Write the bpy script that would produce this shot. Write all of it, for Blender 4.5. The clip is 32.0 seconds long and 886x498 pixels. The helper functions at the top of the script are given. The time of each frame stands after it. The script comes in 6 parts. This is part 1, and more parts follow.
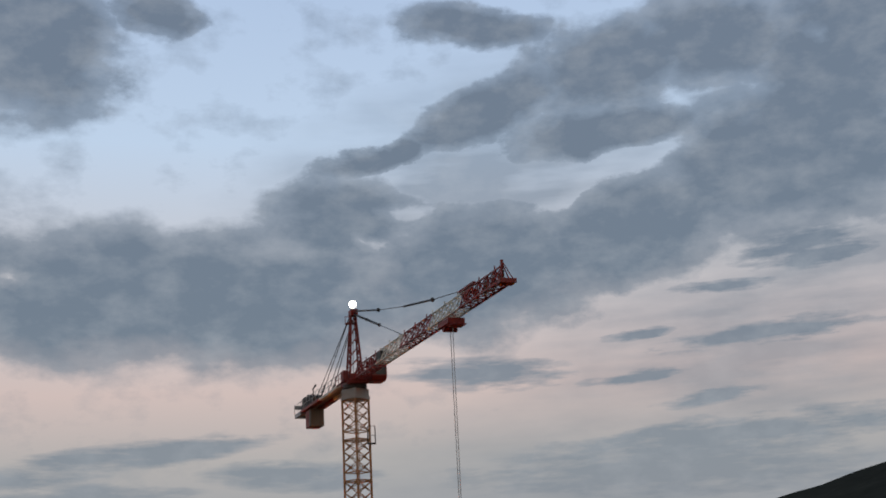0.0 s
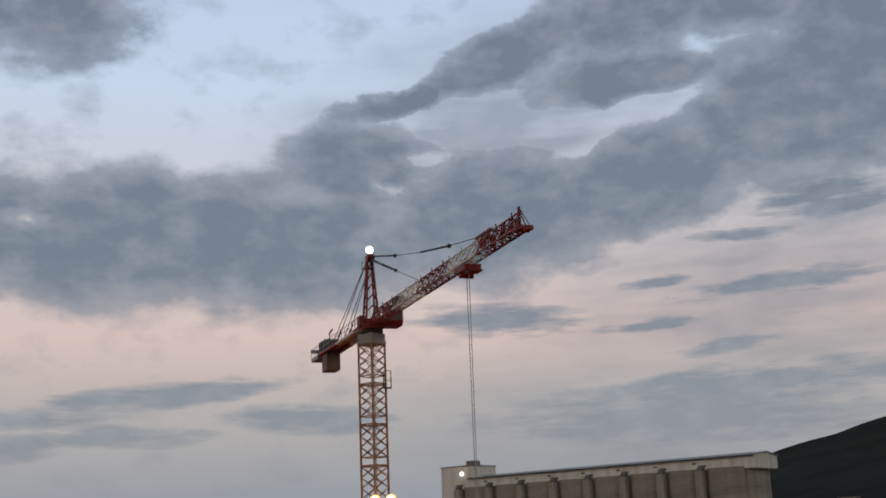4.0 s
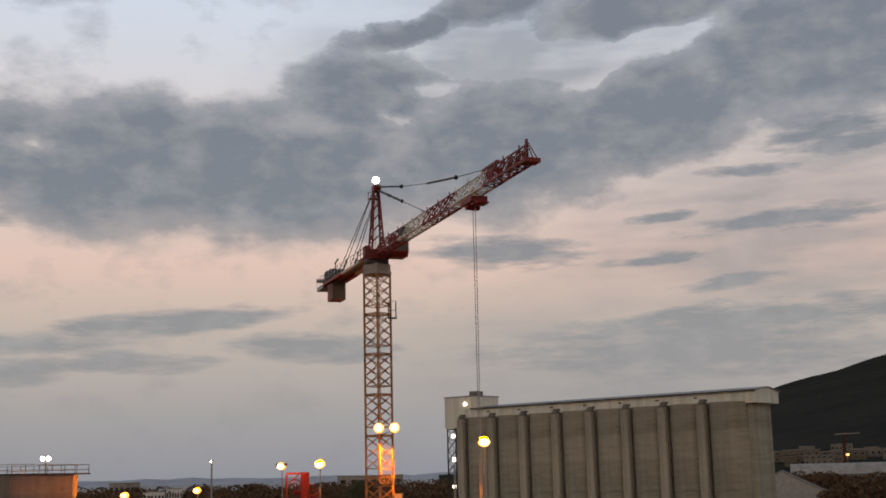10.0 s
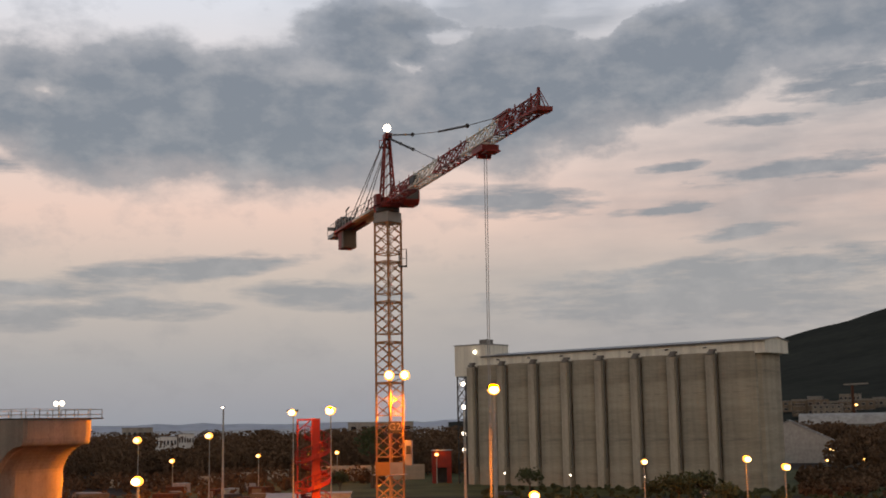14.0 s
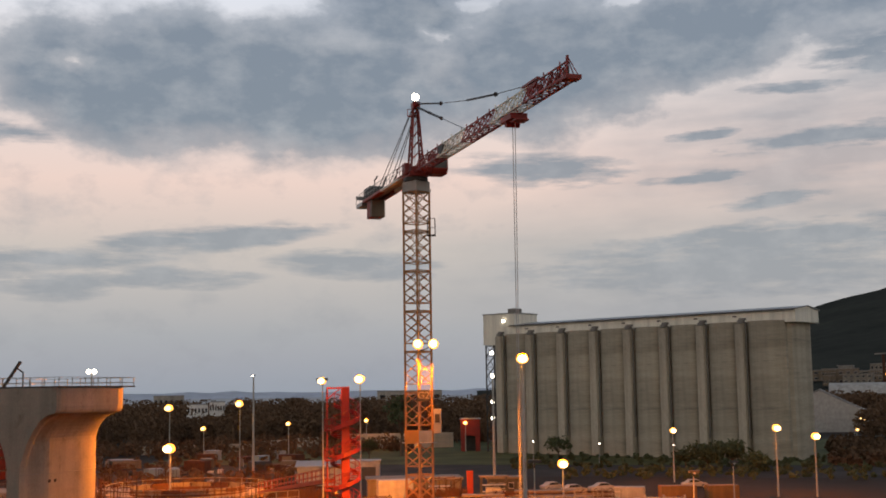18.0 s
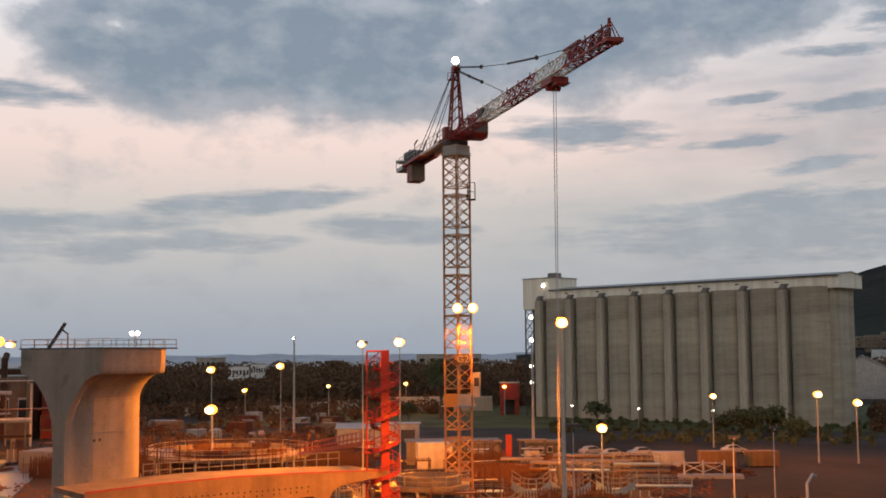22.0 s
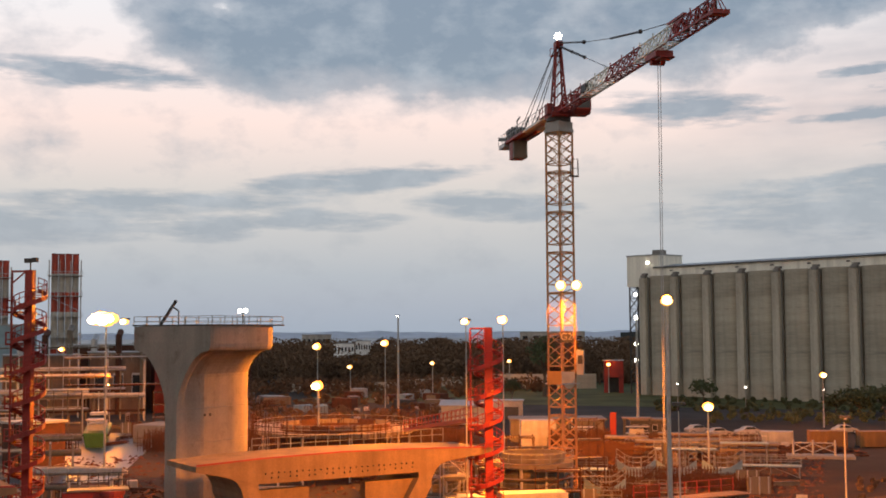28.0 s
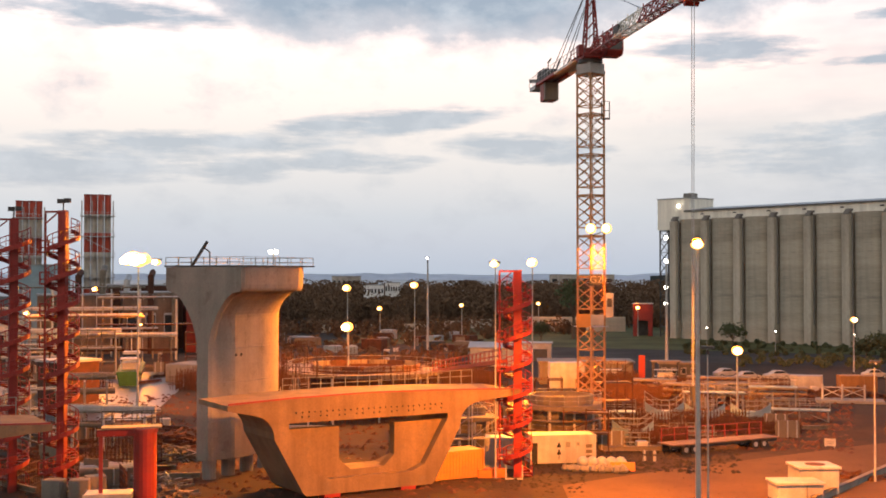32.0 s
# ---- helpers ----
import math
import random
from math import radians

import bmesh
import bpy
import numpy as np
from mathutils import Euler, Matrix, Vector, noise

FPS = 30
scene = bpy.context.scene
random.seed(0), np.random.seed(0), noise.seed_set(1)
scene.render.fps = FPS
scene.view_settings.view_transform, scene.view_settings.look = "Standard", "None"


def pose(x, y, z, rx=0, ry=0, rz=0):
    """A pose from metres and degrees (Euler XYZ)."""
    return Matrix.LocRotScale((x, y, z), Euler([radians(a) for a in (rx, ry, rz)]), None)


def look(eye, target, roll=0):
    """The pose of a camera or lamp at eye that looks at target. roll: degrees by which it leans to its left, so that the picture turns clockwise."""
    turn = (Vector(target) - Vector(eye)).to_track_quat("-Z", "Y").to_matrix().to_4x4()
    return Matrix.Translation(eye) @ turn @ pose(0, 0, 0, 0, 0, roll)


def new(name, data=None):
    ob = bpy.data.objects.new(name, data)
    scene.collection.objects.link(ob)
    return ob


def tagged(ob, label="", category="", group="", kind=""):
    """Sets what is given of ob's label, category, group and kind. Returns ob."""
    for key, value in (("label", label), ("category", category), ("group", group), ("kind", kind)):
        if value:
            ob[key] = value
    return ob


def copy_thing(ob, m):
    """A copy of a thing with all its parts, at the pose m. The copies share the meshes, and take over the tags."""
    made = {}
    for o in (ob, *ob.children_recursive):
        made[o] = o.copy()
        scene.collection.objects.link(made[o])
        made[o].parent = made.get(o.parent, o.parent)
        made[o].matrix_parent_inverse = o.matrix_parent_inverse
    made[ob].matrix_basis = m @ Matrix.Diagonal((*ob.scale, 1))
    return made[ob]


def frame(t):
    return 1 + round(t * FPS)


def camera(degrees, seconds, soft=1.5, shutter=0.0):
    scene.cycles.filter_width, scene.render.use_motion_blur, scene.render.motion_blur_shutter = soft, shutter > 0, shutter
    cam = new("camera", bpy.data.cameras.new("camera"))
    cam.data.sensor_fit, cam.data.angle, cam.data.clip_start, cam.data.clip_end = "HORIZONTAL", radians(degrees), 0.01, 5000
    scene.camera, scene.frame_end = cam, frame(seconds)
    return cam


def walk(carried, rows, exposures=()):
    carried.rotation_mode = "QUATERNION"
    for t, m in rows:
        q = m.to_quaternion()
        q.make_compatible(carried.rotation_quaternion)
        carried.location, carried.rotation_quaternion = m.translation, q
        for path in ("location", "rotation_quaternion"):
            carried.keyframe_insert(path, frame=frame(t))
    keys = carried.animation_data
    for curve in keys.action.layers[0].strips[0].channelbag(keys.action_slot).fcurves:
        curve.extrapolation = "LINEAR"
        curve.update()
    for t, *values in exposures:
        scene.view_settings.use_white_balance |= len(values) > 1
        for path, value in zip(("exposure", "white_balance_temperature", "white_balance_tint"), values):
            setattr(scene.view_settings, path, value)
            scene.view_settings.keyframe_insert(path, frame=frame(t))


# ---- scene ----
# ---------------------------------------------------------------- camera
EYE = Vector((0.0, 0.0, 17.5))
cam = camera(40.55, 32.0, soft=1.8)
# seconds, degrees to the left of +y, degrees up, roll
TURNS = (
    (0.0, -0.83, 16.42, -3.14), (0.5, -0.61, 15.88, -2.99), (1.0, -0.49, 15.54, -2.83), (1.5, -0.46, 15.41, -2.87),
    (2.0, -0.34, 15.15, -2.88), (2.5, -0.21, 14.92, -2.78), (3.0, -0.28, 14.68, -2.62), (3.5, 0.01, 14.28, -2.52),
    (5.5, 0.02, 13.08, -2.01), (6.0, -0.01, 12.89, -1.95), (6.5, 0.00, 12.65, -1.95), (7.0, 0.24, 12.32, -1.86),
    (7.5, 0.25, 11.96, -1.73), (8.0, 0.26, 11.83, -1.69), (8.5, 0.33, 11.51, -1.71), (9.0, 0.40, 11.21, -1.63),
    (9.5, 0.40, 10.96, -1.54), (10.0, 0.54, 10.63, -1.39), (10.5, 0.53, 10.44, -1.46), (11.0, 0.53, 10.22, -1.39),
    (11.5, 0.71, 9.94, -1.26), (12.0, 0.82, 9.31, -1.20), (12.5, 0.81, 9.09, -1.20), (13.0, 0.93, 8.82, -1.13),
    (13.5, 1.10, 8.42, -0.99), (15.5, 1.14, 7.81, -0.99), (16.0, 1.43, 7.49, -0.89), (16.5, 1.66, 7.30, -0.95),
    (17.0, 2.03, 7.09, -0.97), (17.5, 2.22, 7.00, -0.89), (18.0, 2.51, 6.73, -0.88), (18.5, 2.77, 6.55, -0.96),
    (19.0, 3.08, 6.06, -0.86), (19.5, 3.31, 5.78, -0.83), (20.0, 3.38, 5.57, -0.65), (20.5, 3.64, 5.40, -0.63),
    (21.0, 3.91, 5.33, -0.55), (21.5, 4.16, 5.28, -0.62), (22.0, 4.44, 5.04, -0.48), (22.5, 4.74, 4.84, -0.38),
    (23.0, 5.34, 4.49, -0.29), (23.5, 5.87, 4.22, -0.19), (24.0, 6.22, 4.09, -0.14), (24.5, 6.40, 4.03, -0.27),
    (25.0, 6.57, 4.08, -0.24), (25.5, 7.15, 3.69, -0.13), (27.5, 8.74, 4.04, -0.36), (28.0, 9.37, 4.00, -0.35),
    (28.5, 9.78, 4.02, -0.40), (29.0, 10.05, 3.84, -0.34), (29.5, 10.28, 3.47, -0.24), (30.0, 10.46, 3.21, -0.20),
    (30.5, 10.38, 2.93, -0.19), (31.0, 10.54, 2.43, -0.18), (31.5, 10.61, 1.86, -0.16), (32.0, 10.80, 1.25, 0.00),
)


def way(az, el):
    a, e = radians(az), radians(el)
    return Vector((-math.sin(a) * math.cos(e), math.cos(a) * math.cos(e), math.sin(e)))


walk(cam, [(t, look(EYE, EYE + 100 * way(a, e), r)) for t, a, e, r in TURNS],
     [(0, 0.1, 6500, 9), (3, 0.15, 6550, 10), (6, 0.17, 7250, 15), (9, 0.2, 7550, 15), (13, 0.36, 7600, 15), (16, 0.43, 7300, 13), (19, 0.5, 6950, 11),
      (23, 0.6, 6800, 10), (25, 0.6, 6900, 11), (28, 0.76, 6700, 9), (30, 0.82, 6700, 9), (31, 0.93, 6850, 10), (32, 1.2, 6900, 11)])


# ---------------------------------------------------------------- sky and lamps
def link(nt, a, b):
    nt.links.new(a, b)


def math_node(nt, op, a, b=None, clamp=False):
    n = nt.nodes.new("ShaderNodeMath")
    n.operation, n.use_clamp = op, clamp
    for i, s in enumerate((a, b)):
        if s is None:
            continue
        if isinstance(s, (int, float)):
            n.inputs[i].default_value = s
        else:
            link(nt, s, n.inputs[i])
    return n.outputs[0]


def noise_node(nt, vec, scale, detail=4.0, rough=0.55, color=False):
    n = nt.nodes.new("ShaderNodeTexNoise")
    n.inputs["Scale"].default_value, n.inputs["Detail"].default_value, n.inputs["Roughness"].default_value = scale, detail, rough
    if vec is not None:
        link(nt, vec, n.inputs["Vector"])
    return n.outputs["Color"] if color else n.outputs["Fac"]


def ramp_node(nt, fac, stops, ease="LINEAR"):
    n = nt.nodes.new("ShaderNodeValToRGB")
    n.color_ramp.interpolation = ease
    e = n.color_ramp.elements
    while len(e) < len(stops):
        e.new(0.5)
    for i, (p, c) in enumerate(stops):
        e[i].position = p
        e[i].color = (*c, 1) if len(c) == 3 else c
    link(nt, fac, n.inputs["Fac"])
    return n.outputs["Color"]


def mix_node(nt, fac, a, b, blend="MIX"):
    n = nt.nodes.new("ShaderNodeMix")
    n.data_type, n.blend_type = "RGBA", blend
    for sock, s in ((n.inputs["Factor"], fac), (n.inputs["A"], a), (n.inputs["B"], b)):
        if isinstance(s, (int, float)):
            sock.default_value = s
        elif isinstance(s, tuple):
            sock.default_value = (*s, 1)
        else:
            link(nt, s, sock)
    return n.outputs["Result"]


def vec_math(nt, op, a, b):
    n = nt.nodes.new("ShaderNodeVectorMath")
    n.operation = op
    for i, s in enumerate((a, b)):
        if isinstance(s, tuple):
            n.inputs[i].default_value = s
        else:
            link(nt, s, n.inputs[i])
    return n.outputs[0]


# cloud banks of the evening sky: degrees right of +y, degrees up, half length, half height, tilt
CLOUDS_HIGH = ((-19.3, 25.7, 5.5, 4.5, 4), (-16.2, 14.5, 9.2, 4.2, 0), (-9.1, 14.3, 11.6, 4.0, -2), (-4.0, 17.9, 5.4, 2.6, -2), (2.6, 15.3, 7.8, 4.0, 0),
               (10.6, 16.8, 8.0, 3.2, 11), (18.2, 19.3, 9.0, 4.9, 2), (21.4, 22.9, 6.9, 5.4, -12), (3.1, 22.6, 6.6, 1.9, 20), (9.8, 24.3, 5.4, 2.9, 2),
               (-2.2, 20.9, 3.7, 0.9, 11), (9.1, 21.3, 6.4, 1.6, 1), (3.1, 26.7, 5.0, 1.3, -10), (15.4, 24.9, 5.4, 3.3, -10), (-13.3, 27.5, 2.9, 1.4, 2))
CLOUD_GAPS = ((10.4, 20.1, 4.8, 0.9, 4), (1.5, 20.1, 3.7, 1.2, -11), (-1.5, 18.3, 2.1, 0.6, 2), (20.6, 24.3, 1.6, 0.8, -11),
              (7.4, 19.0, 2.5, 0.7, 28), (-20.1, 15.2, 1.2, 0.6, 2), (-2.6, 17.0, 2.0, 0.5, -12))
CLOUD_VEIL = ((15.0, 10.5, 15.0, 7.0, 5), (9.0, 5.2, 17.0, 4.6, 0), (3.0, 19.5, 16.0, 7.0, 12), (20.0, 15.0, 10.0, 6.0, 8))
CLOUDS_LOW = ((2.1, 10.4, 5.2, 0.9, -4), (16.0, 11.2, 6.4, 0.8, 2), (9.7, 9.8, 2.9, 0.4, 5), (13.0, 8.5, 3.3, 0.5, 5), (9.9, 11.7, 1.9, 0.3, 4),
              (14.6, 13.5, 3.3, 0.3, -2), (18.3, 14.7, 3.7, 1.4, -2), (13.1, 6.6, 9.3, 1.4, 3), (10.5, 5.3, 10.7, 1.6, -1), (-13.5, 7.2, 6.3, 0.7, 5),
              (-19.5, 6.2, 4.0, 0.6, 0), (-15.3, 5.4, 4.4, 0.6, 0), (-20.5, 5.0, 2.9, 0.8, 0), (-6.7, 6.0, 4.6, 0.8, -3), (-12.8, 7.5, 4.0, 0.4, 4),
              (-23.5, 6.1, 6.6, 0.7, -1), (-28.8, 5.0, 8.0, 1.0, 1), (-26.5, 11.9, 6.5, 0.7, -1))


def make_sky():
    world = bpy.data.worlds.new("evening_sky")
    scene.world = world
    world.use_nodes = True
    nt = world.node_tree
    nt.nodes.clear()
    direction = nt.nodes.new("ShaderNodeTexCoord").outputs["Generated"]
    sep = nt.nodes.new("ShaderNodeSeparateXYZ")
    link(nt, direction, sep.inputs[0])
    az = math_node(nt, "MULTIPLY", math_node(nt, "ARCTAN2", sep.outputs[0], sep.outputs[1]), 57.2958)
    el = math_node(nt, "MULTIPLY", math_node(nt, "ARCSINE", sep.outputs[2]), 57.2958)
    comb = nt.nodes.new("ShaderNodeCombineXYZ")
    link(nt, az, comb.inputs[0])
    link(nt, el, comb.inputs[1])
    flat = comb.outputs[0]
    # ragged edges: the place in the sky is stirred at two scales
    stretch = vec_math(nt, "MULTIPLY", flat, (0.75, 1.25, 1.0))
    stir = vec_math(nt, "MULTIPLY", vec_math(nt, "SUBTRACT", noise_node(nt, stretch, 0.32, 6, 0.6, True), (0.5, 0.5, 0.5)), (4.6, 1.8, 0.0))
    stirred = vec_math(nt, "ADD", flat, stir)
    banks = []
    streaks = vec_math(nt, "MULTIPLY", flat, (0.36, 2.0, 1.0))
    drift = vec_math(nt, "MULTIPLY", vec_math(nt, "SUBTRACT", noise_node(nt, streaks, 0.42, 5, 0.55, True), (0.5, 0.5, 0.5)), (3.4, 0.8, 0.0))
    low_place = vec_math(nt, "ADD", flat, drift)
    for rows, gain, place in ((CLOUDS_HIGH, 1.8, stirred), (CLOUDS_LOW, 1.15, low_place), (CLOUD_GAPS, 0.75, stirred), (CLOUD_VEIL, 1.1, stirred)):
        total = None
        spread = (1.2, 1.1) if rows is CLOUDS_LOW else (1.0, 1.0)
        for a, e, hw, hh, tilt in rows:
            m = nt.nodes.new("ShaderNodeMapping")
            m.vector_type = "TEXTURE"
            m.inputs["Location"].default_value = (a, e, 0)
            m.inputs["Rotation"].default_value = (0, 0, radians(tilt))
            m.inputs["Scale"].default_value = (hw * spread[0], hh * spread[1], 1)
            link(nt, place, m.inputs["Vector"])
            g = nt.nodes.new("ShaderNodeTexGradient")
            g.gradient_type = "SPHERICAL"
            link(nt, m.outputs[0], g.inputs["Vector"])
            one = math_node(nt, "MULTIPLY", g.outputs["Fac"], gain)
            total = one if total is None else math_node(nt, "MAXIMUM", total, one)
        banks.append(total)
    # beyond the banks the cover goes on in all directions
    around = math_node(nt, "MULTIPLY", math_node(nt, "SUBTRACT", math_node(nt, "ABSOLUTE", az), 30.0), 0.06, True)
    high = math_node(nt, "MULTIPLY", math_node(nt, "SUBTRACT", el, 30.0), 0.08, True)
    rest = math_node(nt, "MULTIPLY", ramp_node(nt, noise_node(nt, direction, 3.2, 6, 0.6), [(0.42, (0, 0, 0)), (0.62, (0.8, 0.8, 0.8))]),
                     math_node(nt, "MAXIMUM", around, high))
    total = math_node(nt, "MAXIMUM", math_node(nt, "SUBTRACT", banks[0], banks[2]), rest)
    fine = noise_node(nt, stretch, 0.4, 9, 0.58)
    body = math_node(nt, "ADD", total, math_node(nt, "MULTIPLY", math_node(nt, "SUBTRACT", fine, 0.5), 1.3))
    ragged = math_node(nt, "MULTIPLY", math_node(nt, "SUBTRACT", noise_node(nt, streaks, 0.9, 8, 0.6), 0.5), 2.4)
    wisps = math_node(nt, "ADD", banks[1], math_node(nt, "MULTIPLY", ragged, math_node(nt, "MULTIPLY", banks[1], 2.2, True)))
    cover = ramp_node(nt, body, [(0.0, (0, 0, 0)), (0.2, (0.3, 0.3, 0.3)), (0.42, (0.74, 0.74, 0.74)), (0.95, (1, 1, 1))])
    thin = ramp_node(nt, wisps, [(0.1, (0, 0, 0)), (0.36, (0.52, 0.52, 0.52)), (0.75, (0.92, 0.92, 0.92))])
    veil = math_node(nt, "MULTIPLY", banks[3], math_node(nt, "MULTIPLY", noise_node(nt, streaks, 0.45, 4, 0.5), 1.25), True)
    veil = ramp_node(nt, veil, [(0.05, (0, 0, 0)), (0.6, (0.62, 0.62, 0.62))])
    cover = mix_node(nt, 1.0, mix_node(nt, 1.0, cover, thin, "SCREEN"), veil, "LIGHTEN")
    up = math_node(nt, "MULTIPLY", el, 1 / 45.0, True)
    clear = ramp_node(nt, up, [(0.0, (0.215, 0.255, 0.315)), (0.06, (0.25, 0.29, 0.34)), (0.15, (0.385, 0.37, 0.378)), (0.22, (0.56, 0.45, 0.435)),
                               (0.34, (0.52, 0.51, 0.54)), (0.48, (0.47, 0.58, 0.74)), (0.64, (0.40, 0.51, 0.70)), (0.85, (0.24, 0.32, 0.47)), (1.0, (0.16, 0.22, 0.34))])
    dark = ramp_node(nt, up, [(0.0, (0.20, 0.235, 0.285)), (0.12, (0.195, 0.232, 0.285)), (0.3, (0.136, 0.176, 0.237)), (0.62, (0.138, 0.178, 0.245)), (1.0, (0.06, 0.08, 0.11))])
    grain = noise_node(nt, stretch, 0.55, 8, 0.58)
    dark = mix_node(nt, ramp_node(nt, grain, [(0.45, (0, 0, 0)), (0.75, (0.55, 0.55, 0.55))]), dark, (0.30, 0.33, 0.38))
    col = mix_node(nt, cover, clear, dark)
    # dusk: the sky behind the eye, where the sun has set, is brighter and warmer
    away = math_node(nt, "MULTIPLY", sep.outputs[1], -1.6, True)
    col = mix_node(nt, away, col, mix_node(nt, 1.0, col, (1.6, 1.34, 1.08), "MULTIPLY"))
    glow = nt.nodes.new("ShaderNodeTexSky")
    glow.sky_type, glow.sun_disc = "NISHITA", False
    glow.sun_elevation, glow.sun_rotation = radians(1.0), radians(180)
    col = mix_node(nt, 0.02, col, glow.outputs[0], "ADD")
    bg = nt.nodes.new("ShaderNodeBackground")
    bg.inputs["Strength"].default_value = 1.0
    link(nt, col, bg.inputs["Color"])
    out = nt.nodes.new("ShaderNodeOutputWorld")
    link(nt, bg.outputs[0], out.inputs["Surface"])


make_sky()

SODIUM = (1.0, 0.25, 0.010)


def lamp_light(name, at, watts, size=0.4, colour=SODIUM, cone=168, blend=0.08, aim=None):
    d = bpy.data.lights.new(name, "SPOT")
    d.energy, d.shadow_soft_size, d.color = watts, size, colour
    d.spot_size, d.spot_blend = radians(cone), blend
    ob = new(name, d)
    ob.matrix_basis = look(at, aim) if aim is not None else pose(*at)
    return ob


# ---------------------------------------------------------------- materials
def mat(name, col, col2=None, rough=0.7, metal=0.0, gloss=0.35, scale=0.6, stretch=(1, 1, 1), bump=0.25, fine=9.0, vary=0.12, stain=None, stain_at=(0.55, 0.75), streak=0.0):
    m = bpy.data.materials.new(name)
    m.use_nodes = True
    nt = m.node_tree
    bsdf = nt.nodes["Principled BSDF"]
    tc = nt.nodes.new("ShaderNodeTexCoord")
    mp = nt.nodes.new("ShaderNodeMapping")
    mp.inputs["Scale"].default_value = stretch
    link(nt, tc.outputs["Object"], mp.inputs["Vector"])
    v = mp.outputs[0]
    col2 = col2 or tuple(c * 0.7 for c in col)
    broad = ramp_node(nt, noise_node(nt, v, scale, 5, 0.6), [(0.35, (0, 0, 0)), (0.65, (1, 1, 1))])
    base = mix_node(nt, broad, col, col2)
    if stain:
        spots = ramp_node(nt, noise_node(nt, v, scale * 2.3, 6, 0.7), [(stain_at[0], (0, 0, 0)), (stain_at[1], (1, 1, 1))])
        base = mix_node(nt, spots, base, stain)
    if streak:
        down = vec_math(nt, "MULTIPLY", tc.outputs["Object"], (1.0, 1.0, 0.05))
        runs = ramp_node(nt, noise_node(nt, down, 0.55, 6, 0.6), [(0.42, (1, 1, 1)), (0.72, (1 - streak,) * 3)])
        base = mix_node(nt, 1.0, base, runs, "MULTIPLY")
    grain = noise_node(nt, v, fine, 4, 0.6)
    val = math_node(nt, "ADD", math_node(nt, "MULTIPLY", grain, 0.5), 0.75)
    info = nt.nodes.new("ShaderNodeObjectInfo")
    val = math_node(nt, "MULTIPLY", val, math_node(nt, "ADD", math_node(nt, "MULTIPLY", info.outputs["Random"], vary), 1 - vary / 2))
    hsv = nt.nodes.new("ShaderNodeHueSaturation")
    link(nt, val, hsv.inputs["Value"])
    link(nt, base, hsv.inputs["Color"])
    link(nt, hsv.outputs[0], bsdf.inputs["Base Color"])
    bsdf.inputs["Roughness"].default_value, bsdf.inputs["Metallic"].default_value = rough, metal
    bsdf.inputs["Specular IOR Level"].default_value = gloss
    if bump:
        b = nt.nodes.new("ShaderNodeBump")
        b.inputs["Strength"].default_value, b.inputs["Distance"].default_value = bump, 0.05
        link(nt, grain, b.inputs["Height"])
        link(nt, b.outputs[0], bsdf.inputs["Normal"])
    return m


def glowing(name, col, power):
    m = bpy.data.materials.new(name)
    m.use_nodes = True
    b = m.node_tree.nodes["Principled BSDF"]
    b.inputs["Base Color"].default_value = (*col, 1)
    b.inputs["Emission Color"].default_value = (*col, 1)
    b.inputs["Emission Strength"].default_value = power
    return m


CONCRETE = mat("concrete", (0.235, 0.21, 0.172), (0.175, 0.158, 0.13), 0.85, stretch=(1, 1, 0.8), streak=0.28, scale=0.3, fine=6, stain=(0.125, 0.105, 0.08), stain_at=(0.54, 0.74))
# stained deck concrete; part of the orange sodium light is in its base colour
DECK_CONCRETE = mat("lamp_tinted_stained_concrete", (0.185, 0.122, 0.066), (0.125, 0.084, 0.047), 0.85, streak=0.4, scale=0.3, fine=6, stain=(0.12, 0.092, 0.062), stain_at=(0.54, 0.74))
CONCRETE_OLD = mat("weathered_concrete", (0.41, 0.37, 0.285), (0.285, 0.255, 0.195), 0.9, scale=0.12, stretch=(0.3, 0.3, 2.6), fine=2.0, streak=0.22, stain=(0.20, 0.185, 0.15), stain_at=(0.54, 0.74))
PILASTER = mat("smooth_weathered_concrete", (0.44, 0.395, 0.31), (0.36, 0.325, 0.255), 0.9, scale=0.15, stretch=(1, 1, 0.5), fine=2.0, streak=0.25, stain=(0.24, 0.215, 0.17), stain_at=(0.58, 0.8))
CONCRETE_DARK = mat("dark_concrete", (0.22, 0.21, 0.19), None, 0.9, scale=0.3)
CLADDING = mat("pale_cladding", (0.74, 0.71, 0.60), (0.66, 0.63, 0.53), 0.6, scale=0.2, stretch=(1, 1, 0.2), bump=0.05, streak=0.3)
ROOF_SHEET = mat("roof_sheet", (0.30, 0.30, 0.29), None, 0.5, 0.3, scale=0.2)
RED = mat("red_paint", (0.25, 0.02, 0.012), (0.17, 0.016, 0.011), 0.5, scale=0.5, stain=(0.16, 0.03, 0.02))
# red of the flues, lightened in the colour to carry the lamps' glare
FLUE_RED = mat("glare_lit_flue_red", (0.40, 0.055, 0.028), (0.28, 0.04, 0.022), 0.6, scale=0.4, streak=0.3)
RED_DARK = mat("dark_red_paint", (0.24, 0.028, 0.02), (0.14, 0.022, 0.018), 0.55, scale=0.5)
WHITE = mat("white_paint", (0.39, 0.37, 0.33), (0.28, 0.26, 0.23), 0.5, streak=0.3, scale=0.4, stain=(0.4, 0.33, 0.25), stain_at=(0.66, 0.85))
LIMEWASH = mat("limewashed_wall", (0.78, 0.77, 0.74), (0.66, 0.65, 0.62), 0.8, scale=0.3, streak=0.15)
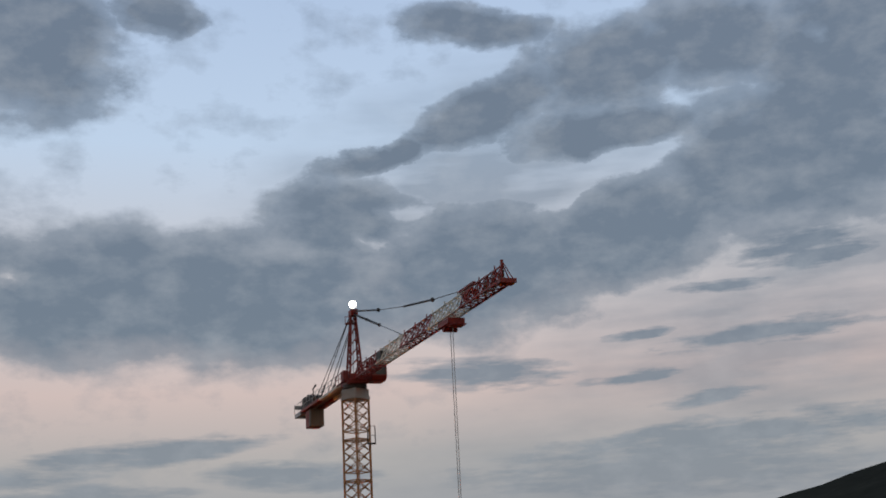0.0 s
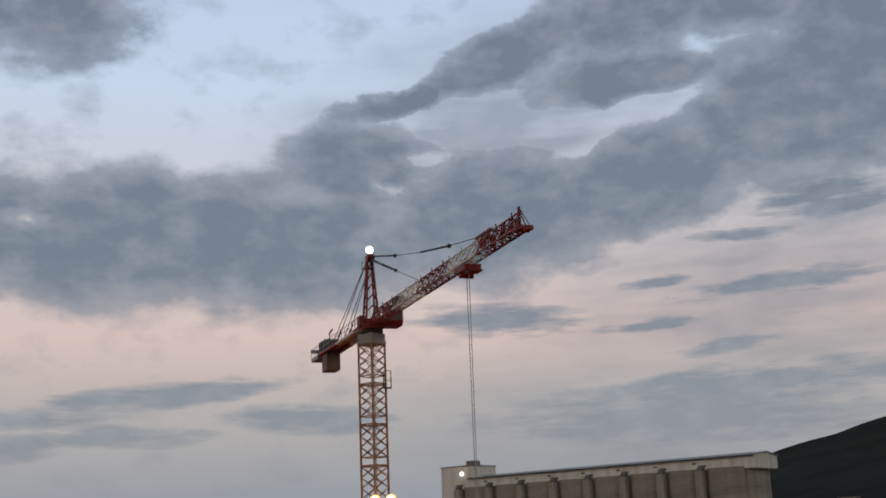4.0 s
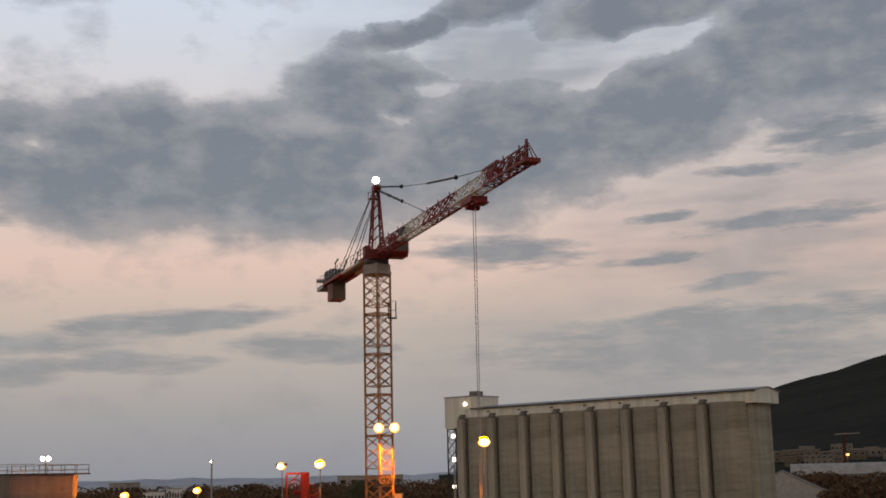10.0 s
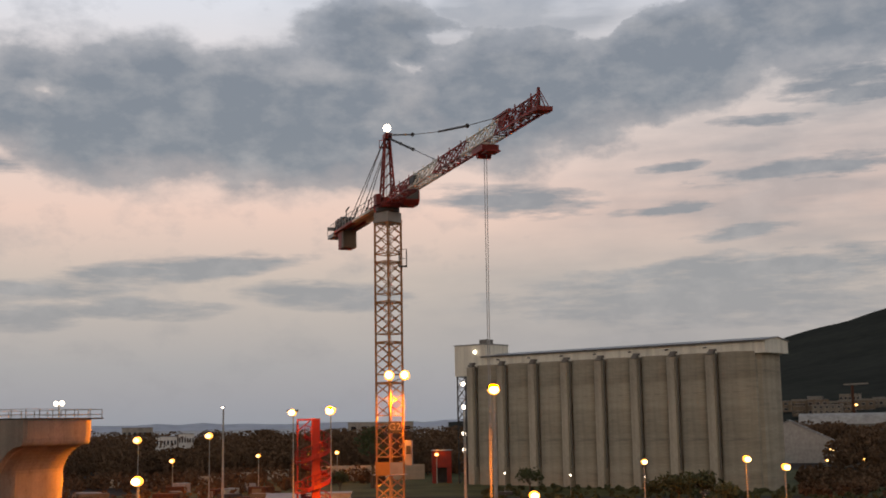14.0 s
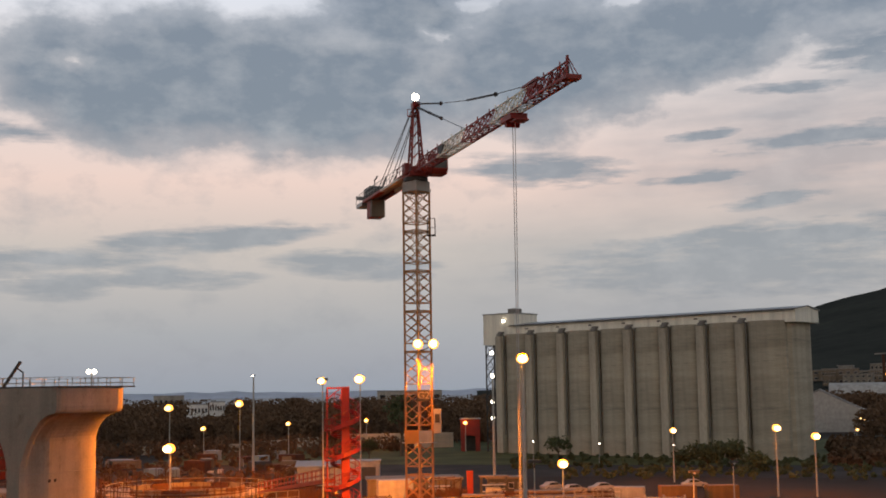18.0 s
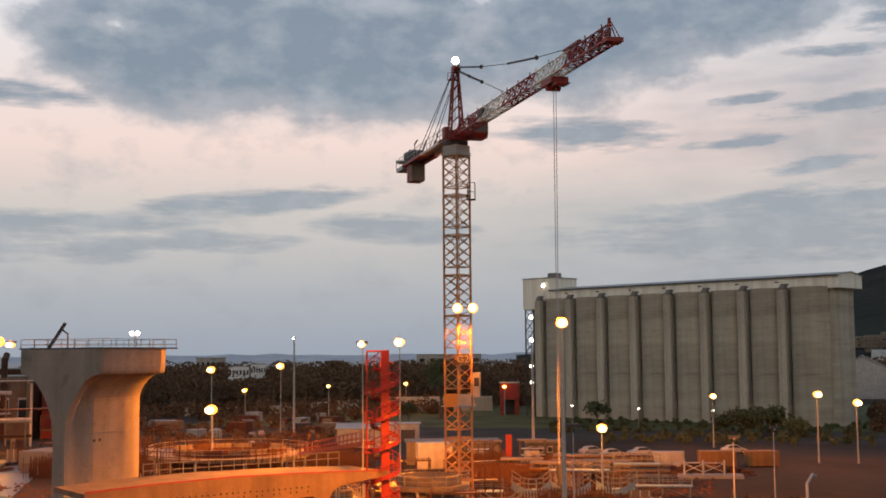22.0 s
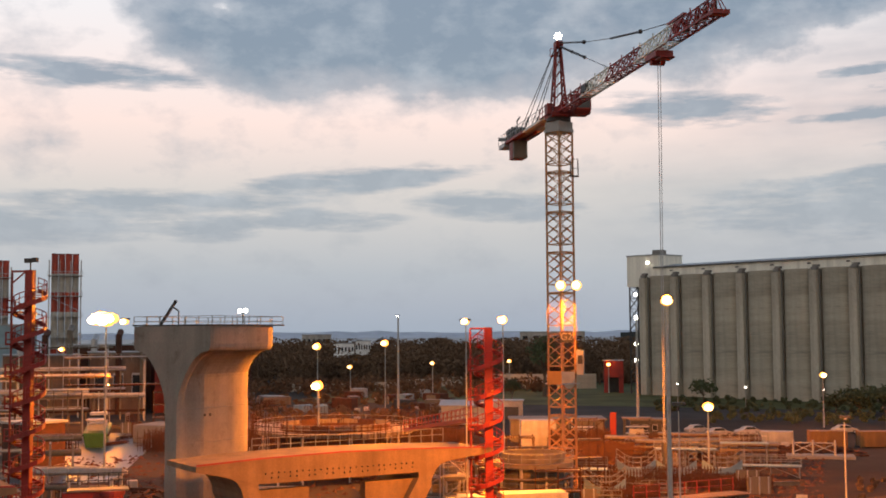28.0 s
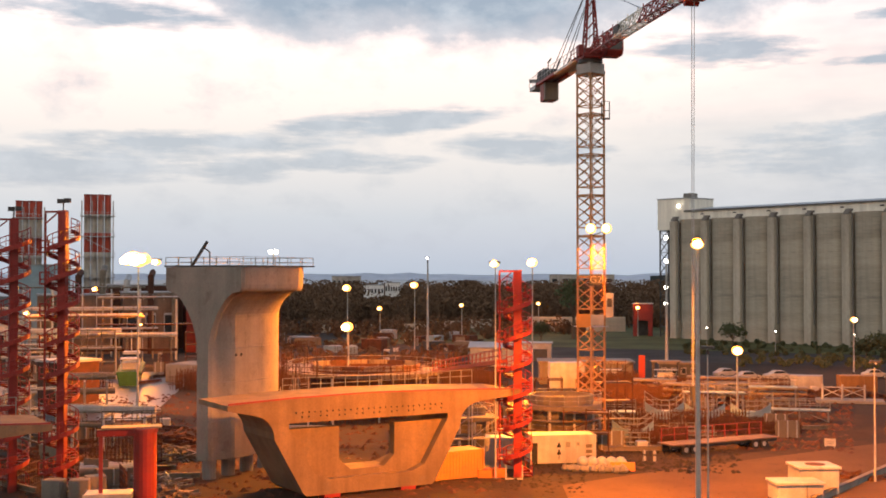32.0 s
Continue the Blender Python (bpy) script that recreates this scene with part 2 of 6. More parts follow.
CREAM = mat("cream_panel", (0.165, 0.13, 0.09), None, 0.6, streak=0.35, scale=0.3)
YELLOW = mat("yellow_paint", (0.44, 0.20, 0.035), (0.34, 0.155, 0.035), 0.5, scale=0.4, stain=(0.25, 0.12, 0.04))
MAST_PAINT = mat("ochre_mast_paint", (0.40, 0.20, 0.08), (0.30, 0.14, 0.055), 0.55, scale=0.5)
STEEL = mat("galvanised_steel", (0.40, 0.40, 0.39), (0.30, 0.30, 0.29), 0.45, 0.6, scale=0.8, bump=0.05)
POLE_STEEL = mat("dull_pole_steel", (0.36, 0.345, 0.31), (0.27, 0.26, 0.235), 0.6, 0.3, scale=0.8, bump=0.05)
DARK_STEEL = mat("dark_steel", (0.07, 0.065, 0.06), None, 0.6, 0.4, scale=0.8, bump=0.05)
RUST = mat("rusty_bars", (0.085, 0.031, 0.015), (0.048, 0.021, 0.012), 0.9, scale=1.0)
PALE_RAIL = mat("pale_grey_rail", (0.23, 0.225, 0.20), (0.15, 0.138, 0.115), 0.55, scale=0.8, stain=(0.16, 0.08, 0.04))
BLUE_GREY = mat("pale_blue_steel", (0.20, 0.28, 0.30), (0.15, 0.2, 0.22), 0.5, scale=0.5)
ASPHALT = mat("asphalt", (0.075, 0.068, 0.062), (0.05, 0.046, 0.042), 0.95, gloss=0.03, scale=0.08, fine=4)
DIRT = mat("bare_earth", (0.046, 0.034, 0.026), (0.028, 0.022, 0.017), 0.95, gloss=0.1, scale=0.035, fine=1.5, stain=(0.085, 0.065, 0.048), stain_at=(0.6, 0.8), bump=0.5)
YARD = mat("yard_gravel", (0.054, 0.032, 0.02), (0.03, 0.019, 0.013), 0.95, gloss=0.1, scale=0.09, fine=2.5, stain=(0.028, 0.022, 0.017), stain_at=(0.5, 0.62), bump=0.6)
# track earth lighter and more orange than the yard, with lamplight painted in
TRACK = mat("lamplit_track_earth", (0.105, 0.06, 0.033), (0.075, 0.043, 0.025), 0.95, gloss=0.1, scale=0.12, fine=3.0, stain=(0.05, 0.03, 0.019), stain_at=(0.58, 0.78), bump=0.4)
GRASS = mat("rough_grass", (0.105, 0.105, 0.042), (0.06, 0.062, 0.026), 0.95, gloss=0.1, scale=0.08, fine=2.0)
LEAF = mat("leaves", (0.08, 0.09, 0.035), (0.05, 0.06, 0.025), 0.8, scale=0.7, fine=5, vary=0.4)
# leaf colour browned and lifted: orange lamplight and haze are mixed into it
LEAF_FAR = mat("lamp_browned_leaves", (0.14, 0.085, 0.05), (0.095, 0.06, 0.036), 0.9, gloss=0.1, scale=0.06, fine=0.6)
BARK = mat("bark", (0.11, 0.08, 0.055), None, 0.9, scale=2)
HILL = mat("wooded_hill", (0.05, 0.052, 0.044), (0.034, 0.036, 0.031), 1.0, gloss=0.0, scale=0.006, fine=0.06, stain=(0.056, 0.057, 0.045))
GREEN = mat("green_paint", (0.035, 0.12, 0.03), None, 0.5, scale=0.4)
BLACK = mat("black_rubber", (0.02, 0.02, 0.02), None, 0.8, scale=1)
GLASS = mat("dark_glass", (0.03, 0.035, 0.04), None, 0.08, scale=1, bump=0)
ORANGE_BLOCK = mat("orange_plastic", (0.6, 0.16, 0.03), None, 0.6)
SODIUM_GLOW = glowing("sodium_lamp", (1.0, 0.66, 0.30), 5.0)
# dim amber emission for added balls that imitate the halo round a lamp
AMBER_GLOW = glowing("amber_halo", (1.0, 0.46, 0.09), 1.35)
SODIUM_DIM = glowing("far_sodium_lamp", (1.0, 0.58, 0.22), 3.6)
SOOTY = mat("sooty_white_paint", (0.50, 0.45, 0.37), (0.36, 0.32, 0.26), 0.6, streak=0.5, scale=0.3)
OCHRE = mat("faded_ochre_paint", (0.26, 0.125, 0.03), (0.18, 0.085, 0.025), 0.6, scale=0.4, streak=0.4)
BROWN = mat("brown_sheet", (0.17, 0.105, 0.068), (0.11, 0.068, 0.045), 0.7, streak=0.4, scale=0.3)
FLOOD_GLOW = glowing("sodium_floodlight", (1.0, 0.72, 0.36), 9.0)
WHITE_GLOW = glowing("white_lamp", (1.0, 0.93, 0.8), 5.0)


def water_material():
    m = bpy.data.materials.new("harbour_water")
    m.use_nodes = True
    nt = m.node_tree
    b = nt.nodes["Principled BSDF"]
    b.inputs["Base Color"].default_value = (0.03, 0.05, 0.06, 1)
    b.inputs["Roughness"].default_value = 0.38
    geo = nt.nodes.new("ShaderNodeNewGeometry")
    n = noise_node(nt, geo.outputs["Position"], 0.5, 5, 0.6)
    bu = nt.nodes.new("ShaderNodeBump")
    bu.inputs["Strength"].default_value, bu.inputs["Distance"].default_value = 0.15, 0.2
    link(nt, n, bu.inputs["Height"])
    link(nt, bu.outputs[0], b.inputs["Normal"])
    return m


WATER = water_material()


# ---------------------------------------------------------------- mesh building
class Build:
    """Collects corners and faces of one mesh."""

    def __init__(self):
        self.v, self.f = [], []

    def add(self, verts, faces):
        n = len(self.v)
        self.v += [tuple(p) for p in verts]
        self.f += [tuple(n + i for i in face) for face in faces]
        return self

    def box(self, c, s, rz=0.0, m=None):
        x, y, z = (k / 2 for k in s)
        pts = [Vector(p) for p in ((-x, -y, -z), (x, -y, -z), (x, y, -z), (-x, y, -z), (-x, -y, z), (x, -y, z), (x, y, z), (-x, y, z))]
        r = m or Matrix.Rotation(radians(rz), 3, "Z")
        return self.add([r @ p + Vector(c) for p in pts], [(0, 3, 2, 1), (4, 5, 6, 7), (0, 1, 5, 4), (1, 2, 6, 5), (2, 3, 7, 6), (3, 0, 4, 7)])

    def base_box(self, x, y, z, sx, sy, sz, rz=0.0):
        return self.box((x, y, z + sz / 2), (sx, sy, sz), rz)

    def beam(self, p, q, w, h=None):
        p, q = Vector(p), Vector(q)
        d = q - p
        if d.length < 1e-6:
            return self
        return self.box((p + q) / 2, (w, h or w, d.length), m=d.to_track_quat("Z", "Y").to_matrix())

    def tube(self, p, q, r, n=8, r2=None):
        p, q = Vector(p), Vector(q)
        d = q - p
        rot = d.to_track_quat("Z", "Y").to_matrix()
        r2 = r if r2 is None else r2
        ring = [Vector((math.cos(2 * math.pi * i / n), math.sin(2 * math.pi * i / n), 0)) for i in range(n)]
        pts = [p + rot @ (k * r) for k in ring] + [q + rot @ (k * r2) for k in ring]
        faces = [(i, (i + 1) % n, n + (i + 1) % n, n + i) for i in range(n)]
        return self.add(pts, faces + [tuple(range(n))[::-1], tuple(range(n, 2 * n))])

    def path(self, pts, r, n=6):
        pts = [Vector(p) for p in pts]
        rings = []
        for i, p in enumerate(pts):
            d = (pts[min(i + 1, len(pts) - 1)] - pts[max(i - 1, 0)]).normalized()
            side = d.cross(Vector((0, 0, 1)))
            side = side.normalized() if side.length > 1e-4 else Vector((1, 0, 0))
            up = side.cross(d)
            rings += [p + side * (r * math.cos(2 * math.pi * k / n)) + up * (r * math.sin(2 * math.pi * k / n)) for k in range(n)]
        f = [(i * n + k, i * n + (k + 1) % n, (i + 1) * n + (k + 1) % n, (i + 1) * n + k) for i in range(len(pts) - 1) for k in range(n)]
        return self.add(rings, f + [tuple(range(n))[::-1], tuple(range((len(pts) - 1) * n, len(pts) * n))])

    def prism(self, outline, place, a, b):
        """An outline (u, w) swept from a to b; place(u, w, k) gives the point."""
        n = len(outline)
        pts = [place(u, w, a) for u, w in outline] + [place(u, w, b) for u, w in outline]
        return self.add(pts, [(i, (i + 1) % n, n + (i + 1) % n, n + i) for i in range(n)] + [tuple(range(n))[::-1], tuple(range(n, 2 * n))])

    def lathe(self, prof, n=16, c=(0, 0, 0)):
        pts = [(c[0] + r * math.cos(2 * math.pi * i / n), c[1] + r * math.sin(2 * math.pi * i / n), c[2] + z) for r, z in prof for i in range(n)]
        faces = [(k * n + i, k * n + (i + 1) % n, (k + 1) * n + (i + 1) % n, (k + 1) * n + i) for k in range(len(prof) - 1) for i in range(n)]
        return self.add(pts, faces + [tuple(range(n))[::-1], tuple(range((len(prof) - 1) * n, len(prof) * n))])

    def ball(self, c, r, sx=1, sy=1, sz=1, n=10, k=7):
        prof = [(max(0.02, math.sin(math.pi * i / (k - 1))) * r, -math.cos(math.pi * i / (k - 1)) * r * sz) for i in range(k)]
        return self.lathe(prof, n, c)

    def square_ring(self, half, w, z, h):
        """A closed square frame of bars w wide."""
        pts = [(sx * r, sy * r, zz) for zz in (z, z + h) for r in (half + w / 2, half - w / 2) for sx, sy in ((-1, -1), (1, -1), (1, 1), (-1, 1))]
        f = []
        for i in range(4):
            j = (i + 1) % 4
            f += [(i, j, 4 + j, 4 + i), (8 + i, 8 + j, 12 + j, 12 + i), (i, j, 8 + j, 8 + i), (4 + i, 4 + j, 12 + j, 12 + i)]
        return self.add(pts, f)

    def mesh(self, name, material, smooth=False, bevel=0.0):
        me = bpy.data.meshes.new(name)
        me.from_pydata(self.v, [], self.f)
        bm = bmesh.new()
        bm.from_mesh(me)
        if bevel:
            bmesh.ops.bevel(bm, geom=bm.edges[:], offset=bevel, segments=1, affect="EDGES")
        bmesh.ops.recalc_face_normals(bm, faces=bm.faces)
        bm.to_mesh(me)
        bm.free()
        if smooth:
            for p in me.polygons:
                p.use_smooth = True
        me.materials.append(material)
        return me


def part(name, b, material, parent, label="", m=None, smooth=False, bevel=0.0):
    me = b if isinstance(b, bpy.types.Mesh) else b.mesh(name, material, smooth, bevel)
    ob = new(name, me)
    ob.parent = parent
    if m is not None:
        ob.matrix_basis = m
    if label:
        tagged(ob, label)
    return ob


def member(name, p, q, w, material, parent, m=None):
    """One straight bar as a part of its own."""
    return part(name, Build().beam(p, q, w), material, parent, m=m)


def thing(name, label, category, at=(0, 0, 0), rz=0.0, group="", kind=""):
    ob = new(name)
    ob.empty_display_size = 0.3
    ob.matrix_basis = pose(*at, 0, 0, rz)
    return tagged(ob, label, category, group, kind)


def solid(name, b, material, label, category, at=(0, 0, 0), rz=0.0, group="", kind="", smooth=False, bevel=0.0):
    ob = new(name, b.mesh(name, material, smooth, bevel))
    ob.matrix_basis = pose(*at, 0, 0, rz)
    return tagged(ob, label, category, group, kind)


def polar(az, d, z=0.0):
    """The place d metres off, az degrees left of +y."""
    return Vector((-math.sin(radians(az)) * d, math.cos(radians(az)) * d, z))


# ---------------------------------------------------------------- land, water, hill, woods
def make_land():
    b = Build()
    n = 24
    xs = [-4800 + 9600 * i / n for i in range(n + 1)]
    b.add([(x, y, 0) for y in xs for x in xs], [(j * (n + 1) + i, j * (n + 1) + i + 1, (j + 1) * (n + 1) + i + 1, (j + 1) * (n + 1) + i) for j in range(n) for i in range(n)])
    solid("ground", b, DIRT, "bare brown earth of the building yards and fields", "ground", (0, 0, 0), kind="structure")
    # open sea past the woods, with a low far shore
    b = Build()
    b.add([(-4700, 900, 0), (500, 900, 0), (300, 4780, 0), (-4700, 4780, 0)], [(0, 1, 2, 3)])
    solid("sea", b, WATER, "calm grey sea under the evening sky", "sea", (0, 0, 0.05), kind="structure")
    b = Build()
    b.add([(-84, 206, 0), (-62.5, 136, 0), (-76, 131, 0), (-112, 196, 0)], [(0, 1, 2, 3)])
    solid("harbour_water", b, WATER, "dark rippled water of a small harbour basin", "water", (0, 0, 0.06), kind="structure")
    b = Build()
    pts, k = [], 60
    for i in range(k + 1):
        a = 60 - 62 * i / k
        h = 22 + 10 * noise.noise(Vector((i * 0.21, 3, 0))) + 6 * noise.noise(Vector((i * 0.9, 7, 0)))
        pts += [polar(a, 4400, 0), polar(a, 4500, max(4, h)), polar(a, 4680, 0)]
    b.add(pts, [(3 * i + j, 3 * i + 3 + j, 3 * i + 4 + j, 3 * i + 1 + j) for i in range(k) for j in (0, 1)])
    # pale blue-grey base colour stands in for haze over the distance
    solid("far_shore", b, mat("haze_toned_shore", (0.42, 0.45, 0.50), (0.36, 0.39, 0.44), 1.0, scale=0.004, fine=0.02), "low shore on the horizon with haze in its colour", "shore", kind="structure")
    # wooded hill rising from behind the town
    b = Build()
    rows, cols = 26, 90
    pts = []
    for i in range(cols + 1):
        a = 1.0 - 52.0 * i / cols
        ridge = max(0.0, 0.245 * (-a)) - 0.06 * max(0.0, -a - 24)
        for j in range(rows + 1):
            u = j / rows
            d = 620 + 2600 * u
            lift = (min(1.0, u / 0.62)) ** 1.05 if u < 0.62 else 1.0 - 0.5 * (u - 0.62)
            e = ridge * lift + 0.10 * lift * noise.noise(Vector((a * 0.45, u * 5, 1.5))) + 0.05 * lift * noise.noise(Vector((a * 2.6, u * 22, 4.0)))
            z = d * math.tan(radians(e)) + 17.5 * lift + (-0.5 if u == 0 else 0.0)
            pts.append(polar(a, d, z))
    b.add(pts, [(i * (rows + 1) + j, i * (rows + 1) + j + 1, (i + 1) * (rows + 1) + j + 1, (i + 1) * (rows + 1) + j) for i in range(cols) for j in range(rows)])
    solid("hillside", b, HILL, "dark wooded hillside rising to a long even ridge", "hill", kind="structure", smooth=True)
    # paved strips and verges
    for name, pts, z, m, lab, cat in (
            ("road", [(-60, 262), (120, 218), (150, 250), (-50, 296)], 0.03, ASPHALT, "dark asphalt road past the silo", "road"),
            ("verge", [(-90, 300), (-50, 297), (150, 251), (190, 300), (90, 420), (-90, 420)], 0.02, GRASS, "rough dark green grass before the silo", "grass"),
            ("yard", [(-75, 60), (60, 60), (70, 150), (20, 158), (-10, 125), (-40, 118), (-75, 110)], 0.04, YARD, "packed brown gravel of the casting yard", "yard"),
            ("track", [(-9, 100), (-3, 107), (3, 113), (10, 120), (20, 130), (34, 141), (46, 138), (30, 110), (16, 94), (0, 91), (-8, 94)], 0.075, TRACK, "packed earth track with orange lamplight in its colour", "track"),
            ("far_yard", [(-150, 230), (-35, 215), (-35, 285), (-150, 300)], 0.02, ASPHALT, "dark grey paved storage yard", "yard")):
        b = Build()
        b.add([(x, y, 0) for x, y in pts], [tuple(range(len(pts)))])
        solid(name, b, m, lab, cat, (0, 0, z), kind="structure")


make_land()


def leaf_cloud(rng, count, size, shape):
    """Many small bent leaf clumps spread through the volume that shape(rng) gives."""
    b = Build()
    v, f = [], []
    for _ in range(count):
        c = Vector(shape(rng))
        a, t, s = rng.uniform(0, 6.3), rng.uniform(-1, 1), size * rng.uniform(0.6, 1.4)
        u = Vector((math.cos(a), math.sin(a), t * 0.7)).normalized() * s
        w = Vector((-math.sin(a) * t, math.cos(a) * t, 1 - abs(t) * 0.5)).normalized() * s * 0.8
        n = u.cross(w).normalized() * s * 0.35
        k = len(v)
        v += [c - u, c - w + n * 0.3, c + u * 0.9, c + w, c + n]
        f += [(k, k + 1, k + 4), (k + 1, k + 2, k + 4), (k + 2, k + 3, k + 4), (k + 3, k, k + 4)]
    b.v, b.f = [tuple(p) for p in v], f
    return b


def make_tree(at, height, spread, seed, label, group="", leaves=500):
    rng = random.Random(seed)
    t = thing("tree", label, "tree", at, 0, group)
    tr = Build()
    fork = height * 0.32
    tr.tube((0, 0, -0.2), (0.1, 0, fork), 0.035 * height, 8, 0.022 * height)
    tips = []
    for i in range(7):
        a, r = i * 0.9 + rng.uniform(-0.3, 0.3), spread * rng.uniform(0.4, 0.75)
        p = (math.cos(a) * r, math.sin(a) * r, height * rng.uniform(0.55, 0.85))
        tips.append(p)
        tr.tube((0.1, 0, fork), p, 0.016 * height, 6, 0.004 * height)
    part("trunk", tr, BARK, t)
    clumps = [(Vector(p), spread * rng.uniform(0.3, 0.5)) for p in tips] + [(Vector((rng.uniform(-0.3, 0.3) * spread, rng.uniform(-0.3, 0.3) * spread, height * rng.uniform(0.7, 0.88))), spread * 0.45) for _ in range(4)]

    def shape(r):
        c, s = r.choice(clumps)
        d = Vector((r.gauss(0, 1), r.gauss(0, 1), r.gauss(0, 0.6)))
        return c + d.normalized() * s * r.uniform(0.55, 1.0)
    part("crown", leaf_cloud(rng, leaves, 0.055 * spread + 0.12, shape), LEAF, t)
    return t


def make_woods(name, seed, az0, az1, d0, d1, h0, h1, count, label, material=None, leaf=1.3, per=16, dip=None):
    rng = random.Random(seed)
    crowns = []
    for _ in range(count):
        az, dist = rng.uniform(az0, az1), rng.uniform(d0, d1)
        p, h = polar(az, dist), rng.uniform(h0, h1)
        if dip and dip[0] < az < dip[1] and dist < dip[2]:
            h = min(h, dip[3])
        crowns.append((p, h, h * rng.uniform(0.35, 0.6)))
    b = Build()
    b.v, b.f = [], []
    for p, h, r in crowns:
        def shape(q):
            d = Vector((q.gauss(0, 1), q.gauss(0, 1), q.gauss(0, 1))).normalized()
            return p + Vector((d.x * r, d.y * r, h * 0.55 + d.z * h * 0.45))
        c = leaf_cloud(rng, per, leaf, shape)
        b.add(c.v, c.f)
        b.tube(p + Vector((0, 0, -0.2)), p + Vector((0, 0, h * 0.6)), 0.3, 5)
    return solid(name, b, material or LEAF_FAR, label, "trees", kind="stuff")


make_woods("woodland", 3, -1.5, 24, 400, 640, 8, 15.8, 620, "dark band of dense trees behind the port", leaf=0.52, per=230, dip=(12.6, 14.9, 478, 9.2))
make_woods("scrub", 12, 7.5, 16, 318, 350, 1, 3, 40, "low dark bushes in the rough ground", leaf=0.45, per=60)
make_woods("scrub", 5, -1.0, 16, 412, 440, 2, 7, 200, "dark scrub at the edge of the woodland", leaf=0.45, per=90)
make_woods("woodland", 6, -15.0, -26, 520, 700, 11, 15, 260, "dark trees before the town on the slope", leaf=0.8, per=110)
make_woods("scrub", 8, -16.6, -26, 400, 500, 6, 14, 150, "dark trees beside the storage shed", leaf=0.7, per=110)
make_woods("scrub", 9, -0.5, -20, 268, 318, 0.35, 1.2, 260, "low dark scrub along the foot of the silo", leaf=0.4, per=30, material=LEAF)


# ---------------------------------------------------------------- silo
def make_silo():
    left, right = Vector((-1.2, 343.0, 0)), Vector((67.6, 286.5, 0))
    d = right - left
    length = d.length
    rz = math.degrees(math.atan2(d.y, d.x))
    s = thing("grain_silo", "long weathered concrete silo with rounded cells and pale roof gallery", "silo", left, rz)
    bay, first, depth, top = 10.7, 4.4, 15.0, 32.9
    wide, reach = 8.5, 1.1
    # one rounded cell, its middle standing forward of the joints
    front = [(wide * k / 16, -1.5 + 2.1 * abs(2 * k / 16 - 1) ** 3.2) for k in range(17)]
    arc = [(-reach, 0.9)] + front + [(wide + reach, 0.9), (wide + reach, depth - 1.4)]
    arc += [(wide / 2 + bay * (0.5 - k / 10), depth - 1.4 + 1.8 * math.sin(math.pi * k / 10)) for k in range(1, 10)] + [(-reach, depth - 1.4)]
    ledge = Build().prism([(u, w - 0.06) for u, w in front] + [(u, w + 0.3) for u, w in front[::-1]], lambda u, w, k: (u, w, k), 6.0, 6.22).mesh("string_course", CONCRETE_OLD)
    cell = Build().prism(arc, lambda u, w, k: (u, w, k), -0.5, top).mesh("cell", CONCRETE_OLD)
    fin = Build().prism([(-2.15, 0.9), (-2.15, -1.72), (-2.02, -1.85), (-0.12, -1.85), (0.0, -1.72), (0.0, 0.9)], lambda u, w, k: (u, w, k), -0.5, top - 0.5).mesh("pilaster", PILASTER)
    cap = Build().base_box(-0.5, -1.6, 0.0, 1.5, 1.2, 0.7).base_box(0.0, -1.7, 0.7, 1.5, 1.1, 0.55).base_box(-0.8, -1.5, 0.7, 0.5, 0.8, 0.3).mesh("vent_cowl", CONCRETE_DARK)
    pipe = Build().box((0.22, -0.75, top / 2 + 2.4), (0.3, 0.3, top - 5)).mesh("downpipe", CONCRETE_DARK)
    for i in range(8):
        u = first + bay * i
        part("cell", cell, None, s, m=pose(u, 0, 0))
        part("string_course", ledge, None, s, m=pose(u, 0, 0))
        part("pilaster", fin, None, s, m=pose(u, 0, 0))
        part("vent_cowl", cap, None, s, m=pose(u, 0, top - 0.45))
        part("downpipe", pipe, None, s, m=pose(u, 0, 0))
    end = Build().prism([(length - 0.1, 2.0), (length + 0.7, 2.6), (length + 1.0, 5), (length + 1.0, depth - 4), (length + 0.5, depth - 2), (length - 0.1, depth - 1.4)], lambda u, w, k: (u, w, k), -0.5, top - 0.3)
    part("end_wall", end, CONCRETE_OLD, s)
    # roof gallery: clad walls, shallow gable roof
    gl = Build()
    gl.prism([(0.9, top - 0.5), (0.9, top + 2.5), (depth / 2, top + 3.3), (depth - 1.6, top + 2.5), (depth - 1.6, top - 0.5)], lambda w, z, k: (k, w, z), 6.0, length + 2.6)
    part("gallery", gl, CLADDING, s, "pale clad gallery along the roof")
    rf = Build()
    rf.prism([(0.5, top + 2.45), (depth / 2, top + 3.35), (depth - 1.2, top + 2.45), (depth - 1.2, top + 2.65), (depth / 2, top + 3.55), (0.5, top + 2.65)], lambda w, z, k: (k, w, z), 5.7, length + 2.9)
    part("gallery_roof", rf, ROOF_SHEET, s)
    part("gutter", Build().box((length / 2 + 4, 0.45, top + 2.4), (length - 3, 0.25, 0.25)), DARK_STEEL, s)
    for i in range(7):
        part("light_fitting", Build().box((bay * (i + 1) + 1, 0.7, top + 1.4), (0.9, 0.25, 0.3)), DARK_STEEL, s)
    # head house hung out over the low end, on its stair tower
    hh = Build().base_box(1.6, 6.0, 30.2, 11.4, 10.5, 8.6)
    part("head_house", hh, CLADDING, s, "pale box-shaped head house at the gallery's end")
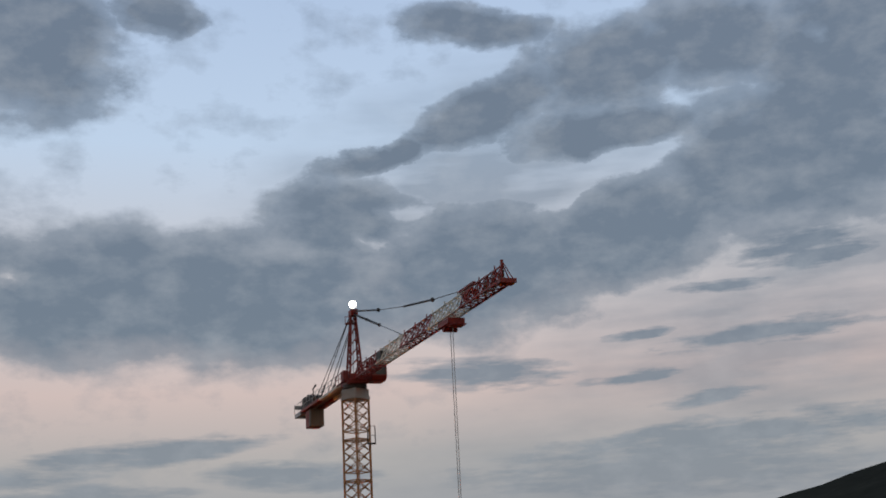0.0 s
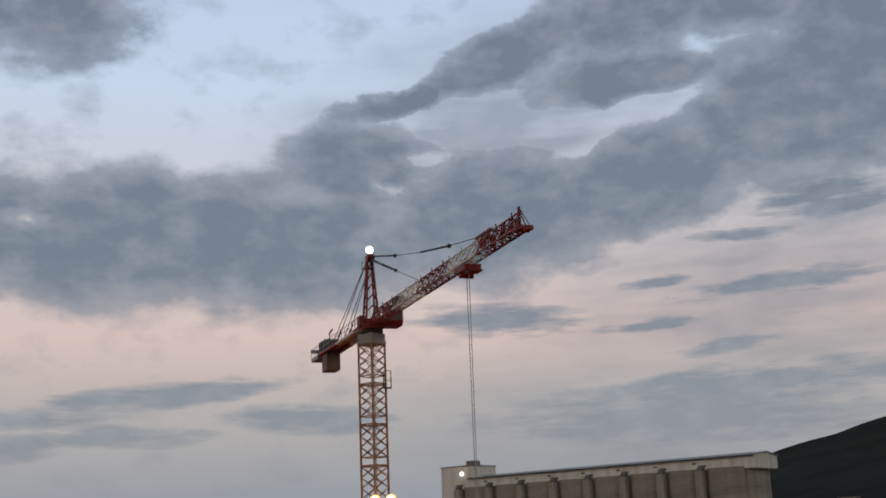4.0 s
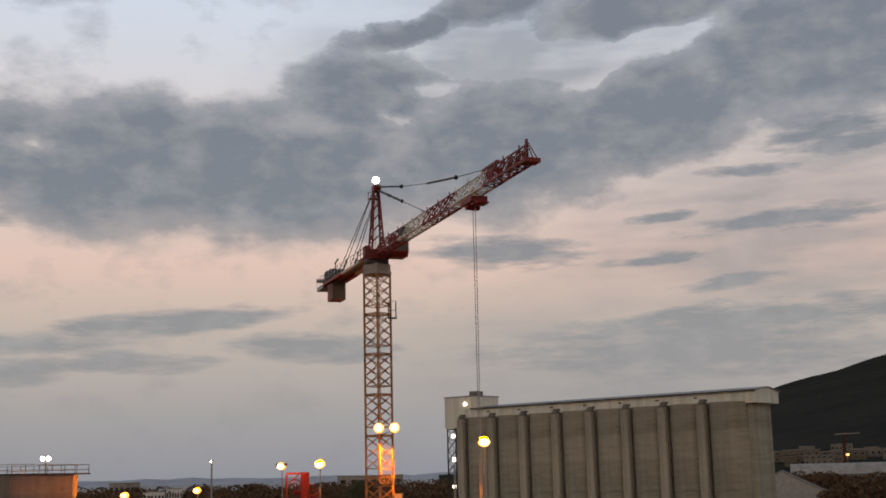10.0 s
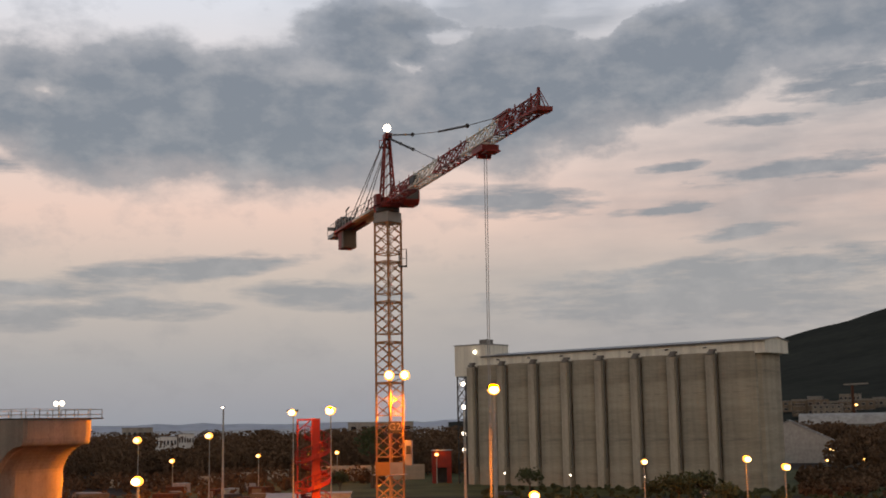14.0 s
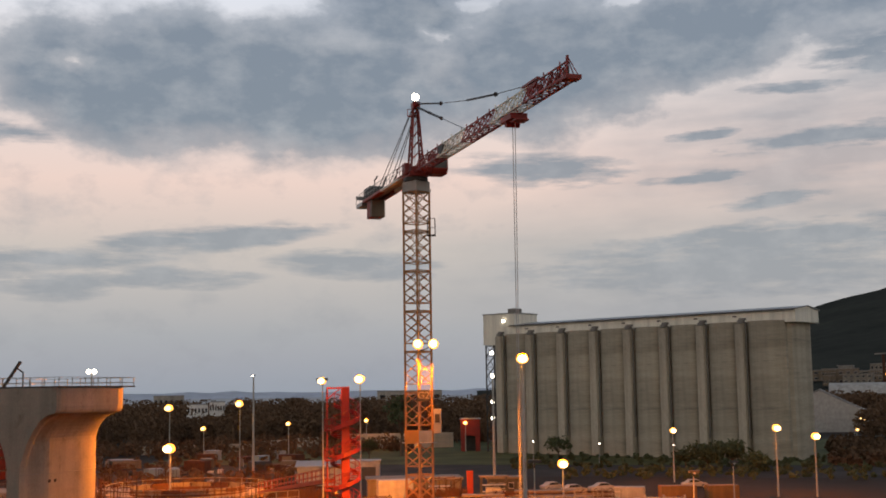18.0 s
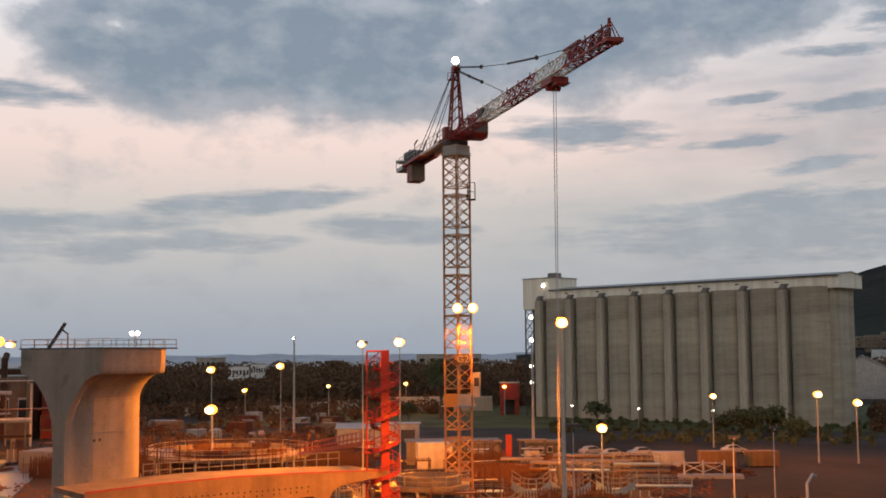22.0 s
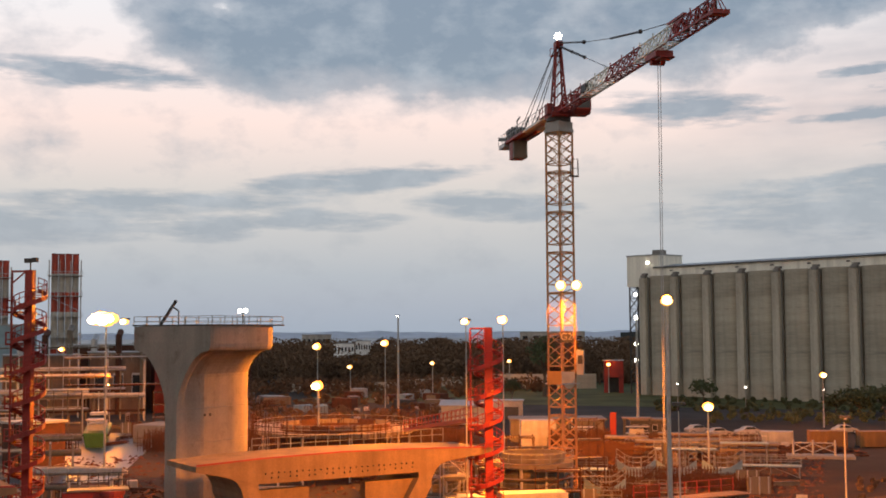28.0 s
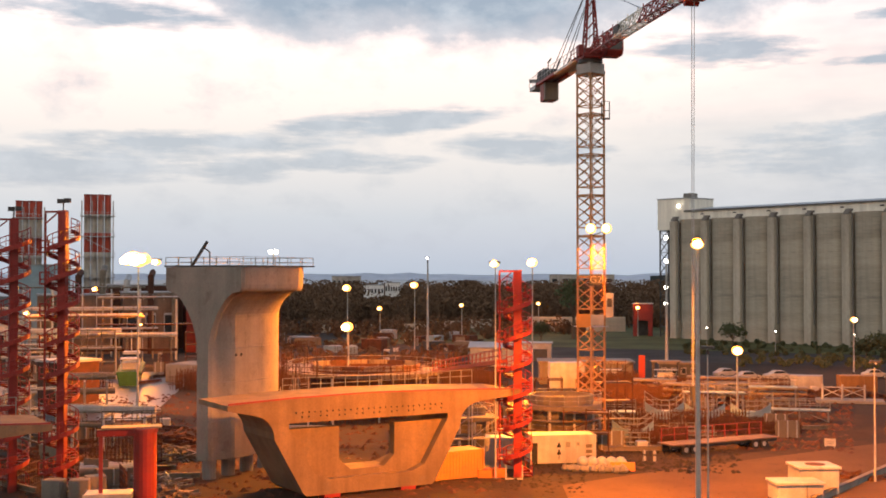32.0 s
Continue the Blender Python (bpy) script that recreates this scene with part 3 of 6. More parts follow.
    part("head_house_roof", Build().base_box(1.6, 6.0, 38.85, 11.8, 10.9, 0.25), ROOF_SHEET, s)
    part("lift_box", Build().base_box(5.8, 3.0, 39.1, 2.6, 3.0, 1.2).base_box(5.8, 1.4, 36.0, 2.2, 0.8, 3.0), CONCRETE_DARK, s)
    st = Build()
    for x, y in ((-3.6, 1.2), (-0.6, 1.2), (-3.6, 5.0), (-0.6, 5.0)):
        st.beam((x, y, 0), (x, y, 30.2), 0.3)
    part("stair_frame", st, DARK_STEEL, s)
    for k in range(10):
        z = 3.0 * k
        lv = Build().base_box(-2.1, 3.1, z + 2.9, 3.2, 4.0, 0.12)
        lv.beam((-3.6, 1.2, z), (-0.6, 1.2, z + 3), 0.22)
        lv.beam((-0.6, 1.2, z), (-3.6, 1.2, z + 3), 0.14)
        part("landing", lv, DARK_STEEL, s)
    for z in (28.0, 21.5, 14.0, 9.5):
        part("lamp", Build().ball((-1.2, 0.8, z), 0.55), WHITE_GLOW, s, "bright stair lamp")
    part("lamp", Build().ball((3.6, 0.4, 36.8), 0.45), WHITE_GLOW, s, "bright lamp on the head house")
    return s


make_silo()


# ---------------------------------------------------------------- tower crane
def make_crane():
    base = Vector((-8.47, 128.7, 0))
    c = thing("tower_crane", "red and white tower crane on an ochre lattice mast", "crane", base)
    w, hs, n = 1.0, 4.33, 9
    turn = pose(0, 0, 0, 0, 0, 49)
    corners = ((-w, -w), (w, -w), (w, w), (-w, w))
    ring = Build().square_ring(w, 0.1, 0.86, 0.1).mesh("mast_section", MAST_PAINT)
    frame_bar = Build().square_ring(w, 0.1, 0, 0.1).mesh("frame_ring", MAST_PAINT)
    leg = Build().beam((0, 0, 0), (0, 0, hs), 0.17).mesh("leg", MAST_PAINT)
    rise = (hs - 0.96) / 3
    brace = Build().beam((-w, -w, 0), (w, -w, rise), 0.075).mesh("brace", MAST_PAINT)
    counter = Build().beam((w, -w, 0), (-w, -w, rise), 0.075).mesh("brace", MAST_PAINT)
    for i in range(n):
        ms = part("mast_section", ring, None, c, m=Matrix.Translation((0, 0, i * hs)) @ turn)
        for z in (0.02, hs - 0.12):
            part("frame_ring", frame_bar, None, ms, m=pose(0, 0, z))
        for x, y in corners:
            part("leg", leg, None, ms, m=pose(x, y, 0))
        for side in range(4):
            for k in range(3):
                for me in (brace, counter):
                    part("brace", me, None, ms, m=pose(0, 0, 0.9 + k * rise, 0, 0, 90 * side))
    lad = Build()
    for x in (-0.2, 0.2):
        lad.beam((x, -0.1, 0.3), (x, -0.1, 39), 0.05)
    for k in range(96):
        lad.beam((-0.2, -0.1, 0.5 + 0.4 * k), (0.2, -0.1, 0.5 + 0.4 * k), 0.035)
    part("ladder", lad, MAST_PAINT, c, m=turn)
    part("foundation", Build().base_box(0, 0, 0, 4.2, 4.2, 0.7, 49), CONCRETE, c, bevel=0.05)
    part("mast_collar", Build().base_box(0, 0, 39.0, 2.25, 2.25, 0.3, 49).base_box(0, 0, 39.3, 2.1, 2.1, 0.8, 49), WHITE, c, "white collar under the slewing ring")
    side = part("mast_platform", Build().box((1.6, 0, 34.2), (0.9, 1.0, 0.08)), DARK_STEEL, c)
    for x, y in ((1.2, -0.5), (2.0, -0.5), (2.0, 0.5), (1.2, 0.5)):
        member("rail_post", (x, y, 34.2), (x, y, 36.0), 0.06, DARK_STEEL, side)
    for z in (35.0, 36.0):
        member("rail", (1.2, -0.5, z), (2.0, -0.5, z), 0.05, DARK_STEEL, side)
        member("rail", (2.0, -0.5, z), (2.0, 0.5, z), 0.05, DARK_STEEL, side)

    slew = pose(0, 0, 0, 0, 0, -71.0) @ Matrix.Translation((0, 0, 41.0)) @ pose(0, 0, 0, 0, 0.8, 0) @ Matrix.Translation((0, 0, -41.0))
    z0 = 41.0

    def jp(name, b, m, label="", smooth=False, bevel=0.0):
        return part(name, b, m, c, label, slew, smooth, bevel)
    jp("slewing_ring", Build().lathe([(1.25, 40.1), (1.3, 40.2), (1.3, 40.55), (1.15, 40.6)], 20), DARK_STEEL)
    jp("turntable", Build().base_box(0, 0, 40.55, 3.4, 2.3, 0.5).base_box(0.2, 0, 41.05, 2.2, 1.7, 0.6), RED_DARK, "dark red turntable frame", bevel=0.04)
    walkway = Build().base_box(-2.0, 0, 40.95, 2.6, 2.6, 0.08)
    for y in (-1.3, 1.3):
        walkway.beam((-3.3, y, 42.0), (-0.8, y, 42.0), 0.06).beam((-3.3, y, 41.5), (-0.8, y, 41.5), 0.05)
        for x in (-3.3, -2.0, -0.8):
            walkway.beam((x, y, 41), (x, y, 42), 0.06)
    jp("service_walkway", walkway, RED_DARK)
    cab = jp("cab", Build().prism([(0.9, 40.6), (2.9, 40.6), (3.3, 41.1), (3.2, 42.6), (2.9, 42.8), (0.9, 42.8)], lambda u, z, k: (u, k, z), 1.0, 2.7), RED_DARK, "dark red operator cab", bevel=0.05)
    part("cab_window", Build().box((3.28, 1.85, 41.85), (0.06, 1.4, 1.3)).box((2.0, 2.72, 42.0), (1.6, 0.04, 1.1)).box((2.0, 0.98, 42.0), (1.6, 0.04, 1.1)), GLASS, cab)
    jp("electric_cabinet", Build().base_box(0.5, -1.3, 40.8, 1.2, 0.5, 1.2), RED_DARK, bevel=0.03)
    # apex tower
    tw = Build()
    for sx in (-1, 1):
        for sy in (-1, 1):
            tw.beam((sx * 0.8, sy * 0.7, 41.3), (sx * 0.22, sy * 0.25, 48.3), 0.16)
    for k in range(6):
        a, e = k / 6, (k + 1) / 6
        for sy in (-1, 1):
            xa, xe, ya, ye = 0.8 - 0.58 * a, 0.8 - 0.58 * e, 0.7 - 0.45 * a, 0.7 - 0.45 * e
            za, ze = 41.3 + 7 * a, 41.3 + 7 * e
            tw.beam((-xa, sy * ya, za), (xe, sy * ye, ze), 0.08).beam((xa, sy * ya, za), (-xe, sy * ye, ze), 0.08).beam((-xe, sy * ye, ze), (xe, sy * ye, ze), 0.07)
            tw.beam((sy * xa, -ya, za), (sy * xe, ye, ze), 0.07)
    jp("apex_tower", tw, RED_DARK)
    head = jp("apex_head", Build().base_box(0.1, 0, 48.2, 1.1, 0.8, 0.7), RED, bevel=0.03)
    part("tie_lug", Build().base_box(0.8, 0, 48.4, 0.9, 0.35, 0.35), RED, head)
    part("apex_step", Build().base_box(-0.75, 0, 47.5, 0.8, 1.2, 0.1), RED, head)
    for y in (-0.6, 0.6):
        member("rail_post", (-1.1, y, 47.5), (-1.1, y, 48.4), 0.06, RED, head)
    member("rail", (-1.1, -0.6, 48.4), (-1.1, 0.6, 48.4), 0.06, RED, head)
    jp("apex_lamp", Build().ball((0.0, 0, 49.55), 0.42), WHITE_GLOW, "bright white lamp on the crane's apex", True)
    jp("lamp_post", Build().tube((0, 0, 48.9), (0, 0, 49.3), 0.06), DARK_STEEL)
    apex_ladder = Build()
    for y in (-0.2, 0.2):
        apex_ladder.beam((-1.25, y, 41.2), (-0.55, y, 48.0), 0.05)
    for k in range(20):
        apex_ladder.beam((-1.25 + 0.035 * k, -0.2, 41.4 + 0.34 * k), (-1.25 + 0.035 * k, 0.2, 41.4 + 0.34 * k), 0.04)
    jp("apex_ladder", apex_ladder, STEEL)

    # jib: three chords, five lengths in turn red and white
    def jib_length(a, e, m, label, thick):
        jb = Build()
        k = max(3, round((e - a) / 1.65))
        step, hw, top = (e - a) / k, 0.55, z0 + 1.4
        for y in (-hw, hw):
            jb.beam((a, y, z0), (e, y, z0), 0.15)
        jb.beam((a, 0, top), (e, 0, top), 0.12)
        js = jp("jib_section", jb, m, label)
        for i in range(k + 1):
            x = a + i * step
            member("cross_bar", (x, -hw, z0), (x, hw, z0), 0.07, m, js)
            for y in (-hw, hw):
                member("strut", (x, y, z0), (x, 0, top), thick, m, js)
                if i < k:
                    member("brace", (x, y, z0), (x + step, 0, top), thick, m, js)
                    member("brace", (x + step, y, z0), (x, 0, top), thick, m, js)
                    member("brace", (x, y, z0), (x + step, -y, z0), 0.06, m, js)
            if i % 2 == 0:
                member("rope_guide", (x, 0, top), (x, 0, top + 0.35), 0.08, m, js)
    jib_length(1.2, 10.2, RED, "red jib length", 0.07)
    jib_length(10.2, 18.4, CLADDING, "white jib length", 0.06)
    jib_length(18.4, 26.8, RED, "red jib length", 0.07)
    jib_length(26.8, 35.1, CLADDING, "white jib length", 0.06)
    jib_length(35.1, 43.6, RED, "red jib length", 0.07)
    for x in (36.2, 38.6, 40.2, 41.8):
        jp("sign_panel", Build().box((x + 0.6, 0.3, z0 + 0.7), (1.2, 0.04, 1.0)), CREAM, "cream panel on the jib's end")
    jp("jib_tip", Build().base_box(44.0, 0, z0 - 0.2, 1.1, 1.3, 0.35).beam((43.4, 0, z0 + 1.8), (44.4, 0.5, z0), 0.07).beam((43.4, 0, z0 + 1.8), (44.4, -0.5, z0), 0.07).base_box(43.4, 0, z0 + 1.4, 0.2, 0.2, 0.45), RED_DARK, bevel=0.02)
    jp("tie_plate", Build().prism([(34.2, z0 + 1.35), (37.0, z0 + 1.35), (35.3, z0 + 0.4)], lambda u, z, k: (u, k, z), -0.08, 0.08).beam((34.0, 0, z0 + 1.6), (37.4, 0, z0 + 1.6), 0.28, 0.2), RED)
    jp("catwalk", Build().box((10.9, 0, z0 + 0.75), (1.6, 0.9, 0.7)), DARK_STEEL, "jib winch")
    # tie bars from the apex
    p, q = Vector((0.9, 0, 48.6)), Vector((34.3, 0, z0 + 1.65))
    up = [p + (q - p) * k for k in (0.0, 0.27, 0.53, 0.78, 1.0)]
    lift = [Vector((0, 0, h)) for h in (0, -0.35, -0.45, -0.3, 0)]
    pts = [a + b for a, b in zip(up, lift)]
    for i in range(4):
        heavy = i in (0, 2)
        t = Build().tube(pts[i], pts[i + 1], 0.1 if heavy else 0.035, 6)
        if heavy:
            t.ball(pts[i + 1], 0.22, n=6, k=5)
        jp("tie_bar", t, DARK_STEEL)
    p, q = Vector((0.9, 0, 48.2)), Vector((17.6, 0, z0 + 1.5))
    mid = p + (q - p) * 0.55
    jp("tie_bar", Build().tube(p, mid, 0.12, 6).ball(mid, 0.2, n=6, k=5).ball((p + mid) / 2, 0.18, n=6, k=5), DARK_STEEL)
    jp("tie_bar", Build().tube(mid, q, 0.05, 6), STEEL)
    # counter-jib
    for y in (-0.85, 0.85):
        jp("counter_jib_beam", Build().beam((-12.2, y, z0 - 0.05), (-1.0, y, z0 - 0.05), 0.5, 0.28), CLADDING, "white counter-jib girder")
        jp("counter_jib_beam", Build().beam((-21.5, y, z0 - 0.05), (-12.2, y, z0 - 0.05), 0.62, 0.3), RED, "red counter-jib girder")
        rl = Build()
        for k in range(15):
            x = -1.6 - 1.6 * k
            rl.beam((x, y * 1.15, z0 + 0.2), (x, y * 1.15, z0 + 1.25), 0.05)
        rl.beam((-24.5, y * 1.15, z0 + 1.25), (-1.6, y * 1.15, z0 + 1.25), 0.05).beam((-24.5, y * 1.15, z0 + 0.75), (-1.6, y * 1.15, z0 + 0.75), 0.04)
        jp("handrail", rl, STEEL)
    jp("counter_jib_deck", Build().box((-12.6, 0, z0 + 0.2), (24.0, 1.7, 0.06)), STEEL)
    jp("end_platform", Build().base_box(-23.4, 0, z0 - 0.5, 3.2, 2.4, 0.5).beam((-25, -1.2, z0), (-25, -1.2, z0 + 1.2), 0.07).beam((-25, 1.2, z0), (-25, 1.2, z0 + 1.2), 0.07).box((-25.0, 0, z0 + 0.9), (0.06, 2.4, 0.5)), STEEL, bevel=0.02)
    jp("hoist_winch", Build().tube((-19.3, -0.8, z0 + 1.0), (-19.3, 0.8, z0 + 1.0), 0.65, 14).base_box(-21.4, 0, z0 + 0.2, 2.0, 1.6, 1.4).base_box(-17.8, 0, z0 + 0.2, 1.2, 1.4, 0.9), DARK_STEEL, "dark hoist winch and motor")
    jp("winch_cabinet", Build().base_box(-23.4, 0.3, z0, 1.1, 1.4, 1.9), DARK_STEEL, bevel=0.03)
    jp("flag_bracket", Build().beam((-21.4, 0.4, z0 + 1.6), (-21.4, 0.4, z0 + 2.8), 0.1).beam((-21.6, 0.4, z0 + 2.7), (-19.9, 0.4, z0 + 3.0), 0.14), DARK_STEEL)
    for x in (-20.0, -19.1, -18.2):
        jp("counterweight", Build().base_box(x, 0, z0 - 2.4, 0.86, 1.7, 2.15), CREAM if x == -18.2 else RED, "counterweight block hung under the deck", bevel=0.05)
    for y in (-0.6, 0.6):
        jp("counter_tie", Build().tube((-0.2, y * 0.4, 48.4), (-13.2, y, z0 + 0.3), 0.045, 6).tube((-11.2, y * 0.92, z0 + 1.55), (-13.6, y, z0 + 0.2), 0.11, 6), DARK_STEEL)
        jp("counter_tie", Build().tube((-0.2, y * 0.4, 48.4), (-16.2, y, z0 + 0.3), 0.045, 6), DARK_STEEL)
    # trolley, ropes
    jp("trolley", Build().base_box(31.5, 0, z0 - 0.75, 2.6, 1.5, 0.5).base_box(30.4, 0.4, z0 - 0.3, 0.8, 0.6, 1.0).box((32.9, 0, z0 - 0.95), (1.4, 1.2, 0.12)).tube((31.1, -0.6, z0 - 0.85), (31.1, 0.6, z0 - 0.85), 0.32, 10), RED, bevel=0.02)
    for x in (31.2, 31.8):
        jp("hoist_rope", Build().tube((x, 0, z0 - 0.9), (31.5 + (x - 31.5) * 0.5, 0, 9.0), 0.034, 6), STEEL)
    jp("hook_block", Build().base_box(31.5, 0, 7.8, 0.6, 0.3, 1.2).tube((31.5, 0, 7.8), (31.5, 0, 7.2), 0.1), DARK_STEEL)
    jp("trolley_rope", Build().tube((1.5, 0, z0 + 0.15), (43.6, 0, z0 + 0.1), 0.02, 5), STEEL)
    # two floodlights on a bracket half way up the mast
    for dx in (0.1, 1.75):
        br = Build().beam((0, -1.2, 21.6), (dx, -1.7, 22.2), 0.08)
        part("floodlight_bracket", br, DARK_STEEL, c)
        fl = part("floodlight", Build().ball((dx, -2.5, 22.4), 0.4), SODIUM_GLOW, c, "glaring sodium floodlight")
        part("reflector", Build().ball((dx, -1.8, 22.4), 0.55), AMBER_GLOW, fl, "amber ball standing in for the lamp's halo")
    part("mast_plate", Build().box((0.75, -1.55, 12.75), (1.35, 0.05, 1.2)), WHITE, c, "white plate on the mast")
    part("mast_plate", Build().box((-0.7, -1.55, 12.7), (1.5, 0.05, 1.4)), YELLOW, c, "ochre plate on the mast")
    number = part("number_plate", Build().box((0.62, -1.6, 17.0), (1.3, 0.05, 1.2)), DARK_STEEL, c, "dark plate lettered with the crane's number")
    txt = bpy.data.curves.new("lettering", "FONT")
    txt.body, txt.size, txt.extrude, txt.align_x, txt.align_y = "G2", 1.05, 0.01, "CENTER", "CENTER"
    txt.materials.append(PALE_RAIL)
    letters = new("lettering", txt)
    letters.parent, letters.matrix_basis = number, pose(0.62, -1.64, 17.0, 90, 0, 0)
    lift = part("switch_cabinet", Build().base_box(2.0, -0.6, 13.0, 0.8, 0.8, 2.6), WHITE, c, "white switch cabinet on the mast's side", bevel=0.04)
    part("hatch", Build().box((2.0, -1.02, 14.6), (0.5, 0.04, 0.9)), DARK_STEEL, lift)
    part("bracket", Build().beam((1.0, -0.6, 13.4), (1.7, -0.6, 13.4), 0.1).beam((1.0, -0.6, 15.0), (1.7, -0.6, 15.0), 0.1), MAST_PAINT, lift)
    ld = Build().base_box(0, 0, 12.0, 2.6, 2.6, 0.08, 49)
    part("mast_landing", ld, STEEL, c)
    return c


make_crane()
lamp_light("mast_flood", (-7.4, 126.2, 20.8), 7500)


# ---------------------------------------------------------------- bridge parts in the yard
def make_pier():
    """A precast pier: a Y-shaped outline swept back, with rounded ends."""
    at = polar(22.12, 104.5)
    u = math.degrees(math.atan2(-0.326, 0.945))
    p = thing("bridge_pier", "tall grey concrete bridge pier flaring into a wide head", "bridge pier", at, u)
    head, h, depth = 4.3, 18.2, 10.1
    # the flare starts low on the flanks' edges and high behind them
    def stem_at(y):
        u = min(1.0, max(0.0, (y - 0.9) / 1.6))
        return 0.75 + 0.75 * u * u * (3 - 2 * u)

    def half(z, y):
        stem = stem_at(y)
        u = min(1.0, max(0.0, (y - 0.5) / 1.0))
        z0 = 11.4 + 2.5 * u * u * (3 - 2 * u)
        k = min(1.0, max(0.0, (z - z0) / (16.1 - z0)))
        lip = min(1.0, max(0.0, (z - 16.1) / 0.6))
        return stem + (head - stem) * (0.9 * (1 - math.sqrt(1 - k * k)) ** 0.74 + 0.1 * math.sqrt(lip * (2 - lip)))
    sides = (0.0, 0.35, 0.55, 0.75, 0.95, 1.15, 1.4, 1.7, 2.1, 2.5, 3.4, 4.6, 5.9)
    nose = [(1 - math.cos(radians(10 * k)), -4.2 * (1 - math.sin(radians(10 * k)))) for k in range(1, 9)]
    b = Build()
    rings = []
    for z in [1.7, 6.0, 10.9] + [11.1 + 0.3 * k for k in range(16)] + [15.8, 15.95, 16.05, 16.1, 16.15, 16.25, 16.4, 16.7, h]:
        right = [(half(z, y) - (0.12 if y == 0 else 0.0), y) for y in sides] + [(half(z, depth) * (1 - dx), depth + dy + 0.45 * (half(z, depth) - stem_at(depth))) for dx, dy in nose]
        rings.append([(x, y, z) for x, y in right] + [(-x, y, z) for x, y in right[::-1]])
    n = len(rings[0])
    pts = [q for ring in rings for q in ring]
    b.add(pts, [(j * n + i, j * n + (i + 1) % n, (j + 1) * n + (i + 1) % n, (j + 1) * n + i) for j in range(len(rings) - 1) for i in range(n)] + [tuple(range(n))[::-1], tuple(range((len(rings) - 1) * n, len(rings) * n))])
    part("shaft", b, CONCRETE, p)
    for z in (5.0, 8.3, 11.2):
        ring = [(half(z, y) + 0.012, y) for y in sides] + [((half(z, depth) + 0.012) * (1 - dx), depth + dy) for dx, dy in nose]
        joint = Build().path([(x, y, z) for x, y in ring], 0.022, 4).path([(-x, y, z) for x, y in ring], 0.022, 4)
        part("form_joint", joint, CONCRETE_DARK, p)
    for y in (0.9, 3.4, 5.9, 8.4):
        part("footing_block", Build().tube((0, y, 0), (0, y, 1.75), 0.6, 14), CONCRETE_DARK, p)
    for x, y in ((1.5, 2.6), (1.5, 3.3)):
        part("lifting_hole", Build().tube((x - 0.1, y, 10.6), (x + 0.03, y, 10.6), 0.14, 10), BLACK, p)
    # platform and handrail on the head
    part("work_platform", Build().base_box(0, depth / 2, h + 0.02, head * 2 + 0.2, depth, 0.12), DARK_STEEL, p)
    x0, x1, y0, y1 = -head, head, 0.1, depth - 0.1
    cs = ((x0, y0), (x1, y0), (x1, y1), (x0, y1))
    for (ax, ay), (bx, by) in zip(cs, cs[1:] + cs[:1]):
        for k in range(6):
            x, y = ax + (bx - ax) * k / 6, ay + (by - ay) * k / 6
            part("rail_post", Build().beam((x, y, h), (x, y, h + 0.85), 0.05), PALE_RAIL, p)
        for z in (0.42, 0.85):
            part("rail", Build().beam((ax, ay, h + z), (bx, by, h + z), 0.045), PALE_RAIL, p)
    part("lamp_stand", Build().beam((3.2, 5.6, h), (3.2, 5.6, h + 1.4), 0.09), WHITE, p)
    for dx in (-0.25, 0.35):
        part("flood_lamp", Build().ball((3.2 + dx, 5.5, h + 1.35), 0.2), WHITE_GLOW, p, "lit white work lamp")
    arm = Build().beam((-2.2, 1.0, h), (-0.4, 1.0, h + 2.2), 0.2).beam((-0.8, 1.0, h + 1.7), (-0.1, 1.0, h + 1.3), 0.1).beam((-0.1, 1.0, h + 1.3), (-0.1, 1.0, h), 0.08)
    part("jib_arm", arm, DARK_STEEL, p, "small folded hoist arm")
    return p


make_pier()


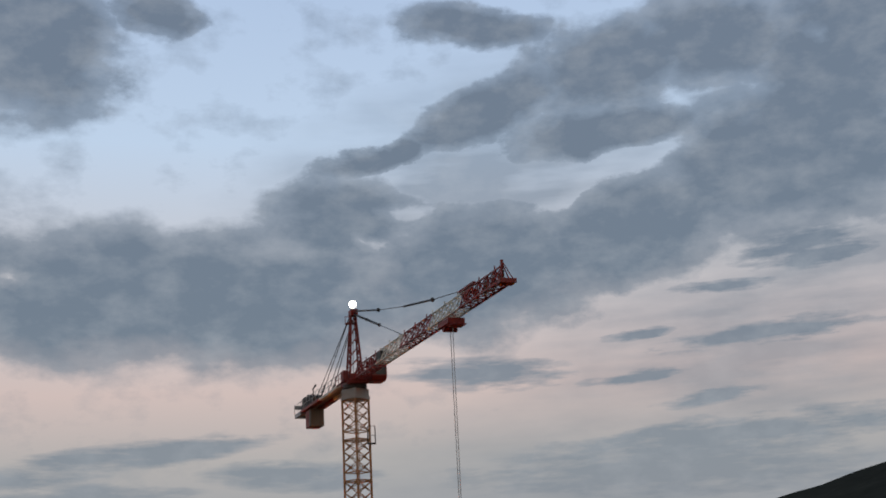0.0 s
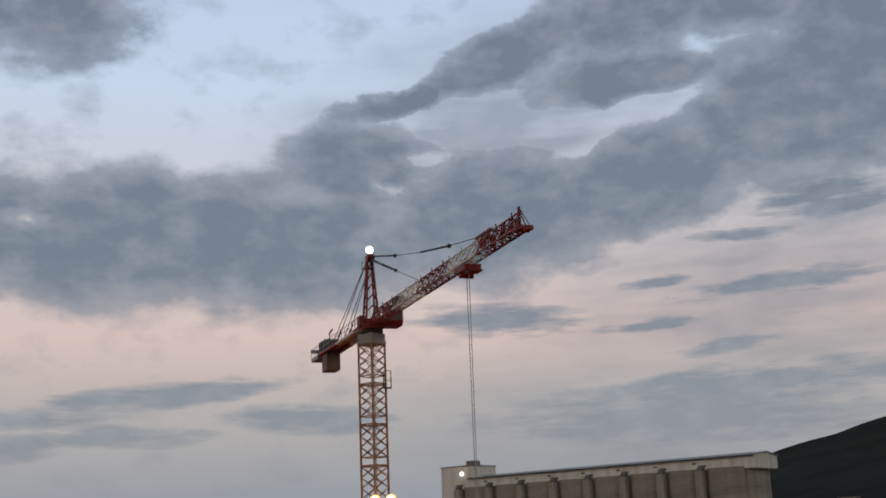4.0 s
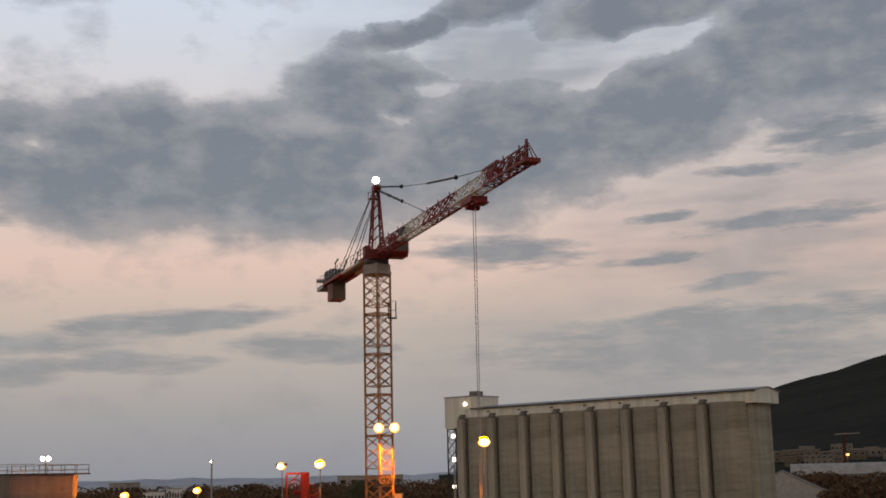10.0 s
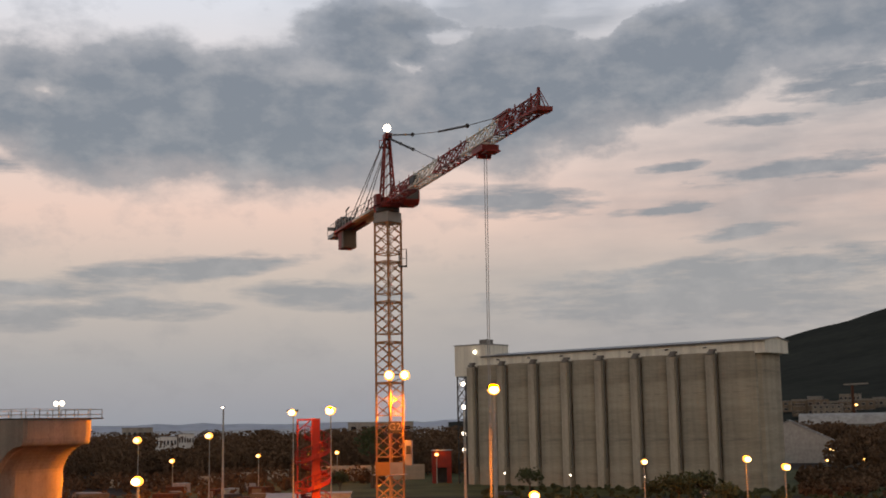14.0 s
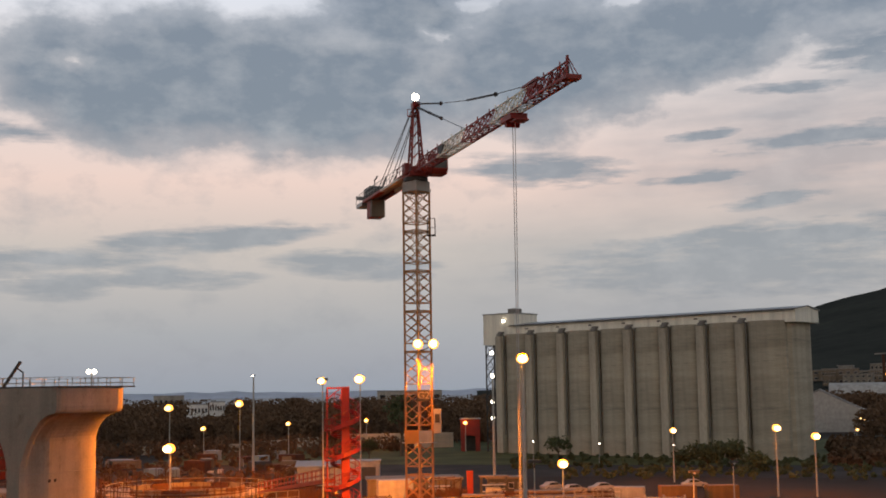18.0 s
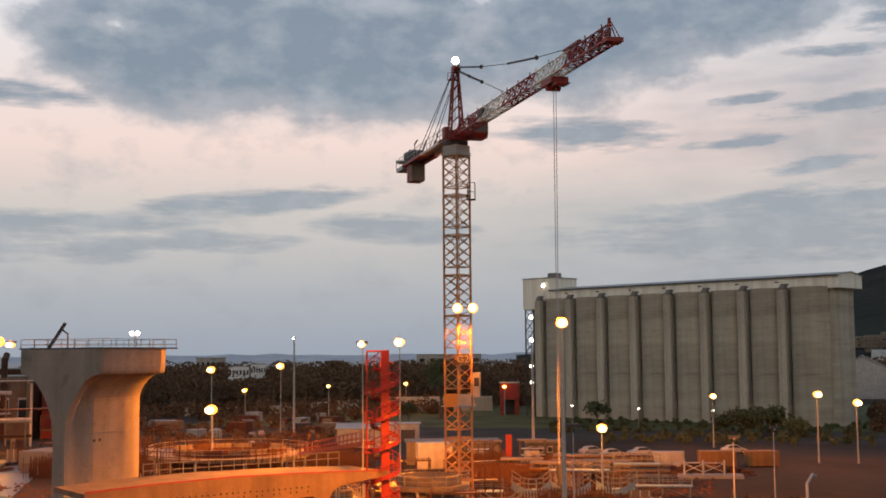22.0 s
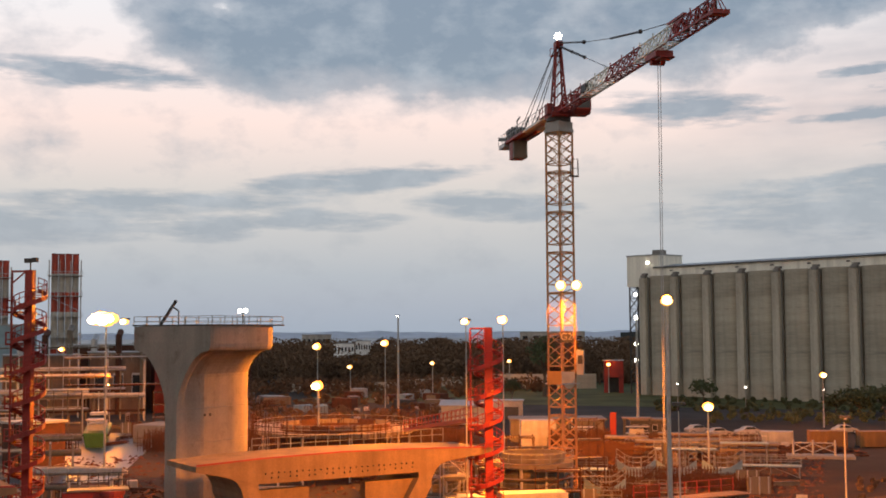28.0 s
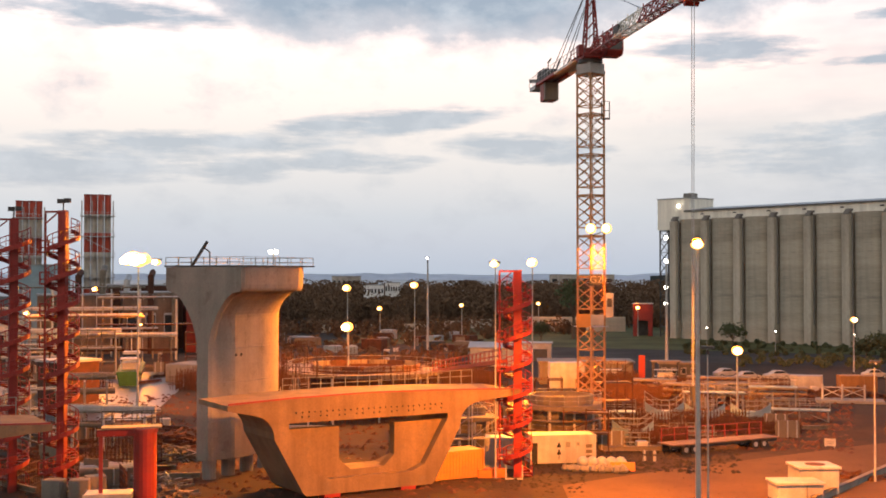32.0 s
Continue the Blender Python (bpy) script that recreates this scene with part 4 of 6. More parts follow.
def make_deck(at, rz, label, wing=14.5):
    """A precast box-girder bridge segment: wide deck slab, sloped webs, inner diaphragm with an opening."""
    d = thing("deck_segment", label, "bridge segment", at, rz)
    L, h = 6.5, 7.8
    half = [(14.5, h - 0.55), (14.5, h - 0.15), (7, h + 0.12), (0, h + 0.25)]
    top = half + [(-min(u, wing), w) for u, w in half[-2::-1]]
    under = [(-wing, h - 0.55), (-10.2, h - 0.95)]
    for k in range(7):
        t = k / 6 * math.pi / 2
        under.append((-10.2 + 1.9 * math.sin(t), h - 0.95 - 2.0 * (1 - math.cos(t))))
    under += [(-5.9, 0.55), (-5.6, 0.3)]
    slab = Build()
    lay = lambda u, w, k: (u, k, w)
    slab.prism(top[:-1] + [(-wing, h - 0.55), (-10.2, h - 0.95), (-7.6, h - 1.75), (7.6, h - 1.75), (10.2, h - 0.95)], lay, 0, L)
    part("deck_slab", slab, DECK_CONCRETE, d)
    for s in (-1, 1):
        web = [(s * 10.2, h - 0.951)] + [(-s * u, w) for u, w in under[2:]] + [(s * 3.6, 0.3), (s * 3.6, 1.5), (s * 4.9, 2.0), (s * 7.1, h - 2.2), (s * 7.1, h - 1.751)]
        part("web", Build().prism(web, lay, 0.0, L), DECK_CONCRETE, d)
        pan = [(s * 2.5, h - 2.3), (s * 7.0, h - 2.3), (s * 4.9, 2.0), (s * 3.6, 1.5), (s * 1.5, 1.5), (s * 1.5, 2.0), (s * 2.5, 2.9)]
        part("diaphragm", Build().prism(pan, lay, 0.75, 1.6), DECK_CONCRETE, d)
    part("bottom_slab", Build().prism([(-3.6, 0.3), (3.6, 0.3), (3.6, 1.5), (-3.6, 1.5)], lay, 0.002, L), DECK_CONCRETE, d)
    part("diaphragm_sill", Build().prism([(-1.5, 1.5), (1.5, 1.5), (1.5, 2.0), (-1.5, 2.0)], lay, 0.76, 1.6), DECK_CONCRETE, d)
    # anchorage holes along the slab's edge
    rng = random.Random(4)
    for k in range(26):
        u = -6.5 + 13 * k / 25
        for z in ([h - 0.65, h - 1.0] if k % 3 else [h - 0.65]):
            part("anchor_hole", Build().tube((u + rng.uniform(-0.1, 0.1), -0.01, z + rng.uniform(-0.06, 0.06) - 0.3), (u, 0.05, z - 0.3), 0.085, 8), BLACK, d)
    for s in (-1, 1):
        part("support_block", Build().base_box(s * 3.4, L / 2, 0.0, 1.4, L, 0.32), RED, d)
    crown = [(0.1 - wing, h - 0.1 + 0.02 * (14.5 - wing)), (-7, h + 0.17), (0, h + 0.3), (7, h + 0.17), (14.4, h - 0.1)]
    for (u0, w0), (u1, w1) in zip(crown, crown[1:]):
        part("edge_strip", Build().beam((u0, 0.12, w0), (u1, 0.12, w1), 0.14), RED_DARK, d, "rust-red starter strip along the edge")
    for k in range(17):
        u = -5.0 + 18.4 * k / 16
        part("rail_post", Build().beam((u, L - 0.2, h - 0.3), (u, L - 0.2, h + 1.15), 0.06), PALE_RAIL, d)
    for z in (0.6, 1.15):
        part("rail", Build().beam((-5.0, L - 0.2, h + z), (13.4, L - 0.2, h + z), 0.05), PALE_RAIL, d)
    return d


make_deck((-23.7, 93.6, 0), math.degrees(math.atan2(0.659, 0.751)), "wide concrete bridge deck segment lit by lamps, orange also in its colour", 12.1)


# ---------------------------------------------------------------- lamps
def make_lamp(at, height, label, group, glow, arms=1, r=0.55, pole=0.16, watts=0, cone=168, blend=0.08, name="street_lamp"):
    t = thing(name, label, "street lamp", at, 0, group)
    part("pole", Build().tube((0, 0, 0), (0, 0, height - 0.3), pole, 10, pole * 0.55), POLE_STEEL, t)
    part("base_plate", Build().base_box(0, 0, 0, 0.6, 0.6, 0.06), DARK_STEEL, t)
    for k in range(arms):
        x, lift = (0.0, 0.0) if arms == 1 else ((-1.1, 0.0), (-0.45, 0.25), (0.3, 0.0), (1.0, 0.15), (2.6, -0.2))[k % 5]
        hd = part("lamp_head", Build().beam((0, 0, height - 0.35), (x, -0.3, height - 0.1), 0.1).box((x, -0.35, height + 0.1), (0.9, 0.6, 0.2)), DARK_STEEL, t)
        q = r * (1.0, 1.25, 1.3, 1.0, 0.6)[k % 5] if arms > 1 else r
        part("bulb", Build().ball((x, -0.5 - q, height - 0.05 + lift), 0.6 * q, sz=0.8, n=18, k=11), glow, hd, "glaring lamp")
        # added glowing ball behind the bulb, drawn as its orange halo
        if glow in (SODIUM_GLOW, SODIUM_DIM, FLOOD_GLOW):
            part("reflector", Build().ball((x, -0.42, height - 0.03 + lift), 0.8 * q, sz=0.8), AMBER_GLOW, hd, "amber ball standing in for the lamp's halo")
    if watts:
        lamp_light("lamp_light", Vector(at) + Vector((0, -0.2, height + 2.4)), watts, cone=cone, blend=blend)
    return t


def lamp_at(az, el, height, label, group, glow, **kw):
    """A lamp whose head is seen at az, el from the eye and stands on level ground."""
    d = (height - 17.5) / math.tan(radians(el))
    return make_lamp(polar(az, d), height, label, group, glow, **kw)


# extra spot without a fitting, added to brighten the pier's rounded end
lamp_light("yard_flood", polar(6.54, 149, 20.6), 260000, cone=34, blend=0.4, aim=polar(19.5, 106, 9.0))
YARD_LAMPS, ROAD_LAMPS = "tall yard lamps", "far sodium street lamps"
make_lamp(polar(-1.17, 82), 19.6, "tall steel lamp post with a glaring sodium head over the yard", YARD_LAMPS, SODIUM_GLOW, r=0.55, pole=0.2, watts=105000, cone=152, blend=0.25)
make_lamp(polar(8.3, 103.6), 18.5, "thin lamp post with a sodium lamp beside the stair tower", YARD_LAMPS, SODIUM_GLOW, r=0.48, pole=0.08, watts=3500)
make_lamp(polar(6.54, 150), 19.05, "tall steel lamp post with a sodium lamp", YARD_LAMPS, SODIUM_GLOW, r=0.8, pole=0.12, watts=120000)
make_lamp(polar(25.05, 150), 19.3, "tall lamp post with a dazzling cluster of floodlights", YARD_LAMPS, FLOOD_GLOW, arms=5, r=0.95, watts=40000)
make_lamp(polar(11.53, 270), 21.4, "grey pole with one lit lamp and one dark", YARD_LAMPS, WHITE_GLOW, r=0.4, pole=0.3)
make_lamp(polar(0.25, 226), 20.0, "grey pole with white lamps before the silo", YARD_LAMPS, WHITE_GLOW, r=0.5, pole=0.3)
make_lamp(polar(15.3, 150), 11.1, "low lamp post with a strong sodium lamp", ROAD_LAMPS, SODIUM_GLOW, r=0.9, watts=4000)
make_lamp(polar(-2.96, 150), 8.4, "low lamp post with a strong sodium lamp", ROAD_LAMPS, SODIUM_GLOW, r=0.85, watts=4000)
make_lamp(polar(-8.08, 229), 9.5, "slim lamp post with a sodium lamp by the road", ROAD_LAMPS, SODIUM_GLOW, r=0.8, watts=3000)
make_lamp(polar(-12.7, 200), 10.8, "slim lamp post with a sodium lamp by the silo", ROAD_LAMPS, SODIUM_GLOW, r=0.85, watts=4000)
make_lamp(polar(-14.39, 200), 9.5, "slim lamp post with a sodium lamp by the silo", ROAD_LAMPS, SODIUM_GLOW, r=0.85, watts=4000)
make_lamp(polar(-8.95, 108), 10.1, "slim unlit lamp post beside the track", ROAD_LAMPS, WHITE, r=0.2, pole=0.1)
for az, el, hh in ((15.35, -0.61, 14.6), (12.15, -0.47, 15.2), (13.8, -1.58, 9), (9.9, -1.43, 9), (6.25, -1.35, 9)):
    lamp_at(az, el, hh, "far sodium street lamp among the trees", ROAD_LAMPS, SODIUM_DIM, r=1.15 if hh > 10 else 0.8, watts=9000 if hh > 10 else 2500)
for az, el in ((-1.594, -2.43), (-4.667, -2.566), (-8.064, -2.658)):
    make_lamp(polar(az, 276), 17.5 + 276 * math.tan(radians(el)), "short post with a white lamp at the silo's foot", "silo foot lamps", WHITE_GLOW, r=0.34, pole=0.07)


# ---------------------------------------------------------------- red stair towers
def make_stair_tower(at, height, rz, label, wide=0.72, reach=1.25, lit=False):
    t = thing("stair_tower", label, "stair tower", at, rz, "red stair towers")
    part("column", Build().base_box(0, 0, 0, wide, wide * 0.92, height), RED, t, bevel=0.03)
    for k in range(1, int(height / 2.4)):
        part("flange", Build().base_box(0, 0, 2.4 * k, wide + 0.14, wide + 0.08, 0.12), RED_DARK, t)
    part("side_pole", Build().tube((-1.55, 0, 0), (-1.55, 0, height - 0.2), 0.09, 8), RED_DARK, t)
    part("top_arm", Build().beam((-1.6, 0, height - 0.1), (0, 0, height - 0.1), 0.16).beam((-1.5, 0, height - 1.0), (-0.5, 0, height - 0.2), 0.1), RED, t)
    steps, turn = int((height - 1.6) / 0.19), 27.0
    tread = Build().add([(0.3, -0.12, 0), (reach, -0.3, 0), (reach, 0.3, 0), (0.3, 0.12, 0), (0.3, -0.12, -0.06), (reach, -0.3, -0.06), (reach, 0.3, -0.06), (0.3, 0.12, -0.06)],
                        [(0, 1, 2, 3), (7, 6, 5, 4), (0, 4, 5, 1), (1, 5, 6, 2), (2, 6, 7, 3), (3, 7, 4, 0)]).mesh("tread", RED)
    pts = []
    for k in range(steps):
        a = turn * k
        part("tread", tread, None, t, m=pose(0, 0, 0.2 + 0.19 * k, 0, 0, a))
        pts.append(Vector((reach * math.cos(radians(a)), reach * math.sin(radians(a)), 0.2 + 0.19 * k)))
    band = Build()
    for p in pts:
        o = Vector((p.x, p.y, 0)) * (0.05 / reach)
        band.v += [tuple(p + o + Vector((0, 0, -0.2))), tuple(p + o + Vector((0, 0, 0.18))), tuple(p - o + Vector((0, 0, 0.18))), tuple(p - o + Vector((0, 0, -0.2)))]
    for k in range(len(pts) - 1):
        band.f += [(4 * k + q, 4 * k + (q + 1) % 4, 4 * k + 4 + (q + 1) % 4, 4 * k + 4 + q) for q in range(4)]
    part("stringer", band, RED, t, "deep helical stringer plate")
    part("handrail", Build().path([p + Vector((0, 0, 1.05)) for p in pts], 0.045, 5), RED, t)
    part("mid_rail", Build().path([p + Vector((0, 0, 0.65)) for p in pts], 0.03, 4), RED, t)
    bal = Build().beam((0, 0, 0), (0, 0, 1.05), 0.05).mesh("baluster", RED)
    for p in pts:
        part("baluster", bal, None, t, m=Matrix.Translation(p))
    # a landing with a small square guard at each turn, tied to the side pole
    pitch = 0.19 * 360 / turn
    for k in range(1, int((height - 2) / pitch) + 1):
        z = k * pitch - 1.0
        ld = part("landing", Build().base_box(-1.25, 0, z, 1.0, 0.9, 0.14), RED, t)
        part("guard", Build().beam((-1.75, -0.45, z + 1.0), (-1.0, -0.45, z + 1.0), 0.1).beam((-1.75, -0.45, z + 0.45), (-1.0, -0.45, z + 0.45), 0.1)
             .beam((-1.75, -0.45, z), (-1.75, -0.45, z + 1.05), 0.1).beam((-1.0, -0.45, z), (-1.0, -0.45, z + 1.05), 0.1), RED, ld)
        part("bracket", Build().beam((-1.55, 0, z + 0.4), (-0.3, 0, z + 0.4), 0.12), RED_DARK, t)
    if not lit:
        fl = part("floodlight", Build().box((-0.2, 0, height + 0.75), (0.5, 0.4, 0.35)).box((0.35, 0, height + 0.8), (0.45, 0.4, 0.35)), DARK_STEEL, t, "unlit twin floodlight")
        part("stem", Build().beam((0, 0, height), (0, 0, height + 0.6), 0.08), DARK_STEEL, fl)
    return t


make_stair_tower(polar(7.25, 104.4), 17.95, 10, "bright red spiral stair tower round a square steel column", lit=True)
make_stair_tower(polar(28.38, 101), 22.7, 0, "tall bright red spiral stair tower on steel column", 0.66, 1.3)
make_stair_tower(polar(30.5, 103), 22.1, 40, "tall bright red spiral stair tower beside the power plant", 0.66, 1.3)


# ---------------------------------------------------------------- power plant
def make_stack_group(at, n, height, rz, label):
    g = thing("chimney_group", label, "chimney", at, rz, "power plant chimneys")
    bands = ((0, 0.36, FLUE_RED), (0.36, 0.61, SOOTY), (0.61, 0.745, FLUE_RED), (0.745, 0.87, SOOTY), (0.87, 1.0, FLUE_RED))
    for i in range(n):
        x, y = (i - (n - 1) / 2) * 1.75, (i % 2) * 0.5
        for a, e, m in bands:
            part("flue_band", Build().tube((x, y, height * a), (x, y, height * e), 0.84, 14), m, g)
        part("flue_rim", Build().tube((x, y, height), (x, y, height + 0.25), 0.88, 14), RED_DARK, g)
    w = n * 0.875 + 0.5
    fr = Build()
    for x in (-w, -w / 3, w / 3, w):
        for y in (-1.6, 2.4):
            fr.beam((x, y, 0), (x, y, height - 1.5), 0.28 if abs(x) > w / 2 else 0.14)
    part("support_frame", fr, STEEL, g)
    z = 6.0
    while z < height - 1:
        pf = Build().base_box(0, 0.4, z, 2 * w + 0.8, 5.2, 0.14)
        pf.beam((-w - 0.4, -2.2, z + 1.1), (w + 0.4, -2.2, z + 1.1), 0.09)
        for k in range(6):
            x = -w - 0.4 + (2 * w + 0.8) * k / 5
            pf.beam((x, -2.2, z), (x, -2.2, z + 1.1), 0.08)
        pf.beam((-w, -1.6, z), (w, -1.6, z - 4), 0.12)
        part("platform", pf, STEEL, g)
        z += 5.4
    return g


make_stack_group(polar(26.88, 330), 4, 38.6, 27, "four chimneys in red and white bands with steel platforms")
make_stack_group(polar(29.86, 345), 4, 37.5, 30, "cluster of red and white banded chimneys")


# ---------------------------------------------------------------- yard things
def make_container(at, rz, size, m, label, category="container", marks=False, name="container"):
    sx, sy, h = size
    t = thing(name, label, category, at, rz)
    part("body", Build().base_box(0, 0, 0.12, sx, sy, h - 0.12), m, t, bevel=0.03)
    ribs = Build()
    for k in range(int(sx / 0.3)):
        x = -sx / 2 + 0.2 + 0.3 * k
        for y in (-sy / 2 - 0.015, sy / 2 + 0.015):
            ribs.box((x, y, h / 2 + 0.05), (0.13, 0.05, h - 0.4))
    tagged(part("side_ribs", ribs, m, t), kind="stuff")
    for x in (-sx / 2, sx / 2):
        for y in (-sy / 2, sy / 2):
            part("corner_post", Build().base_box(x, y, 0, 0.16, 0.16, h), m, t)
    part("door_bars", Build().tube((sx / 2 + 0.06, -0.3, 0.3), (sx / 2 + 0.06, -0.3, h - 0.2), 0.03, 6).tube((sx / 2 + 0.06, 0.3, 0.3), (sx / 2 + 0.06, 0.3, h - 0.2), 0.03, 6), STEEL, t)
    if marks:
        y = -sy / 2 - 0.06
        for z in (0.95, 1.6):
            part("warning_mark", Build().prism([(-0.62, z), (-0.18, z), (-0.4, z + 0.55)], lambda u, w, k: (u, k, w), y, y + 0.02), BLACK, t, "black triangle mark on the wall")
        part("warning_mark", Build().box((-0.4, y, 0.7), (0.06, 0.02, 0.5)), BLACK, t)
        part("notice", Build().box((0.45, y, 1.85), (0.45, 0.02, 0.5)), CONCRETE_DARK, t, "small unreadable notice")
        part("notice", Build().box((1.4, y, 1.9), (0.3, 0.02, 0.3)), CONCRETE_DARK, t, "small unreadable notice")
        for z in (0.7, 1.2, 1.7):
            part("louvre", Build().box((2.45, y, z), (0.6, 0.03, 0.3)), CREAM, t)
        part("door", Build().box((-2.7, y, 1.1), (0.55, 0.04, 1.9)), BLACK, t, "dark open doorway")
    return t


def make_building(at, rz, size, wall, roof, label, rows=0, cols=0, gable=0.0, name="building", category="building"):
    sx, sy, h = size
    t = thing(name, label, category, at, rz)
    part("wall", Build().base_box(0, 0, 0, sx, sy, h), wall, t)
    if gable:
        part("roof", Build().prism([(-sy / 2 - 0.4, h), (0, h + gable), (sy / 2 + 0.4, h), (sy / 2 + 0.4, h - 0.15), (-sy / 2 - 0.4, h - 0.15)], lambda u, w, k: (k, u, w), -sx / 2 - 0.4, sx / 2 + 0.4), roof, t)
    else:
        part("roof", Build().base_box(0, 0, h, sx + 0.5, sy + 0.5, 0.3), roof, t)
    for r in range(rows):
        for c in range(cols):
            x, z = -sx / 2 + sx * (c + 0.5) / cols, h * (r + 0.45) / max(rows, 1)
            w = part("window", Build().box((x, -sy / 2 - 0.02, z + 0.3), (sx / cols * 0.55, 0.1, h / rows * 0.4)), STEEL, t)
            part("pane", Build().box((x, -sy / 2 - 0.08, z + 0.3), (sx / cols * 0.48, 0.04, h / rows * 0.33)), GLASS, w)
    return t


def rails(parent, pts, h=1.1, r=0.05, gap=1.5, material=None):
    """Posts and two rails along a line of points, each a part of its own."""
    m = material or PALE_RAIL
    post = Build().beam((0, 0, 0), (0, 0, h), r).mesh("rail_post", m)
    for p, q in zip(pts, pts[1:]):
        p, q = Vector(p), Vector(q)
        n = max(1, round((q - p).length / gap))
        for k in range(n):
            part("rail_post", post, None, parent, m=Matrix.Translation(p + (q - p) * k / n))
        for z in (0.5, 1.0):
            member("rail", p + Vector((0, 0, h * z)), q + Vector((0, 0, h * z)), r, m, parent)
    part("rail_post", post, None, parent, m=Matrix.Translation(pts[-1]))


def circle(r, z, a0=0, a1=360, n=24):
    return [(r * math.cos(radians(a0 + (a1 - a0) * k / n)), r * math.sin(radians(a0 + (a1 - a0) * k / n)), z) for k in range(n + 1)]


def make_round_platform(at, r, z, label, cage=2.6, skirt=None, inner=0.72, tiers=(0.45,)):
    t = thing("formwork_platform", label, "formwork", at, 0, "round formwork platforms")
    n = 28
    ring = Build()
    prof = [(r * inner, z - 0.1), (r * inner, z + 0.12), (r, z + 0.12), (r, z - 0.3)]
    pts = [(a * math.cos(2 * math.pi * i / n), a * math.sin(2 * math.pi * i / n), w) for a, w in prof for i in range(n)]
    ring.add(pts, [(k * n + i, k * n + (i + 1) % n, ((k + 1) % 4) * n + (i + 1) % n, ((k + 1) % 4) * n + i) for k in range(4) for i in range(n)])
    part("deck_ring", ring, CREAM, t, "pale timber deck ring")
    for k in range(10):
        a = radians(36 * k + 7)
        part("leg", Build().beam((r * 0.94 * math.cos(a), r * 0.94 * math.sin(a), 0), (r * 0.94 * math.cos(a), r * 0.94 * math.sin(a), z - 0.1), 0.2), WHITE, t)
    for f in tiers:
        part("lower_walkway", Build().path(circle(r * 0.98, z * f, n=20), 0.16, 4), CREAM, t)
        rails(t, circle(r * 0.98, z * f, n=14), 1.0, 0.05, 3, PALE_RAIL)
    shell = Build()
    rr = r * inner * 0.98
    rim = z + (0.35 if cage else 1.0)
    prof = [(rr, 0.0), (rr, rim), (rr - 0.25, rim), (rr - 0.25, 0.0)]
    shell.add([(a * math.cos(2 * math.pi * i / n), a * math.sin(2 * math.pi * i / n), w) for a, w in prof for i in range(n)],
              [(k * n + i, k * n + (i + 1) % n, (k + 1) * n + (i + 1) % n, (k + 1) * n + i) for k in range(3) for i in range(n)])
    part("form_shell", shell, skirt or CREAM, t, "curved steel form shell")
    rails(t, circle(r * 0.99, z + 0.1, n=18), 1.1, 0.05, 3, PALE_RAIL)
    if cage:
        part("floor", Build().tube((0, 0, z - 0.9), (0, 0, z - 0.8), rr - 0.2, 28), CREAM, t)
        cg = Build()
        rng = random.Random(int(r * 10))
        for k in range(230):
            a, q = 2 * math.pi * k / 230, r * rng.uniform(1.02, 1.22)
            cg.beam((q * math.cos(a), q * math.sin(a), 0), (q * math.cos(a), q * math.sin(a), z + cage * rng.uniform(0.3, 1.0)), 0.05)
        for h in (0.4, 1.0):
            cg.path(circle(r * 1.1, z + h, n=28), 0.05, 4)
        tagged(part("rebar_cage", cg, RUST, t, "rusty reinforcement bars standing up"), kind="stuff")
        for k in range(16):
            a = 2 * math.pi * k / 16
            part("form_leaf", Build().box((rr * 0.97 * math.cos(a), rr * 0.97 * math.sin(a), z + 0.3), (0.1, 2.3, 1.2), math.degrees(a)), CREAM if k % 3 else RUST, t)
    return t


make_round_platform(polar(14.5, 152), 9.8, 5.5, "wide round casting platform lit orange, ringed by rusty bars", 2.6, RUST)
make_round_platform(polar(5.2, 124), 4.2, 4.3, "round form with a dark open mouth and pale walkways", 0, CREAM, 0.8, (0.35, 0.68))
make_round_platform(polar(9.6, 122), 2.6, 3.2, "small round form with a pale deck", 0, CREAM, 0.7, (0.5,))

# gangway from the casting platform to the stair tower
gw = thing("gangway", "red steel gangway sloping up to the stair tower", "gangway", (0, 0, 0))
a0, a1 = polar(11.14, 140, 6.3), polar(7.95, 106, 9.9)
part("gangway_deck", Build().beam(a0, a1, 0.9, 0.35), RED, gw)
for o in (-0.45, 0.45):
    s = Vector((0.35 * o * 2, 0.3 * o * 2, 0))
    rails(gw, [a0 + s, a0 + (a1 - a0) * 0.5 + s, a1 + s], 1.1, 0.06, 2.0, RED)

make_container((-10.3, 112.4, 0), 18, (6.06, 2.44, 2.75), WHITE, "white site container with dark warning marks and notices", marks=True, name="site_container")
make_container((-15.4, 108.2, 0), 8, (2.6, 2.2, 2.9), WHITE, "pale grey steel cabinet behind the stair tower", "cabinet", name="steel_cabinet")
make_container((-18.6, 102.2, 0), 40, (4.6, 2.4, 2.5), YELLOW, "yellow skip-like site container", name="site_container")
make_container((-16.2, 187, 0), 12, (5.2, 3.0, 4.0), WHITE, "tall white container beside the crane's foot", name="site_container")
make_container((20.0, 189.8, 0), -8, (4.6, 2.44, 2.3), WHITE, "cream container at the yard's far edge", name="site_container")
make_container((27.0, 187.5, 0), 4, (5.2, 2.6, 2.6), OCHRE, "yellow site container with rounded roof bales", name="site_container")
make_container((34.2, 190.0, 0), 4, (4.6, 2.6, 2.4), OCHRE, "yellow site container beside its twin", name="site_container")
make_building((-34.0, 231, 0), 4, (8.6, 7.0, 3.7), WHITE, ROOF_SHEET, "low white workshop with a dark pitched roof", 0, 0, 0.9, "workshop")
